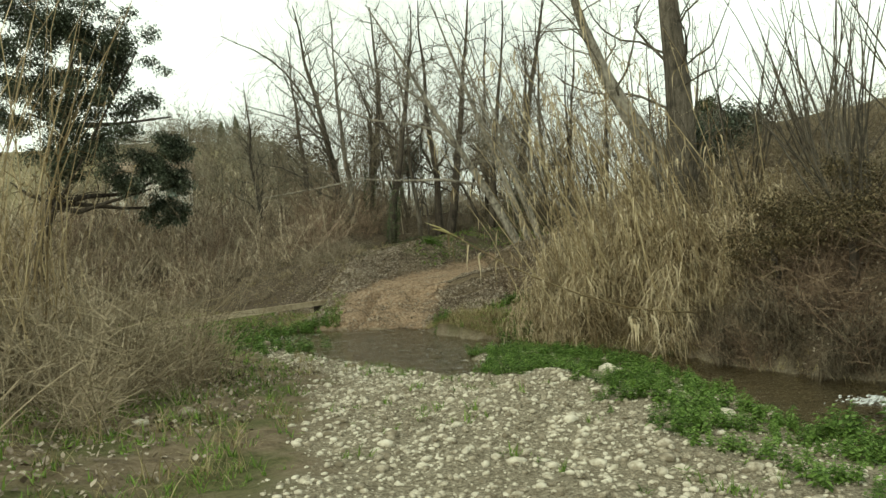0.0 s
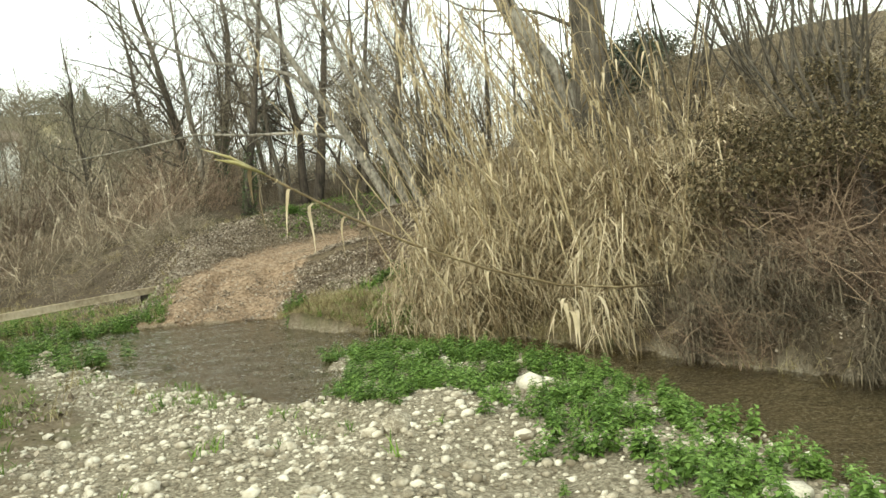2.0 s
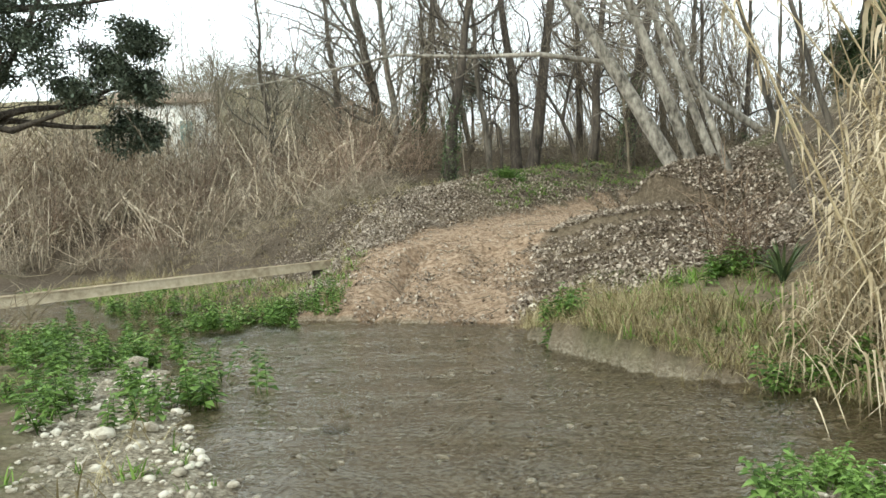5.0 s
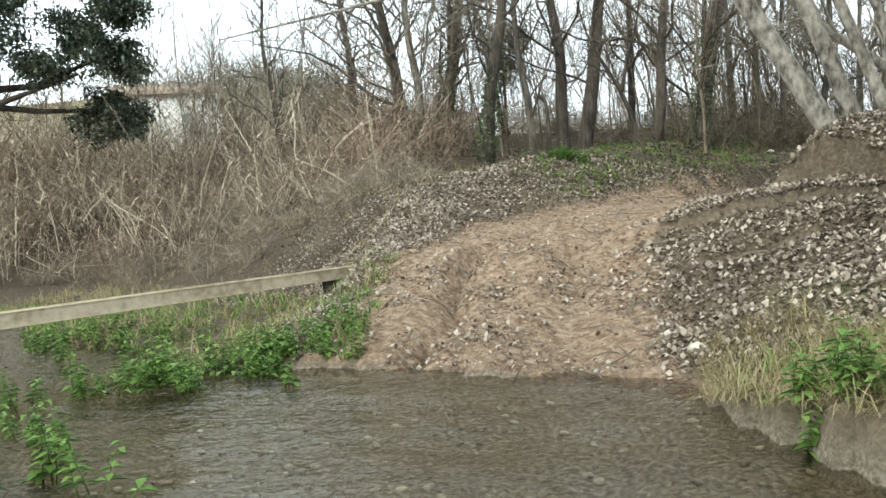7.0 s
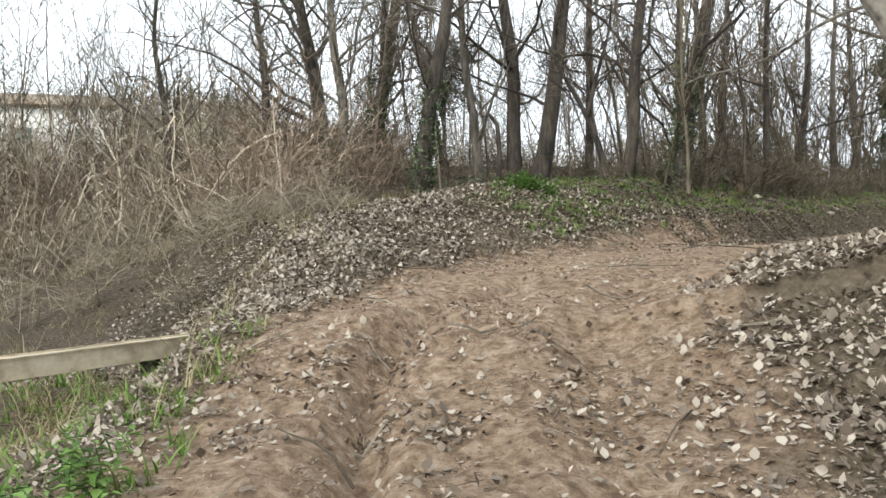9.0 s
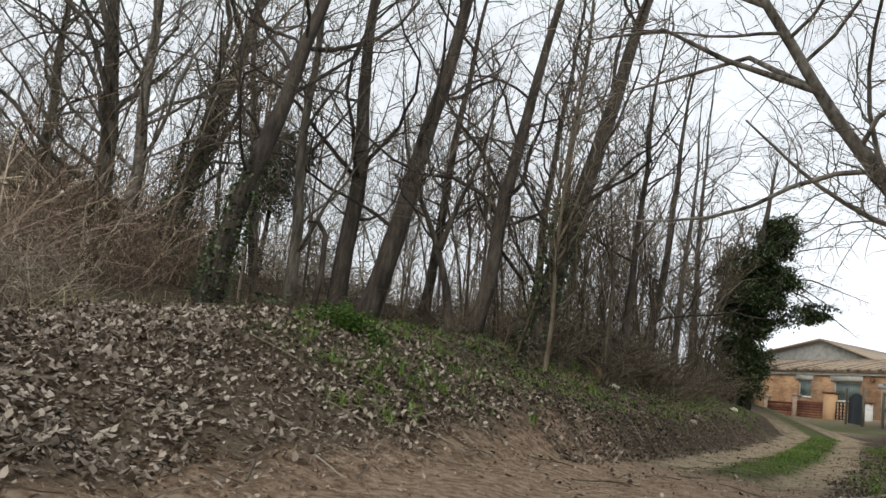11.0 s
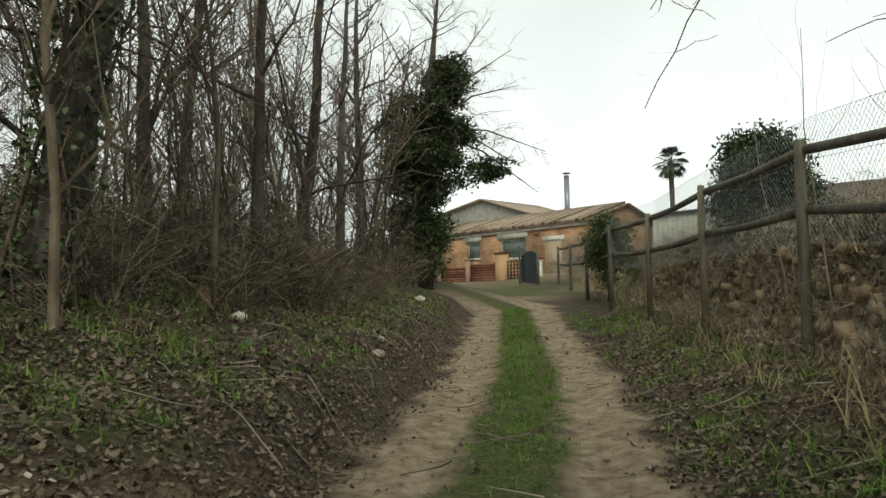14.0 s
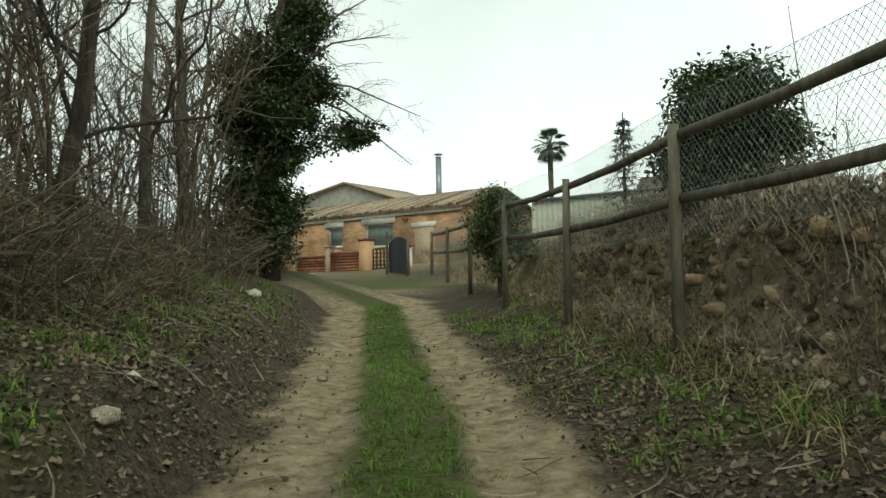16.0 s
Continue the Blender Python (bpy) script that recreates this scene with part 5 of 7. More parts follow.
for k in range(len(POSTS) - 1):
    (ax, ay), (bx, by) = POSTS[k], POSTS[k + 1]
    for drop in (0.10, 0.74):
        a, b = np.array((ax, ay, tops[k] - drop)), np.array((bx, by, tops[k + 1] - drop))
        side = np.array([(b - a)[1], -(b - a)[0], 0])
        side /= np.linalg.norm(side)
        m = (a + b) / 2 + (0, 0, -0.03)
        part("rail", Soup().add(*tube([a + side * 0.08, m + side * 0.08, b + side * 0.08], [0.056, 0.05, 0.055], 9)), TIMBER, fence, smooth=True)
# diamond mesh behind the rails
mesh_s = Soup()
for k in range(len(POSTS) - 1):
    (ax, ay), (bx, by) = POSTS[k], POSTS[k + 1]
    a, b = np.array((ax, ay, tops[k] + 0.25)), np.array((bx, by, tops[k + 1] + 0.25))
    d = b - a
    le = np.linalg.norm(d[:2])
    side = np.array([d[1], -d[0], 0]) / le
    pitch = 0.13 if k > 2 else 0.085
    high = 1.35
    n = int(le / pitch)
    for j in range(-int(high / pitch), n + 1):
        for s_ in (1, -1):
            u0 = j * pitch if s_ > 0 else (n - j) * pitch
            p = []
            for uu, hh in ((u0, 0.0), (u0 + s_ * high, high)):
                p.append((uu, hh))
            (u0_, h0_), (u1_, h1_) = p
            t0, t1 = 0.0, 1.0
            du = u1_ - u0_
            lo_, hi_ = sorted(((0 - u0_) / du, (le - u0_) / du))
            t0, t1 = max(t0, lo_), min(t1, hi_)
            if t1 - t0 < 0.02:
                continue
            q = [a + d * ((u0_ + du * t) / le) + side * 0.14 - np.array([0, 0, (h0_ + (h1_ - h0_) * t)]) for t in (t0, t1)]
            mesh_s.add(*tube(q, [0.0022, 0.0022], 3, False))
    for hh in (0.0, 0.45, 0.9):
        mesh_s.add(*tube([a + side * 0.14 - (0, 0, hh), b + side * 0.14 - (0, 0, hh)], [0.003, 0.003], 3, False))
part("wire_mesh", mesh_s, WIRE, fence, "diamond-mesh galvanised wire")

# the stems that stand before the fence
for k, (x, y, h) in enumerate([(9.6, 33.0, 2.9), (11.6, 35.2, 2.6), (10.6, 34.2, 3.2)]):
    ob = thing("thin_sapling", "pale leafless sapling standing before the fence", "sapling", group="saplings by the fence")
    r_ = np.random.default_rng(80 + k)
    z = float(land(x, y))
    st, tw = Soup(), Soup()
    line = bend((x, y, z - 0.1), (-0.1, 0.05, 1), h, 6, 0.06, 0.02, r_)
    st.add(*tube(line, np.linspace(0.013, 0.003, 7), 5, False))
    grow(st, tw, line, 0.012, 0.003, r_, 1, 7, 0.45, 0.25, 0.5, 0.2, 4, 3)
    part("stem", st, material("pale_sapling_bark", [(0.2, 0.18, 0.15), (0.34, 0.31, 0.27)], 5, 0.8, 0) if k == 0 else bpy.data.materials["pale_sapling_bark"], ob)
    tagged(part("twiggage", tw, bpy.data.materials["pale_sapling_bark"], ob), kind="stuff")

# ---- the brick house at the lane's end ----
BRICK = material("orange_brick", [(0.30, 0.145, 0.07), (0.46, 0.25, 0.125), (0.58, 0.36, 0.20)], 5, 0.9, 0.4, spread=0.7)
def brick_material():
    m = bpy.data.materials.new("weathered_brickwork")
    m.use_nodes = True
    n, l = m.node_tree.nodes, m.node_tree.links
    b = n["Principled BSDF"]
    b.inputs["Roughness"].default_value = 0.92
    tc = n.new("ShaderNodeTexCoord")
    mp = n.new("ShaderNodeMapping")
    mp.inputs["Rotation"].default_value = (radians(90), 0, radians(90))
    sep, com = n.new("ShaderNodeSeparateXYZ"), n.new("ShaderNodeCombineXYZ")
    l.new(tc.outputs["Object"], sep.inputs["Vector"])
    l.new(sep.outputs["Y"], com.inputs["X"])
    l.new(sep.outputs["Z"], com.inputs["Y"])
    br = n.new("ShaderNodeTexBrick")
    br.inputs["Color1"].default_value = (0.44, 0.22, 0.105, 1)
    br.inputs["Color2"].default_value = (0.60, 0.38, 0.205, 1)
    br.inputs["Mortar"].default_value = (0.47, 0.36, 0.24, 1)
    br.inputs["Scale"].default_value = 1.0
    br.inputs["Brick Width"].default_value, br.inputs["Row Height"].default_value = 0.29, 0.075
    br.inputs["Mortar Size"].default_value, br.inputs["Bias"].default_value = 0.010, -0.1
    l.new(com.outputs["Vector"], br.inputs["Vector"])
    t = n.new("ShaderNodeTexNoise")
    t.inputs["Scale"].default_value, t.inputs["Detail"].default_value = 1.1, 7.0
    l.new(tc.outputs["Object"], t.inputs["Vector"])
    r = n.new("ShaderNodeValToRGB")
    r.color_ramp.elements[0].position, r.color_ramp.elements[0].color = 0.34, (0.45, 0.36, 0.30, 1)
    r.color_ramp.elements[1].position, r.color_ramp.elements[1].color = 0.62, (1, 1, 1, 1)
    l.new(t.outputs["Fac"], r.inputs["Fac"])
    mx = n.new("ShaderNodeMix")
    mx.data_type, mx.blend_type = "RGBA", "MULTIPLY"
    mx.inputs["Factor"].default_value = 0.8
    l.new(br.outputs["Color"], mx.inputs["A"])
    l.new(r.outputs["Color"], mx.inputs["B"])
    l.new(mx.outputs["Result"], b.inputs["Base Color"])
    bp = n.new("ShaderNodeBump")
    bp.inputs["Strength"].default_value, bp.inputs["Distance"].default_value = 0.6, 0.01
    l.new(br.outputs["Fac"], bp.inputs["Height"])
    bp.invert = True
    l.new(bp.outputs["Normal"], b.inputs["Normal"])
    return m


BRICKWALL = brick_material()
MORTAR = material("sandy_mortar", [(0.38, 0.29, 0.19), (0.50, 0.40, 0.28)], 9, 0.95, 0.3)
PLASTER = material("stained_white_plaster", [(0.50, 0.48, 0.43), (0.70, 0.68, 0.62), (0.80, 0.78, 0.72)], 3, 0.9, 0.15)
TILE = material("mossy_roof_tile", [(0.13, 0.098, 0.07), (0.26, 0.195, 0.14), (0.40, 0.32, 0.235)], 5, 0.92, 0.4, spread=0.5)
IRON = material("dark_iron", [(0.02, 0.02, 0.022), (0.05, 0.05, 0.052)], 6, 0.5, 0.1, metal=0.7)
SHUTTER = material("faded_green_shutter", [(0.10, 0.14, 0.12), (0.18, 0.24, 0.21)], 6, 0.6, 0.1)
STEEL = material("grey_flue_steel", [(0.22, 0.24, 0.26), (0.36, 0.38, 0.40)], 5, 0.4, 0.1, metal=0.6)
RUST = material("rust_brown_slat", [(0.13, 0.05, 0.03), (0.22, 0.095, 0.055), (0.30, 0.14, 0.08)], 5, 0.8, 0.3, spread=0.4)
SHEET = material("pale_corrugated_sheet", [(0.42, 0.44, 0.36), (0.56, 0.57, 0.48), (0.64, 0.64, 0.56)], 2, 0.6, 0.1)
NET = material("dark_shade_net", [(0.012, 0.016, 0.02), (0.03, 0.037, 0.045)], 9, 0.8, 0.2)

# the facade's own frame: u along it from its far end, w out towards the lane, v up
FA, FB = np.array([32.45, 69.4, 4.0]), np.array([34.05, 53.2, 4.0])
U = (FB - FA) / np.linalg.norm(FB - FA)
LONG, START = 11.4, -4.6
OUT = np.array([-U[1], U[0], 0])
OUT = OUT if OUT[0] < 0 else -OUT


def face(u, v, w=0.0):
    return FA + U * u + np.array([0, 0, v]) + OUT * w


def slab(u0, u1, v0, v1, w0, w1):
    """A block in the facade's frame."""
    v = np.array([face(u, q, w) for w in (w0, w1) for u, q in ((u0, v0), (u1, v0), (u1, v1), (u0, v1))])
    f = np.array([(0, 1, 2, 3), (7, 6, 5, 4), (0, 4, 5, 1), (1, 5, 6, 2), (2, 6, 7, 3), (3, 7, 4, 0)])
    return v, [f]


HIGH = 3.25
OPEN = [(2.25, 3.35, 1.70, 2.75), (5.05, 7.05, 1.55, 2.72)]
house = thing("brick_house", "low orange-brick house with a tiled roof and white lintels", "house", at=(0, 0, 0))
wall = Soup()
edges = sorted({START, LONG, *[e for o in OPEN for e in o[:2]]})
for a, b in zip(edges, edges[1:]):
    hole = [o for o in OPEN if o[0] <= a and o[1] >= b]
    for v0, v1 in ([(0 - 0.4, hole[0][2]), (hole[0][3], HIGH)] if hole else [(-0.4, HIGH)]):
        wall.add(*slab(a, b, v0, v1, -0.34, -0.02))
wall.add(*slab(START, START + 0.32, -0.4, HIGH, -7.0, -0.34)).add(*slab(LONG - 0.32, LONG, -0.4, HIGH, -7.0, -0.34)).add(*slab(START, LONG, -0.4, HIGH, -7.3, -7.0))
part("wall", wall, BRICKWALL, house)
part("cornice", Soup().add(*slab(START - 0.05, LONG + 0.05, HIGH - 0.19, HIGH, -0.02, 0.12)), PLASTER, house, "whitewashed cornice band")
for k, (u0, u1, v0, v1) in enumerate(OPEN):
    win = part("window", Soup().add(*slab(u0, u1, v0, v1, -0.24, -0.20)), SHUTTER, house, "green shuttered window")
    part("lintel", Soup().add(*slab(u0 - 0.18, u1 + 0.18, v1 + 0.01, v1 + 0.52 + 0.06 * (k == 1), -0.015, 0.035)), PLASTER, win)
    part("sill", Soup().add(*slab(u0 - 0.06, u1 + 0.06, v0 - 0.07, v0, -0.2, 0.05)), PLASTER, win)
    fr = Soup()
    for a, b, c, d in ((u0, u0 + 0.06, v0, v1), (u1 - 0.06, u1, v0, v1), (u0 + 0.06, u1 - 0.06, v1 - 0.06, v1), (u0 + 0.06, u1 - 0.06, v0, v0 + 0.06)):
        fr.add(*slab(a, b, c, d, -0.2, -0.14))
    part("window_frame", fr, PLASTER, win)
    for u in np.arange(u0 + 0.1, u1 - 0.05, 0.13):
        part("bar", Soup().add(*tube([face(u, v0, -0.06), face(u, v1, -0.06)], [0.011, 0.011], 5)), WIRE, win)
    for v in np.linspace(v0 + 0.15, v1 - 0.12, 3):
        part("bar", Soup().add(*tube([face(u0, v, -0.06), face(u1, v, -0.06)], [0.011, 0.011], 5)), WIRE, win)
door = part("blocked_door", Soup().add(*slab(8.5, 9.7, 0.0, 2.35, -0.02, 0.015)), MORTAR, house, "walled-up doorway in sandy render")
part("lintel", Soup().add(*slab(8.3, 9.9, 2.36, 2.62, -0.015, 0.035)), PLASTER, door)
# mono-pitch tiled roof, rising away from the lane
roof = Soup()
rise, back = 1.2, -3.65
v = np.array([face(START - 0.35, HIGH + 0.05, 0.24), face(LONG + 0.35, HIGH + 0.05, 0.24), face(LONG + 0.35, HIGH + 0.05 + rise, back), face(START - 0.35, HIGH + 0.05 + rise, back), face(LONG + 0.35, HIGH + 0.05, -7.65), face(START - 0.35, HIGH + 0.05, -7.65)])
v = np.concatenate([v, v + (0, 0, -0.09)])
roof.add(v, [np.array([(0, 1, 2, 3), (3, 2, 4, 5), (9, 8, 7, 6), (11, 10, 8, 9), (0, 6, 7, 1), (4, 10, 11, 5), (1, 7, 8, 2), (2, 8, 10, 4), (0, 3, 9, 6), (3, 5, 11, 9)])])
roof_ob = part("roof", roof, TILE, house)
# rows of half-round tiles
for q in range(int((LONG - START + 0.6) / 0.24)):
    u = START - 0.3 + 0.24 * q
    part("roof_tile", Soup().add(*tube([face(u, HIGH + 0.10, 0.29), face(u, HIGH + 0.09 + rise * 0.5, back * 0.5 + 0.2), face(u, HIGH + 0.10 + rise, back)], [0.095, 0.095, 0.09], 6)), TILE, roof_ob)
for u in (START, LONG - 0.3):
    g0, g1 = [face(q, z, w) for q in (u, u + 0.3) for z, w in ((HIGH, -0.02), (HIGH + rise - 0.04, back), (HIGH, -7.3))][:3], [face(u + 0.3, z, w) for z, w in ((HIGH, -0.02), (HIGH + rise - 0.04, back), (HIGH, -7.3))]
    gable = Soup().add(np.array(list(g0) + g1), [np.array([(0, 1, 2), (5, 4, 3)]), np.array([(0, 3, 4, 1), (1, 4, 5, 2), (2, 5, 3, 0)])])
    part("gable", gable, BRICKWALL, house)
# flue
chim = part("flue", Soup().add(*tube([(37.2, 62.8, 7.2), (37.2, 62.8, 10.75)], [0.17, 0.17], 12)), STEEL, house, "tall grey steel flue", True)
part("flue_collar", Soup().add(*tube([(37.2, 62.8, 7.3), (37.2, 62.8, 8.7)], [0.185, 0.185], 12)), RUST, chim)
part("flue_cap", Soup().add(*tube([(37.2, 62.8, 10.86), (37.2, 62.8, 10.93)], [0.26, 0.22], 12)), STEEL, chim)
part("spout", Soup().add(*tube([face(7.95, 2.82, 0.0), face(7.95, 2.82, 0.22)], [0.11, 0.11], 10)), RUST, house, "rusty round pipe stub")
# shed gable behind
shed = thing("back_building", "grey rendered gable building behind the brick house", "building")
s = Soup()
pts = [face(u, v, -11.0) for u, v in ((-14, -0.4), (-1.6, -0.4), (-1.6, 5.75), (-6.75, 7.4), (-14, 6.3))]
s.add(np.array(pts + [p - OUT * 7.0 for p in pts]), [np.array([(0, 1, 2, 4)]), np.array([(2, 3, 4)]), np.array([(0, 5, 6, 1), (1, 6, 7, 2), (4, 9, 5, 0)])])
part("wall", s, material("grey_render", [(0.26, 0.25, 0.22), (0.36, 0.35, 0.31), (0.44, 0.42, 0.37)], 3, 0.9, 0.2), shed)
s = Soup()
for a, b in (((-14.3, 6.3), (-6.75, 7.5)), ((-6.75, 7.5), (-1.3, 5.75))):
    s.add(np.array([face(*a, -10.6), face(*b, -10.6), face(*b, -18), face(*a, -18), face(a[0], a[1] - 0.12, -10.6), face(b[0], b[1] - 0.12, -10.6), face(b[0], b[1] - 0.12, -18), face(a[0], a[1] - 0.12, -18)]), [np.array([(0, 1, 2, 3), (7, 6, 5, 4), (0, 4, 5, 1), (1, 5, 6, 2), (2, 6, 7, 3), (3, 7, 4, 0)])])
part("roof", s, TILE, shed)

# slatted boundary wall with brick piers and a lattice gate
QA = np.array([28.6, 64.6, 3.85])
QB = np.array([29.3, 57.7, 3.85])
QU = (QB - QA) / np.linalg.norm(QB - QA)
QW = np.array([-abs(QU[1]), -QU[0] if QU[1] < 0 else QU[0], 0])
QL = float(np.linalg.norm(QB - QA))


def rail_block(u0, u1, v0, v1, w0, w1):
    v = np.array([QA + QU * u + (0, 0, q) + QW * w for w in (w0, w1) for u, q in ((u0, v0), (u1, v0), (u1, v1), (u0, v1))])
    return v, [np.array([(0, 1, 2, 3), (7, 6, 5, 4), (0, 4, 5, 1), (1, 5, 6, 2), (2, 6, 7, 3), (3, 7, 4, 0)])]


PIER = material("pinkish_concrete_pier", [(0.20, 0.14, 0.10), (0.32, 0.23, 0.165), (0.42, 0.33, 0.25)], 6, 0.9, 0.3)
yard = thing("boundary_fence", "rust-brown slatted fence between concrete and brick piers", "fence")
for u, w_, mat_, h in ((-0.1, 0.2, PIER, 1.25), (2.2, 0.2, PIER, 1.4), (4.4, 0.6, BRICK, 1.6)):
    pr = part("pier", Soup().add(*rail_block(u, u + w_, -0.4, h, -0.2, 0.2)), mat_, yard)
    part("pier_cap", Soup().add(*rail_block(u - 0.05, u + w_ + 0.05, h + 0.004, h + 0.09, -0.25, 0.25)), RUST if mat_ is BRICK else PIER, pr)
for u0, u1, h0 in ((0.1, 2.15, 1.08), (2.35, 4.45, 1.22)):
    part("base", Soup().add(*rail_block(u0, u1, -0.4, 0.24, -0.08, 0.08)), MORTAR, yard)
    part("backing", Soup().add(*rail_block(u0, u1, 0.244, h0 - 0.03, -0.05, -0.02)), RUST, yard)
    for v in np.arange(0.26, h0 - 0.05, 0.135):
        part("slat", Soup().add(*rail_block(u0, u1, v, v + 0.105, -0.015, 0.035)), RUST, yard)
gate = thing("lattice_gate", "dark iron lattice gate between the piers", "gate")
for u in np.linspace(5.1, 6.85, 9):
    part("bar", Soup().add(*rail_block(u - 0.016, u + 0.016, 0.1, 1.2, -0.02, 0.02)), IRON, gate)
for v in np.linspace(0.12, 1.17, 7):
    part("rail", Soup().add(*rail_block(5.085, 6.87, v - 0.014, v + 0.014, 0.024, 0.044)), IRON, gate)
gs = Soup()
for u in np.linspace(5.2, 6.75, 8):
    for v in np.linspace(0.2, 1.08, 6):
        a = np.linspace(0, 2 * math.pi, 9)
        c = QA + QU * u + (0, 0, v)
        gs.add(*tube([c + QU * (0.085 * math.cos(t)) + np.array([0, 0, 0.085 * math.sin(t)]) for t in a], [0.009] * 9, 3, False))
part("scrollwork", gs, IRON, gate)
post = thing("white_gate_post", "whitewashed gate post with a flat cap", "post")
part("shaft", Soup().add(*rail_block(6.9, 7.25, -0.4, 1.22, -0.18, 0.18)), PLASTER, post)
part("cap", Soup().add(*rail_block(6.8, 7.35, 1.224, 1.3, -0.26, 0.26)), RUST, post)

# netted gate leaf at the lane's end
leaf = thing("netted_gate", "garden gate leaf hung with dark shade netting", "gate")
ga, gb = np.array([26.0, 54.2, 3.65]), np.array([27.2, 56.6, 3.8])
gu = gb - ga
for p in (ga, gb):
    part("post", Soup().add(*tube([p + (0, 0, -0.4), p + (0, 0, 1.75)], [0.06, 0.055], 8)), TIMBER, leaf)
gx = np.linspace(0, 1, 9)
n_ = np.array([gu[1], -gu[0], 0]) / np.linalg.norm(gu[:2])
vv = np.concatenate([np.array([ga + gu * t + n_ * 0.07 + np.array([0, 0, zz]) + n_ * 0.03 * math.sin(9 * t) for t in gx]) for zz in (0.05, 1.25 + 0.0)])
vv[9:, 2] += 0.25 * np.sin(gx * 3.1)
i = np.arange(8)
front = np.stack([i, i + 1, i + 10, i + 9], -1)
part("net", Soup().add(np.concatenate([vv, vv + n_ * 0.01]), [front, front[:, ::-1] + 18]), NET, leaf)

# corrugated shed and roofs past the garden
barn = thing("corrugated_shed", "pale corrugated metal shed beyond the garden", "shed")
sa, sb = np.array([35.5, 55.2, 3.6]), np.array([38.5, 50.0, 3.6])
su = (sb - sa)
sl_ = np.linalg.norm(su)
nrm = np.array([su[1], -su[0], 0]) / sl_
nrm = nrm if nrm[0] < 0 else -nrm
t = np.linspace(0, 1, 120)
wave = 0.03 * np.sign(np.sin(t * sl_ / 0.25 * 2 * math.pi))
lo_ = np.array([sa + su * a + nrm * w for a, w in zip(t, wave)])
vv = np.concatenate([lo_, lo_ + np.stack([0 * t, 0 * t, 3.75 + 0.35 * t], -1)])
i = np.arange(119)
f_ = np.stack([i, i + 1, i + 121, i + 120], -1)
part("sheet_wall", Soup().add(np.concatenate([vv, vv - nrm * 0.05]), [f_, f_[:, ::-1] + 240]), SHEET, barn)
c4 = [sa + (0, 0, 3.8) + nrm * 0.3, sb + (0, 0, 4.15) + nrm * 0.3, sb + (0, 0, 4.6) - nrm * 5, sa + (0, 0, 4.3) - nrm * 5]
part("roof", Soup().add(np.array(c4 + [q - (0, 0, 0.1) for q in c4]), [np.array([(0, 1, 2, 3), (7, 6, 5, 4), (0, 4, 5, 1), (1, 5, 6, 2), (2, 6, 7, 3), (3, 7, 4, 0)])]), STEEL, barn)
part("end_wall", Soup().add(*box((36.2, 55.0, 3.4), (41.0, 55.2, 7.0))), SHEET, barn)


def plain_house(name, label, x, y, z, wx, wy, h, rise_, wall_m, roof_m, turn=0.0):
    ob = thing(name, label, "house")
    s = Soup()
    s.add(*box((-wx / 2, -wy / 2, -0.6), (wx / 2, wy / 2, h)))
    s.add(np.array([(-wx / 2, -wy / 2, h), (-wx / 2, wy / 2, h), (-wx / 2, 0, h + rise_), (wx / 2, -wy / 2, h), (wx / 2, wy / 2, h), (wx / 2, 0, h + rise_)]), [np.array([(0, 2, 1), (3, 4, 5)])])
    w = part("wall", s, wall_m, ob)
    s = Soup()
    for sgn in (1, -1):
        a = np.array([(-wx / 2 - 0.3, sgn * (wy / 2 + 0.3), h - 0.1), (wx / 2 + 0.3, sgn * (wy / 2 + 0.3), h - 0.1), (wx / 2 + 0.3, 0, h + rise_ + 0.06), (-wx / 2 - 0.3, 0, h + rise_ + 0.06)])
        s.add(np.concatenate([a, a + (0, 0, 0.12)]), [np.array([(0, 1, 2, 3), (7, 6, 5, 4), (0, 4, 5, 1), (1, 5, 6, 2), (2, 6, 7, 3), (3, 7, 4, 0)])])
    part("roof", s, roof_m, ob)
    for u in (-wx * 0.25, wx * 0.25):
        part("window", Soup().add(*box((u - 0.45, -wy / 2 - 0.03, h * 0.35), (u + 0.45, -wy / 2 - 0.004, h * 0.75))), SHUTTER, ob)
    ob.location, ob.rotation_euler = (x, y, z), (0, 0, turn)
    return ob


plain_house("ochre_house", "ochre rendered house beyond the garden fence", 42, 48, 3.5, 8, 6, 3.6, 1.4, material("ochre_render", [(0.42, 0.30, 0.17), (0.55, 0.41, 0.25)], 2, 0.9, 0.1), TILE, 1.9)
plain_house("far_house", "pale rendered house glimpsed through the far scrub", -23.5, 63.5, float(land(-23.5, 63.5)) - 0.5, 6, 6, 5.0, 1.0, PLASTER, TILE, 0.3)
# dark evergreens above the reeds
for x, y, z, rr, hh in ((8.2, 22.4, 4.7, 1.3, 1.0), (9.4, 24.0, 5.2, 1.4, 0.9), (-1.8, 47.5, 8.0, 1.2, 1.4)):
    evergreen("evergreen_bush", "dull green evergreen bush on the rising bank", x, y, z, rr, rr, hh, 34, 7000, 0.11, int(x * 10) + 200, OAK, lump=0.5)
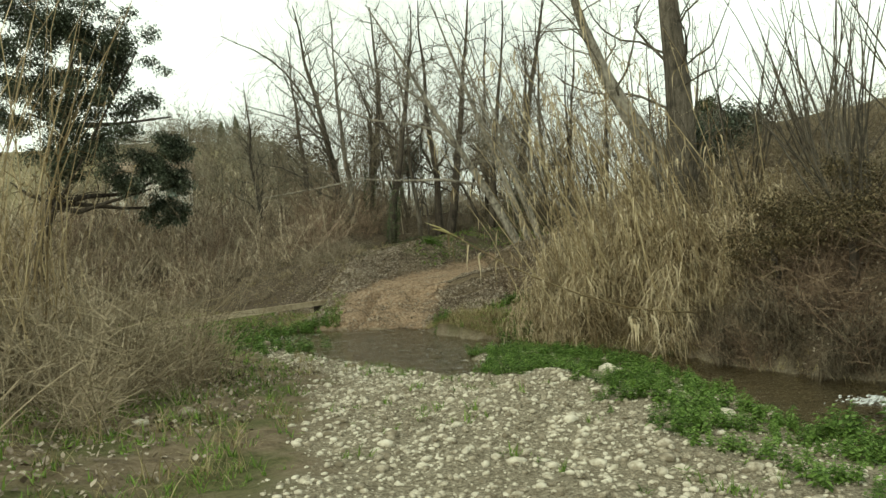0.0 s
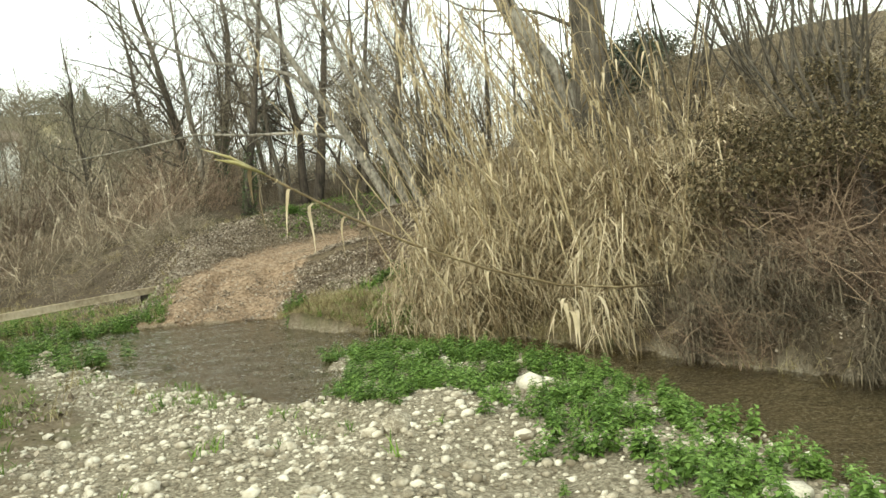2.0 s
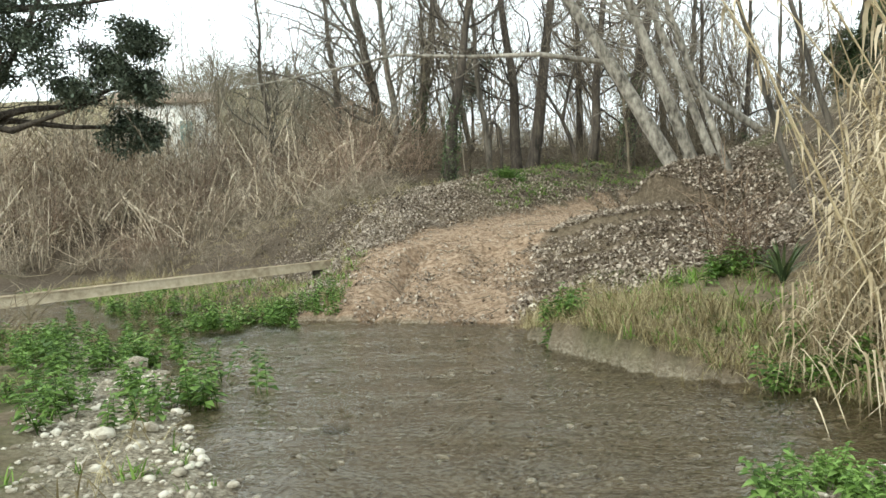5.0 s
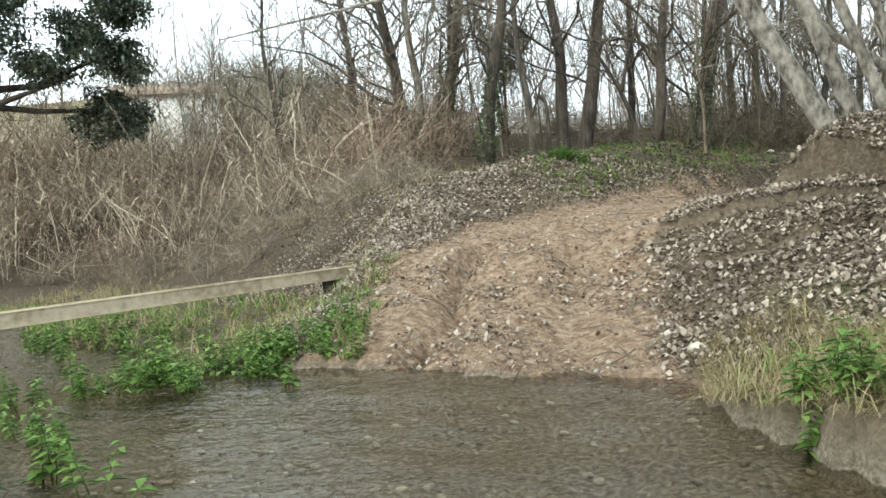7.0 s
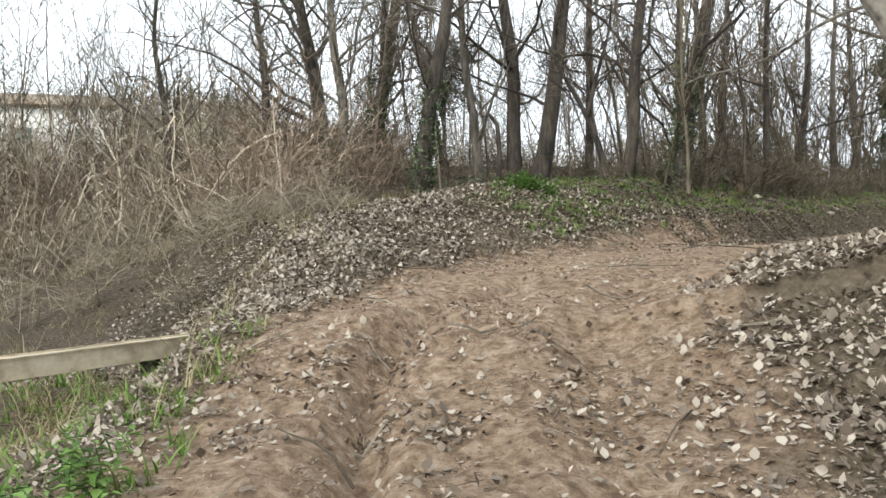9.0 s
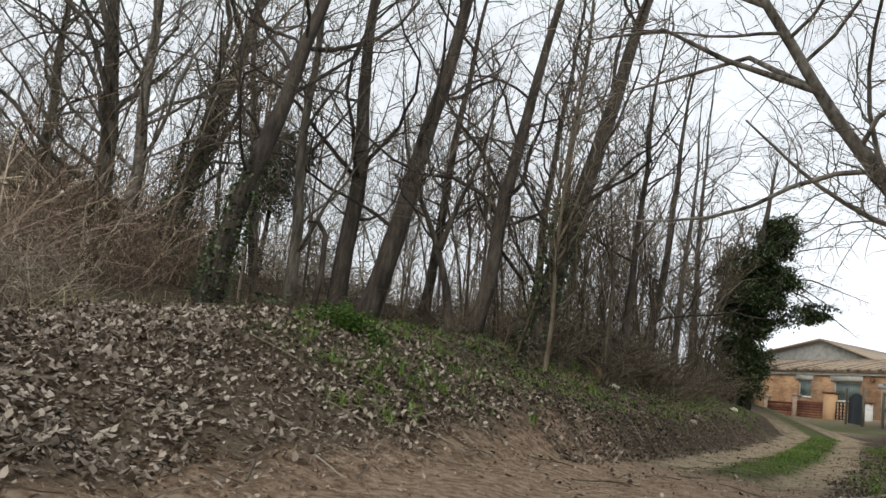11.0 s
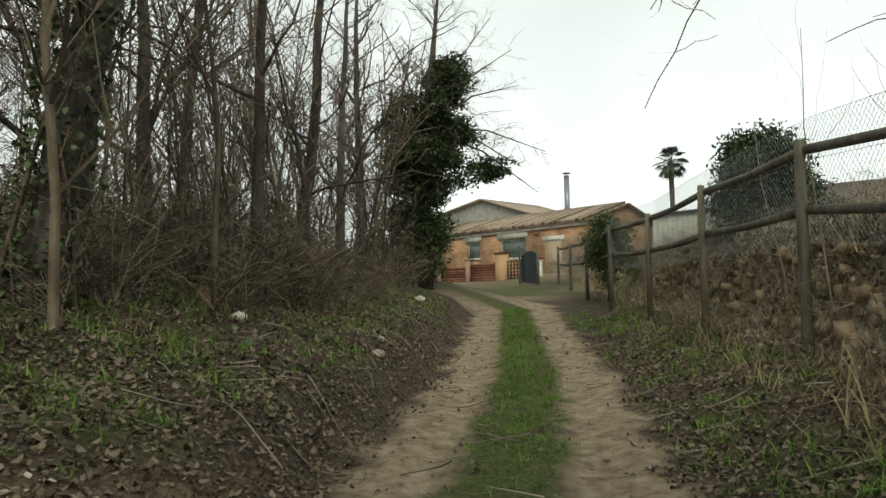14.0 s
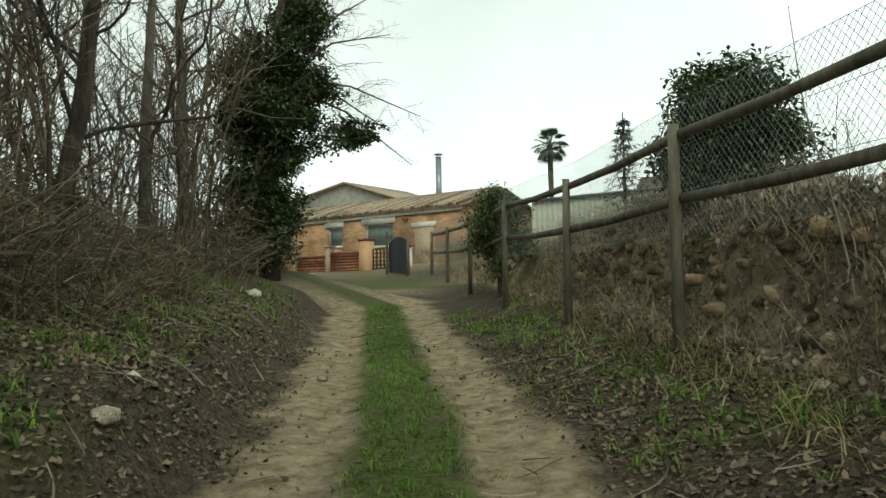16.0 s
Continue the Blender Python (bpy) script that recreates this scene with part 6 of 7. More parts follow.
# half-bare leafy shrubs over the water
OLIVE = material("dull_olive_leaf", [(0.055, 0.046, 0.024), (0.125, 0.102, 0.053), (0.22, 0.172, 0.096)], 6, 0.7, 0, spread=0.7, translucent=0.2)
for x, y, rr in ((5.5, 12.5, 0.85), (6.4, 11.8, 0.95), (7.3, 10.9, 0.9), (6.0, 13.6, 0.8), (8.6, 9.4, 0.85), (7.2, 13.0, 0.9)):
    z = float(land(x, y))
    evergreen("bank_shrub", "straggling shrub with dull olive-brown leaves by the water", x, y, z + 0.85, rr, rr, 0.7, 30, 3600, 0.055, int(x * 10) + 300, OLIVE, lump=0.3)

# ---- ground cover ----
def near_wobble(x, y):
    return 0.5 * waves(x, y, 2.2, 31) + 0.3 * waves(x, y, 0.7, 32)


def leaf_chance(x, y):
    """How thickly leaves lie."""
    dl, al, sl = near_line(x, y, LANE)
    far_side = beyond(x, y)
    w = near_wobble(x, y)
    on_track = (0.10 + 0.5 * smoothstep(-0.2, 0.6, w)) * (1 - smoothstep(2.0, 3.2, al)) + 0.03
    edge = np.where(al > 6.5, 1.2, np.where(sl > 0, 1.65, 1.35))
    verge = smoothstep(edge - 0.2, edge + 0.35, dl + 0.3 * w) * (1 - 0.55 * smoothstep(3.5, 7, dl))
    c = np.maximum(on_track, verge)
    c = np.where((x < -3.3) & (y < 27), c * (1 - smoothstep(-3.6, -4.6, x)), c)
    return far_side * c * (0.75 + 0.5 * w)


# a curled leaf with a rib: two halves that meet at the fold
def fallen_leaf(side, rib, tip):
    v = np.array([(0, 0, rib), (-0.34, 0.22, side), (-0.38, 0.55, side * 1.1), (0.03, 1.0, tip), (0.36, 0.6, side * 0.8), (0.33, 0.25, side * 0.7)])
    return v, [np.array([(0, 3, 2, 1), (0, 5, 4, 3)])]


LEAF_A, LEAF_B = fallen_leaf(0.22, 0.0, 0.3), fallen_leaf(-0.16, 0.2, -0.1)
def near_bank(x, y):
    """Thin litter among the weeds of the near bank."""
    return (~beyond(x, y)) * (~inside(x, y)) * smoothstep(-1.6, -2.6, x) * 0.7


near_leaves, lane_leaves = Soup(), Soup()
for k, (n, box_) in enumerate([(80000, (-6.5, 5, 20.8, 34)), (30000, (-4, 8, 30, 37)), (60000, (4.4, 12, 7, 22)), (60000, (2, 17, 31, 46)), (9000, (-8, 2, 31, 42)), (30000, (3, 14, 31, 42)), (26000, (-0.6, 4.2, 20.8, 27)), (30000, (-5.2, -1.6, 23.5, 32)), (16000, (-9, -1.2, 3, 14))]):
    pts, r = strew(n, *box_, leaf_chance if k not in (2, 8) else near_bank if k == 8 else (lambda x, y: beyond(x, y) * smoothstep(0.05, 0.5, near_line(x, y, FAR_SHORE)[0]) * 0.9), 1100 + k)
    pts[:, 2] += r.uniform(0.0, 0.035, len(pts))
    (near_leaves if k in (0, 2, 6, 7, 8) else lane_leaves).scatter(LEAF_A if k % 2 == 0 else LEAF_B, pts, r.uniform(0, 6.3, len(pts)), np.clip(r.lognormal(-3.15, 0.35, len(pts)), 0.02, 0.068), r.normal(0.1, 0.6, len(pts)))
# darker copy of the leaf colour, with the trees' shade put into it
stuff("lane_litter", lane_leaves, material("shaded_fallen_leaf", [(0.055, 0.041, 0.026), (0.12, 0.092, 0.06), (0.215, 0.17, 0.115)], 5, 0.8, 0, spread=0.7), "brown leaves along the lane and wood floor, darkened for tree shade", "leaves")
stuff("leaf_litter", near_leaves, LITTER, "curled grey-brown poplar leaves strewn on the banks", "leaves")

# crumbled leaf and straw between the whole leaves
CRUMB = (np.array([(0, 0, 0), (-0.3, 0.5, 0.14), (0.05, 1.0, 0.0), (0.28, 0.45, 0.1)]), [np.array([(0, 3, 2, 1)])])


def crumbs(name, label, mat, count, box_, keep, seed):
    pts, r = strew(count, *box_, keep, seed)
    pts[:, 2] += r.uniform(0.002, 0.02, len(pts))
    z = np.clip(r.lognormal(-3.75, 0.4, len(pts)), 0.01, 0.05)
    return stuff(name, Soup().scatter(CRUMB, pts, r.uniform(0, 6.3, len(pts)), np.stack([z * r.uniform(0.4, 1.2, len(pts)), z * r.uniform(0.8, 1.8, len(pts)), z], -1), r.normal(0, 0.35, len(pts))), mat, label, "leaves")


def ramp_crumbs(x, y):
    dl, al, sl = near_line(x, y, LANE)
    w = near_wobble(x, y)
    bare = 0.25 + 0.5 * smoothstep(-0.3, 0.5, w)
    return beyond(x, y) * np.where(dl < 1.4, bare * (1 - 0.75 * smoothstep(2.8, 3.8, al)), 1.0) * (x > -5)


def lane_crumbs(x, y):
    dl, al, sl = near_line(x, y, LANE)
    return beyond(x, y) * (0.05 + 0.95 * smoothstep(1.05, 1.5, dl)) * (1 - smoothstep(4, 7, dl))


crumbs("leaf_crumbs", "tan crumbled leaves and straw on the ramp and its banks", material("tan_leaf_crumb", [(0.15, 0.105, 0.07), (0.30, 0.228, 0.162), (0.46, 0.38, 0.29)], 5, 0.9, 0, spread=0.8), 80000, (-5, 4.4, 20.9, 31), ramp_crumbs, 1140)
crumbs("lane_crumbs", "dark brown crumbled leaves along the lane's verges", material("brown_leaf_crumb", [(0.05, 0.038, 0.024), (0.125, 0.097, 0.062), (0.24, 0.19, 0.13)], 5, 0.9, 0, spread=0.8), 70000, (1, 14, 30, 43), lane_crumbs, 1141)

sticks = Soup()
pts, r = strew(4200, -6, 18, 21, 46, lambda x, y: beyond(x, y) * (0.25 + 0.5 * (lane_far(x, y) > 1.4)), 1120)
lines = []
for p in pts:
    a = r.uniform(0, 6.3)
    lines.append(bend(p + (0, 0, 0.03), (math.cos(a), math.sin(a), 0.05), r.uniform(0.12, 0.6), 4, 0.16, 0, r))
flat = np.concatenate(lines)
flat[:, 2] = land(flat[:, 0], flat[:, 1]) + 0.025
for q in flat.reshape(-1, 5, 3):
    long_ = np.linalg.norm(q[-1] - q[0]) > 0.45
    q = q + (0, 0, r.uniform(0, 0.04))
    sticks.add(*(tube(q, np.linspace(0.009, 0.004, 5) * r.uniform(0.5, 1.3), 3, False) if long_ else ribbon(q, np.linspace(0.006, 0.003, 5))))
stuff("fallen_twigs", sticks, TWIG, "fallen bare sticks lying among the leaves", "sticks")

# fresh grass
TUFTS = [tuft(1200 + k, 8, 0.26, 0.019, 0.7) for k in range(4)]
LONGTUFTS = [tuft(1210 + k, 14, 0.5, 0.010, 0.9) for k in range(3)]


def turf(name, label, mat, protos, count, box_, keep, seed, lo, hi):
    s = Soup()
    for k, proto in enumerate(protos):
        pts, r = strew(count // len(protos), *box_, keep, seed + k)
        s.scatter(proto, pts, r.uniform(0, 6.3, len(pts)), r.uniform(lo, hi, len(pts)))
    return stuff(name, s, mat, label, "grass")


def lane_mid(x, y):
    dl, al, _ = near_line(x, y, LANE)
    return (1 - smoothstep(0.28, 0.5, dl + 0.12 * near_wobble(x, y))) * smoothstep(7.9, 8.6, al) * (al < 12)


def verge_green(x, y):
    dl, al, sl = near_line(x, y, LANE)
    w = near_wobble(x, y)
    right = (sl < 0) * smoothstep(1.1, 1.6, dl) * (1 - smoothstep(2.6, 3.3, dl)) * smoothstep(-0.25, 0.4, w) * (al > 7.2) * (al < 11)
    left = (sl > 0) * smoothstep(1.5, 2.4, dl) * (1 - smoothstep(6, 9, dl)) * smoothstep(-0.3, 0.4, w) * (al > 5) * (al < 11) * 0.8
    return right + left


def ford_grass(x, y):
    df, af, sf = near_line(x, y, FAR_SHORE)
    meadow = (x < -3.1) * (x > -13) * (df < 3.4) * beyond(x, y) * 0.8
    lip = (x > -0.6) * (x < 3.6) * (y < 21) * beyond(x, y) * (df < 2.2) * (lane_far(x, y) > 1.8) * 0.8
    return meadow + lip


def near_grass(x, y):
    dn, _, _ = near_line(x, y, NEAR_SHORE)
    land_ok = (~beyond(x, y)) & (~inside(x, y))
    w = near_wobble(x, y)
    left = smoothstep(0.2, -0.7, x + 1.12 + 0.18 * np.clip(y - 6.3, 0, 4.7) + 0.55 * np.maximum(y - 12.5, 0) + 0.4 * w) * smoothstep(-0.7, 0.2, w) * 0.95
    strip = (1 - smoothstep(0.25, 0.7, np.hypot((x + 0.9) * 1.0 - 0.25 * (13.6 - y), (y - 13.6) * 0.45))) * 1.0
    patch = smoothstep(0.1, 0.7, w) * 0.55 * (dn < 7)
    return land_ok * np.maximum(np.maximum(left, strip), patch)


turf("lane_grass", "bright short grass between the wheel ruts", GRASS, TUFTS, 32000, (4, 20, 31, 50), lane_mid, 1230, 0.25, 0.55)
turf("verge_grass", "fresh green grass on the lane's verges", GRASS, TUFTS, 20000, (-1, 18, 30, 47), verge_green, 1240, 0.4, 0.95)
turf("bank_weeds", "low green weeds on the lane's wooded bank", GRASS, TUFTS, 7000, (-2, 16, 31, 47), lambda x, y: (near_line(x, y, LANE)[2] > 0) * smoothstep(1.7, 2.6, lane_far(x, y)) * (1 - smoothstep(5.5, 8, lane_far(x, y))) * smoothstep(0.0, 0.5, waves(x, y, 2.6, 52)), 1245, 0.25, 0.6)
turf("meadow_grass", "fresh green grass along the stream's far edge", GRASS, TUFTS, 7000, (-13, 3, 16.5, 30), ford_grass, 1250, 0.45, 1.1)
turf("bank_grass", "fresh green grass patches on the near bank", GRASS, TUFTS, 9000, (-8, 4, 4.5, 21), near_grass, 1260, 0.3, 0.9)
turf("dead_grass", "tangled dry yellow grass on the banks", DRYGRASS, LONGTUFTS, 7400, (-12, 5.5, 1.5, 35), lambda x, y: np.clip(near_grass(x, y) * 0.55 * (x < -1.5) + ford_grass(x, y) * 0.8 + (x < -3.2) * beyond(x, y) * (lane_far(x, y) > 2.6) * (y < 35) * 0.3, 0, 1), 1270, 0.5, 1.1)
turf("wood_grass", "thin yellow-green grass under the trees", DRYGRASS, LONGTUFTS, 5000, (-10, 16, 33, 46), lambda x, y: (lane_far(x, y) > 2.2) * (near_line(x, y, LANE)[2] > 0) * smoothstep(0.0, 0.7, near_wobble(x, y)) * 0.6, 1280, 0.4, 0.9)
turf("wall_grass", "dry pale grass stalks along the fence foot", DRYGRASS, LONGTUFTS, 4500, (6, 28, 29, 56), lambda x, y: (near_line(x, y, LANE)[2] < 0) * (lane_far(x, y) > 2.3) * (lane_far(x, y) < 4.4) * 0.8, 1290, 0.6, 1.5)

turf("lip_grass", "matted straw-yellow grass drooping over the water's edge", DRYGRASS, LONGTUFTS, 9000, (-0.8, 4.6, 13.5, 21.5), lambda x, y: beyond(x, y) * (near_line(x, y, FAR_SHORE)[0] < 1.3) * (lane_far(x, y) > 1.6) * 0.7, 1275, 0.35, 0.75)
turf("edge_grass", "low dry grass rooted in the stream's far edge", DRYGRASS, LONGTUFTS, 5000, (0.6, 11, 9, 20.5), lambda x, y: (near_line(x, y, FAR_SHORE)[0] < 0.28) * (lane_far(x, y) > 1.9) * 0.95, 1277, 0.3, 0.6)


def wall_face(x, y):
    dl, al, sl = near_line(x, y, LANE)
    return (sl < 0) * (dl > 2.9) * (dl < 4.3) * (al > 7)


turf("wall_stalks", "grey-brown dead stalks hanging over the stone wall", BRUSH, LONGTUFTS, 12000, (6, 19, 29, 47), lambda x, y: wall_face(x, y) * 0.7, 1295, 0.5, 1.2)
pts, r = strew(60000, 6, 19, 29, 47, wall_face, 1298)
pts[:, 2] += r.uniform(0.0, 0.12, len(pts))
stuff("wall_leaves", Soup().scatter(LEAF_A, pts, r.uniform(0, 6.3, len(pts)), r.uniform(0.035, 0.08, len(pts)), r.normal(0.6, 0.7, len(pts))), LITTER, "dead brown leaves caught on the stone wall", "leaves")

# green herbs on the island and by the water
HERBS = [herb(1300 + k) for k in range(4)]
HERB_MESH = [Soup().add(*proto).mesh("herb_plant", HERB) for proto in HERBS]


def island(x, y):
    dn, an, _ = near_line(x, y, NEAR_SHORE)
    on = (~inside(x, y)) & (~beyond(x, y)) & (an > 6.6) & (an < 15.2) & (x > 0.35)
    return on * (1 - smoothstep(1.0, 1.75, dn + 0.5 * near_wobble(x, y))) * smoothstep(-0.75, -0.1, waves(x, y, 1.3, 47))


s = Soup()
for k, proto in enumerate(HERBS):
    pts, r = strew(1050, 0.2, 6, 5, 16, island, 1310 + k)
    s.scatter(proto, pts, r.uniform(0, 6.3, len(pts)), r.uniform(0.35, 0.85, len(pts)))
stuff("herb_bed", s, HERB, "lush green nettle-like herbs along the gravel bar", "plants")
for k, (x, y, n, sp) in enumerate([(-4.15, 22.2, 26, 0.42), (-4.95, 21.7, 18, 0.3), (-3.5, 22.6, 26, 0.35), (-6.1, 20.2, 34, 0.6), (-4.6, 18.9, 16, 0.4), (0.0, 19.3, 10, 0.18), (1.7, 17.0, 14, 0.22), (-0.45, 33.1, 26, 0.2), (-3.6, 17.0, 30, 0.5), (4.1, 7.0, 18, 0.35), (-5.2, 18.2, 34, 0.6), (-6.9, 24.6, 22, 0.7), (1.9, 19.9, 12, 0.25)]):
    ob = thing("herb_clump", "leafy bright green herb clump growing beside the track", "plant", group="green herb clumps")
    r = np.random.default_rng(1330 + k)
    px, py = x + r.normal(0, sp, n), y + r.normal(0, sp, n)
    pts = np.stack([px, py, np.maximum(land(px, py), -0.02)], -1)
    for q, p in enumerate(pts):
        plant = part("herb_plant", HERB_MESH[q % 4], HERB, ob)
        plant.location, plant.rotation_euler = p, (0, 0, r.uniform(0, 6.3))
        plant.scale = [r.uniform(0.7, 1.25)] * 3

# ivy creeping over the wood's edge
pts, r = strew(16000, -3, 20, 33, 50, lambda x, y: (near_line(x, y, LANE)[2] > 0) * smoothstep(2.0, 3.6, lane_far(x, y)) * (1 - smoothstep(6, 9, lane_far(x, y))) * smoothstep(0.0, 0.5, waves(x, y, 3.4, 41)), 1345)
pts[:, 2] += r.uniform(0.0, 0.22, len(pts))
stuff("ground_ivy", Soup().scatter(simple_leaf(0.8), pts, r.uniform(0, 6.3, len(pts)), r.uniform(0.05, 0.1, len(pts)), r.normal(0, 0.6, len(pts))), IVY, "dark ivy creeping along the wood's edge", "plants")

# spiky dark plant by the reeds
agave = thing("spiky_plant", "dark green sword-leaved plant at the reeds' edge", "plant")
s = Soup()
r_ = np.random.default_rng(1350)
for _ in range(26):
    v, f = blade(r_.uniform(0.4, 0.7), 0.045, r_.uniform(0.1, 0.8), r_, 4)
    s.add(turned(v, r_.uniform(0, 6.3)) + (2.2, 19.2, float(land(2.2, 19.2))), f)
part("leaf_rosette", s, IVY, agave)
bush = thing("red_stemmed_shrub", "reddish bare twiggy shrub on the leafy bank", "shrub")
s = Soup()
for v, f in (BUSHES[1], BUSHES[3]):
    s.add(v * 0.95 + (2.1, 20.3, float(land(2.1, 20.3))), f)
tagged(part("brushwood", s, bpy.data.materials["reddish_twig"], bush), kind="stuff")

# ---- beam over the stream ----
beam = thing("footbridge_beam", "long pale squared beam laid across the stream", "beam")
ea, eb = np.array([-3.95, 26.9, 0.59]), np.array([-8.6, 20.1, 0.50])
d_ = (eb - ea) / np.linalg.norm(eb - ea)
sd = np.array([d_[1], -d_[0], 0])
sd /= np.linalg.norm(sd)
bm = bmesh.new()
bmesh.ops.create_cube(bm, size=1)
le_ = float(np.linalg.norm(eb - ea))
for q in bm.verts:
    c = np.array(q.co)
    q.co = Vector((ea + eb) / 2 + d_ * c[0] * le_ + sd * c[1] * 0.2 + np.array([0, 0, 1]) * c[2] * 0.14)
bmesh.ops.bevel(bm, geom=list(bm.edges), offset=0.012, segments=2, affect="EDGES")
part("timber", bm, BEAM, beam)
for nm, p in (("footing", ea + d_ * 0.5), ("footing", eb - d_ * 0.5)):
    g = float(land(p[0], p[1]))
    part(nm, Soup().add(*box((p[0] - 0.2, p[1] - 0.16, g - 0.3), (p[0] + 0.2, p[1] + 0.16, p[2] - 0.1))), DARKBARK, beam, "dark rough support block")

# ---- wall, stones and stump ----
RUB_MESH = [Soup().add(*rubble(1400 + k)).mesh("stone", ROCK) for k in range(6)]
wall_ob = thing("dry_stone_wall", "rough ochre dry-stone wall under brambles", "wall")
rw = np.random.default_rng(1410)
count = 0
lane_pts = np.array(LANE)
for a in np.arange(7.9, 9.95, 0.022):
    i = int(a)
    p = lane_pts[i] + (lane_pts[i + 1] - lane_pts[i]) * (a - i)
    d = lane_pts[i + 1] - lane_pts[i]
    d = d[:2] / np.linalg.norm(d[:2])
    rgt = np.array([d[1], -d[0]])
    step_len = np.linalg.norm((lane_pts[i + 1] - lane_pts[i])[:2]) * 0.045
    for row_ in range(3):
        if count >= 290:
            break
        off = 2.98 + 0.6 * ((row_ + rw.uniform()) / 3)
        q = p[:2] + rgt * off + d * rw.normal(0, 0.1)
        ob = new("stone", RUB_MESH[rw.integers(0, 6)])
        ob.parent = wall_ob
        sz = np.clip(rw.lognormal(-1.85, 0.35), 0.09, 0.25)
        ob.location = (q[0], q[1], float(land(q[0], q[1])) + 0.16 * sz)
        ob.rotation_euler = (rw.normal(0, 0.3), rw.normal(0, 0.3), math.atan2(d[1], d[0]) + rw.normal(0, 0.35))
        ob.scale = (sz * 1.1, sz, sz * rw.uniform(0.75, 1.1))
        count += 1

PEB_MESH = [Soup().add(*pebble(1420 + k)).mesh("stone", STONE, True) for k in range(6)]
for label, x, y, sz in (("white rounded stone on the lane's bank", 5.9, 38.7, 0.22), ("pale flat stone beside the rut", 7.4, 38.1, 0.22), ("white pitted rock on the verge", 11.0, 35.3, 0.2), ("white stone on the bank", 13.1, 45.1, 0.3), ("small stone in the rut", 10.9, 40.5, 0.16), ("grey stone beside the lane", 7.9, 38.8, 0.12), ("white chalky rock at the track's foot", -0.23, 21.4, 0.16), ("brown rock lying in the shallow water", -1.9, 16.8, 0.24), ("pale rock among the herbs", 1.65, 13.6, 0.26), ("pale rock among the herbs", 2.5, 11.6, 0.3), ("white rock on the gravel's edge", 3.0, 8.2, 0.26), ("pale rock at the water's edge", -4.3, 18.6, 0.3), ("ochre boulder on the gravel", 1.1, 10.4, 0.3), ("pale rock in the near grass", -2.75, 8.3, 0.2), ("pale rock in the near grass", -3.1, 7.9, 0.16)):
    ob = tagged(new("rock", PEB_MESH[int(x * 7) % 6]), label, "rock")
    ob.location = (x, y, float(land(x, y)) + sz * 0.18)
    ob.scale = (sz, sz, sz * 0.95)
    ob.rotation_euler = (0, 0, x)

stump = thing("tree_stump", "sawn orange-brown tree stump on the bank", "tree stump")
zs = float(land(5.6, 38.9))
part("stump", Soup().add(*tube([(5.6, 38.9, zs - 0.15), (5.6, 38.9, zs + 0.08), (5.58, 38.9, zs + 0.27)], [0.17, 0.12, 0.11], 11)), material("cut_wood", [(0.10, 0.062, 0.035), (0.2, 0.13, 0.075)], 8, 0.85, 0.4), stump)
# ---- loose clods on the ramp ----
clod = (np.array([(0.5, 0, 0), (-0.1, 0.45, 0.05), (-0.45, -0.1, 0), (0.05, -0.4, -0.05), (0.05, 0.05, 0.4), (0, 0, -0.4)]), [np.array([(0, 1, 4), (1, 2, 4), (2, 3, 4), (3, 0, 4), (1, 0, 5), (2, 1, 5), (3, 2, 5), (0, 3, 5)])])
pts, r = strew(5000, -4.2, 3, 20.8, 31, lambda x, y: beyond(x, y) * (1 - smoothstep(1.4, 2.4, lane_far(x, y))) * (0.25 + 0.75 * smoothstep(0.0, 0.5, near_wobble(x, y))), 1480)
s = Soup().scatter(clod, pts, r.uniform(0, 6.3, len(pts)), np.clip(r.lognormal(-3.7, 0.5, len(pts)), 0.01, 0.09))
stuff("dirt_clods", s, material("ochre_clod", [(0.15, 0.105, 0.072), (0.27, 0.2, 0.138), (0.40, 0.315, 0.235)], 12, 0.95, 0, spread=0.5), "crumbled ochre clods lying on the dirt ramp", "soil")

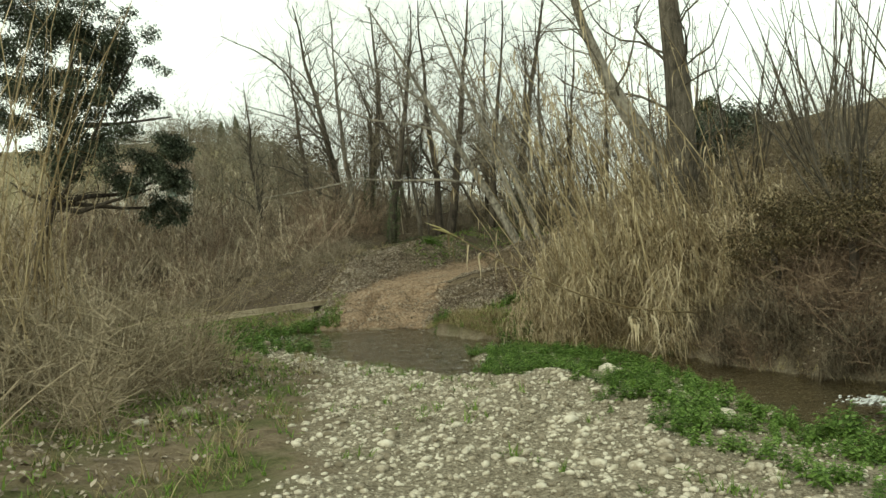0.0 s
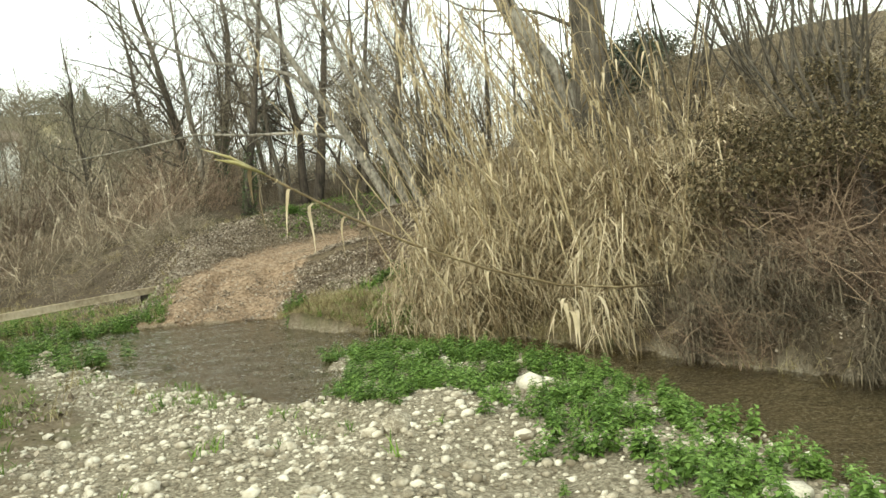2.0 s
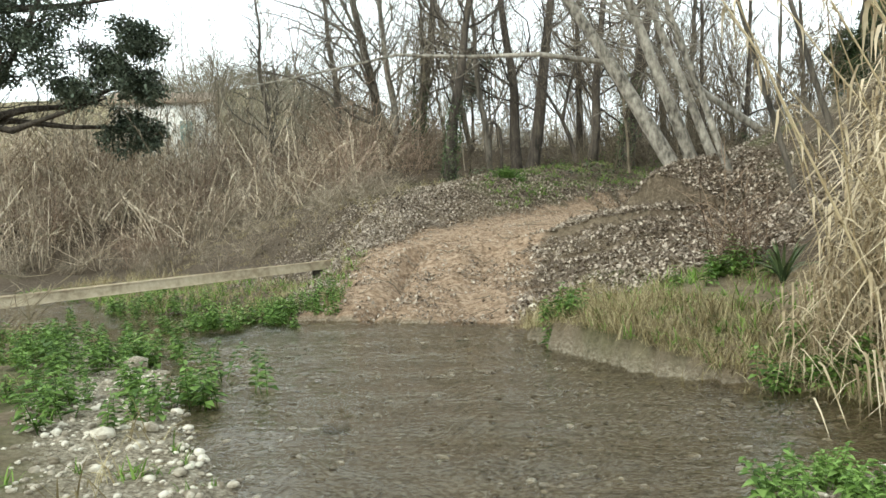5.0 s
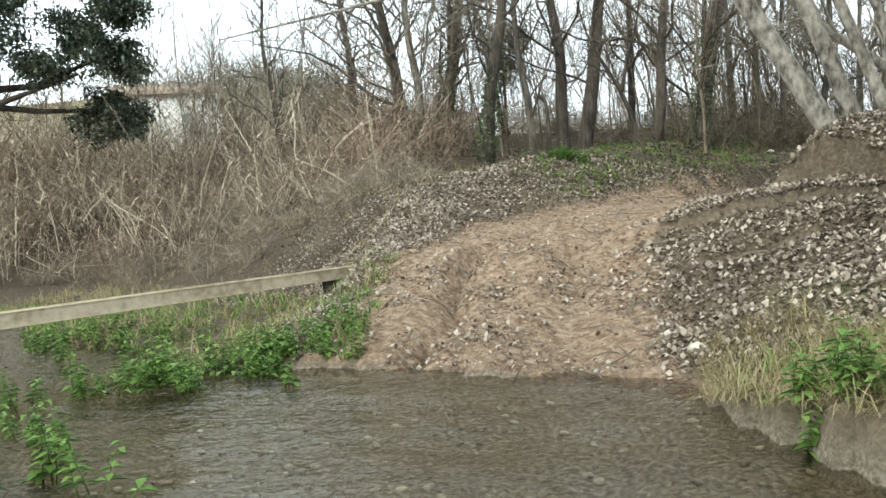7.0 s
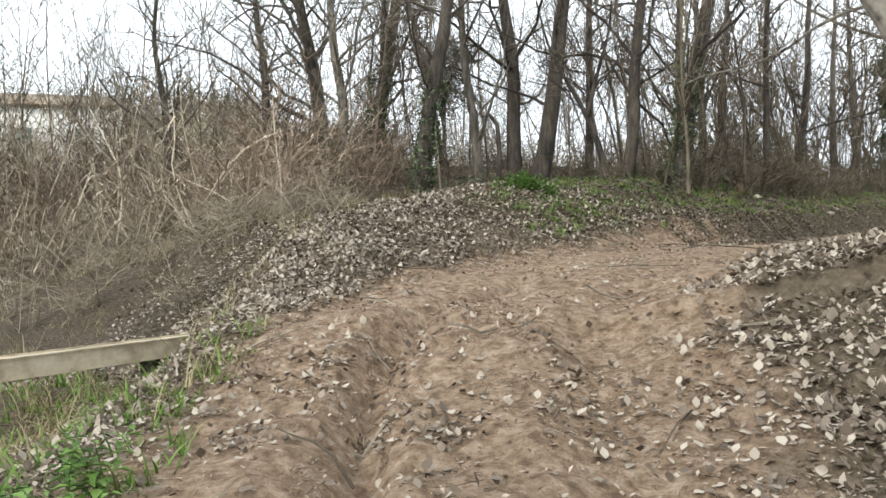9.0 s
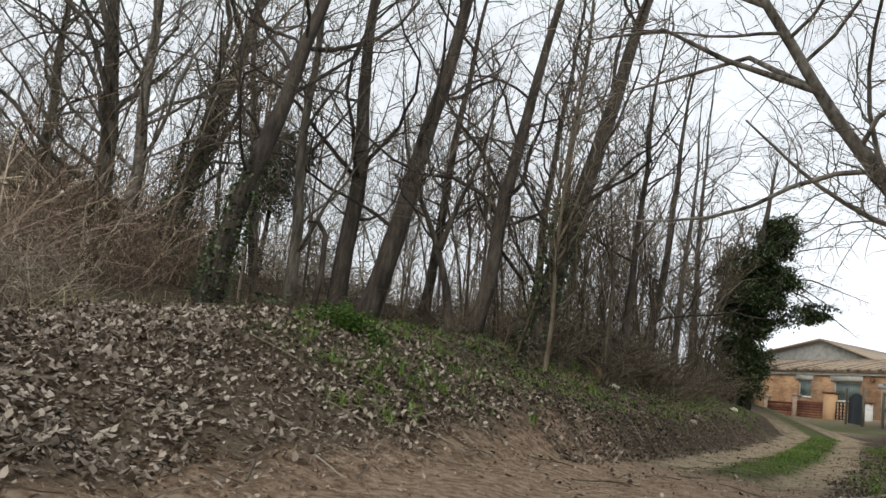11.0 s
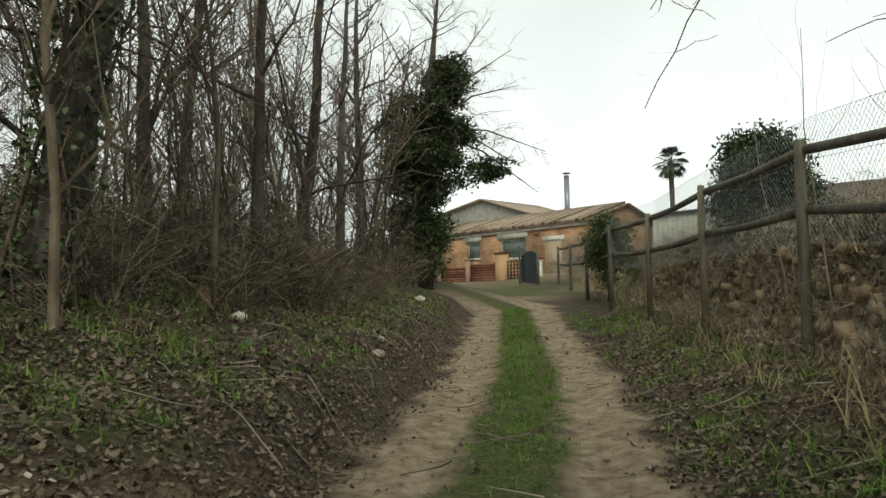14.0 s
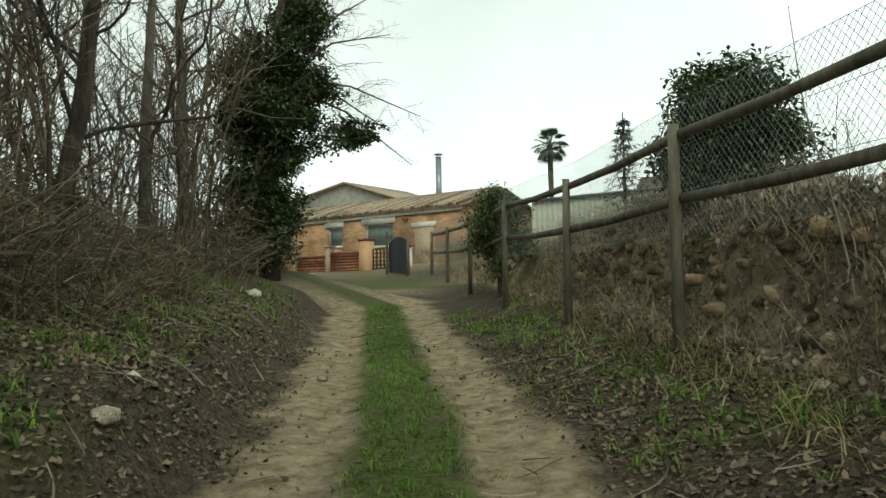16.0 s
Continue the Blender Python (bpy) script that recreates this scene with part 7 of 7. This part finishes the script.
# ---- gravel ----
def bar(x, y):
    dirt, gravel, _, _ = lane_marks(x, y)
    return gravel * (~inside(x, y)) * (~beyond(x, y)) * (1 - 0.5 * island(x, y))


s = Soup()
for k in range(5):
    pts, r = strew(9500, -4.5, 6.5, 3.5, 18.5, bar, 1500 + k)
    sz = np.clip(r.lognormal(-3.75, 0.55, len(pts)), 0.012, 0.13)
    pts[:, 2] += sz * 0.12
    s.scatter(pebble(1510 + k), pts, r.uniform(0, 6.3, len(pts)), sz * 1.25, r.normal(0, 0.2, len(pts)))
pts, r = strew(1800, -4, 4, 11.5, 21, lambda x, y: inside(x, y) * 0.8, 1520)
s.scatter(pebble(1521), pts + (0, 0, 0.01), r.uniform(0, 6.3, len(pts)), r.uniform(0.03, 0.075, len(pts)))
stuff("gravel", s, STONE, "pale rounded river gravel of the ford", "gravel")

ground_ob = bpy.data.objects["ground"]
pts, r = strew(900, -2.2, 5, 5.0, 12.5, lambda x, y: bar(x, y) * 0.8, 1530)
for p in pts[:280]:
    ob = new("stone", PEB_MESH[r.integers(0, 6)])
    ob.parent = ground_ob
    sz = r.uniform(0.05, 0.105)
    ob.location = (p[0], p[1], p[2] + sz * 0.12)
    ob.scale = (sz, sz, sz * r.uniform(0.7, 1.1))
    ob.rotation_euler = (r.normal(0, 0.2), r.normal(0, 0.2), r.uniform(0, 6.3))

# ---- white water at the little fall ----
for label, x, y, long_, n, seed in (("white foaming water at a small stone step", 5.05, 8.65, 0.32, 240, 1601),):
    r = np.random.default_rng(seed)
    t = r.normal(0, 0.5, n)
    pts = np.stack([x + t * long_ + r.normal(0, 0.12, n), y - 0.6 * t * long_ + r.normal(0, 0.12, n), r.uniform(0.0, 0.025, n)], -1)
    z = r.uniform(0.02, 0.08, n)
    ob = new("foam", Soup().scatter(pebble(seed), pts, r.uniform(0.3, 0.9, n), np.stack([z * 1.6, z * 0.7, z * 0.35], -1)).mesh("foam", FOAM, True))
    tagged(ob, label, "foam", kind="stuff")
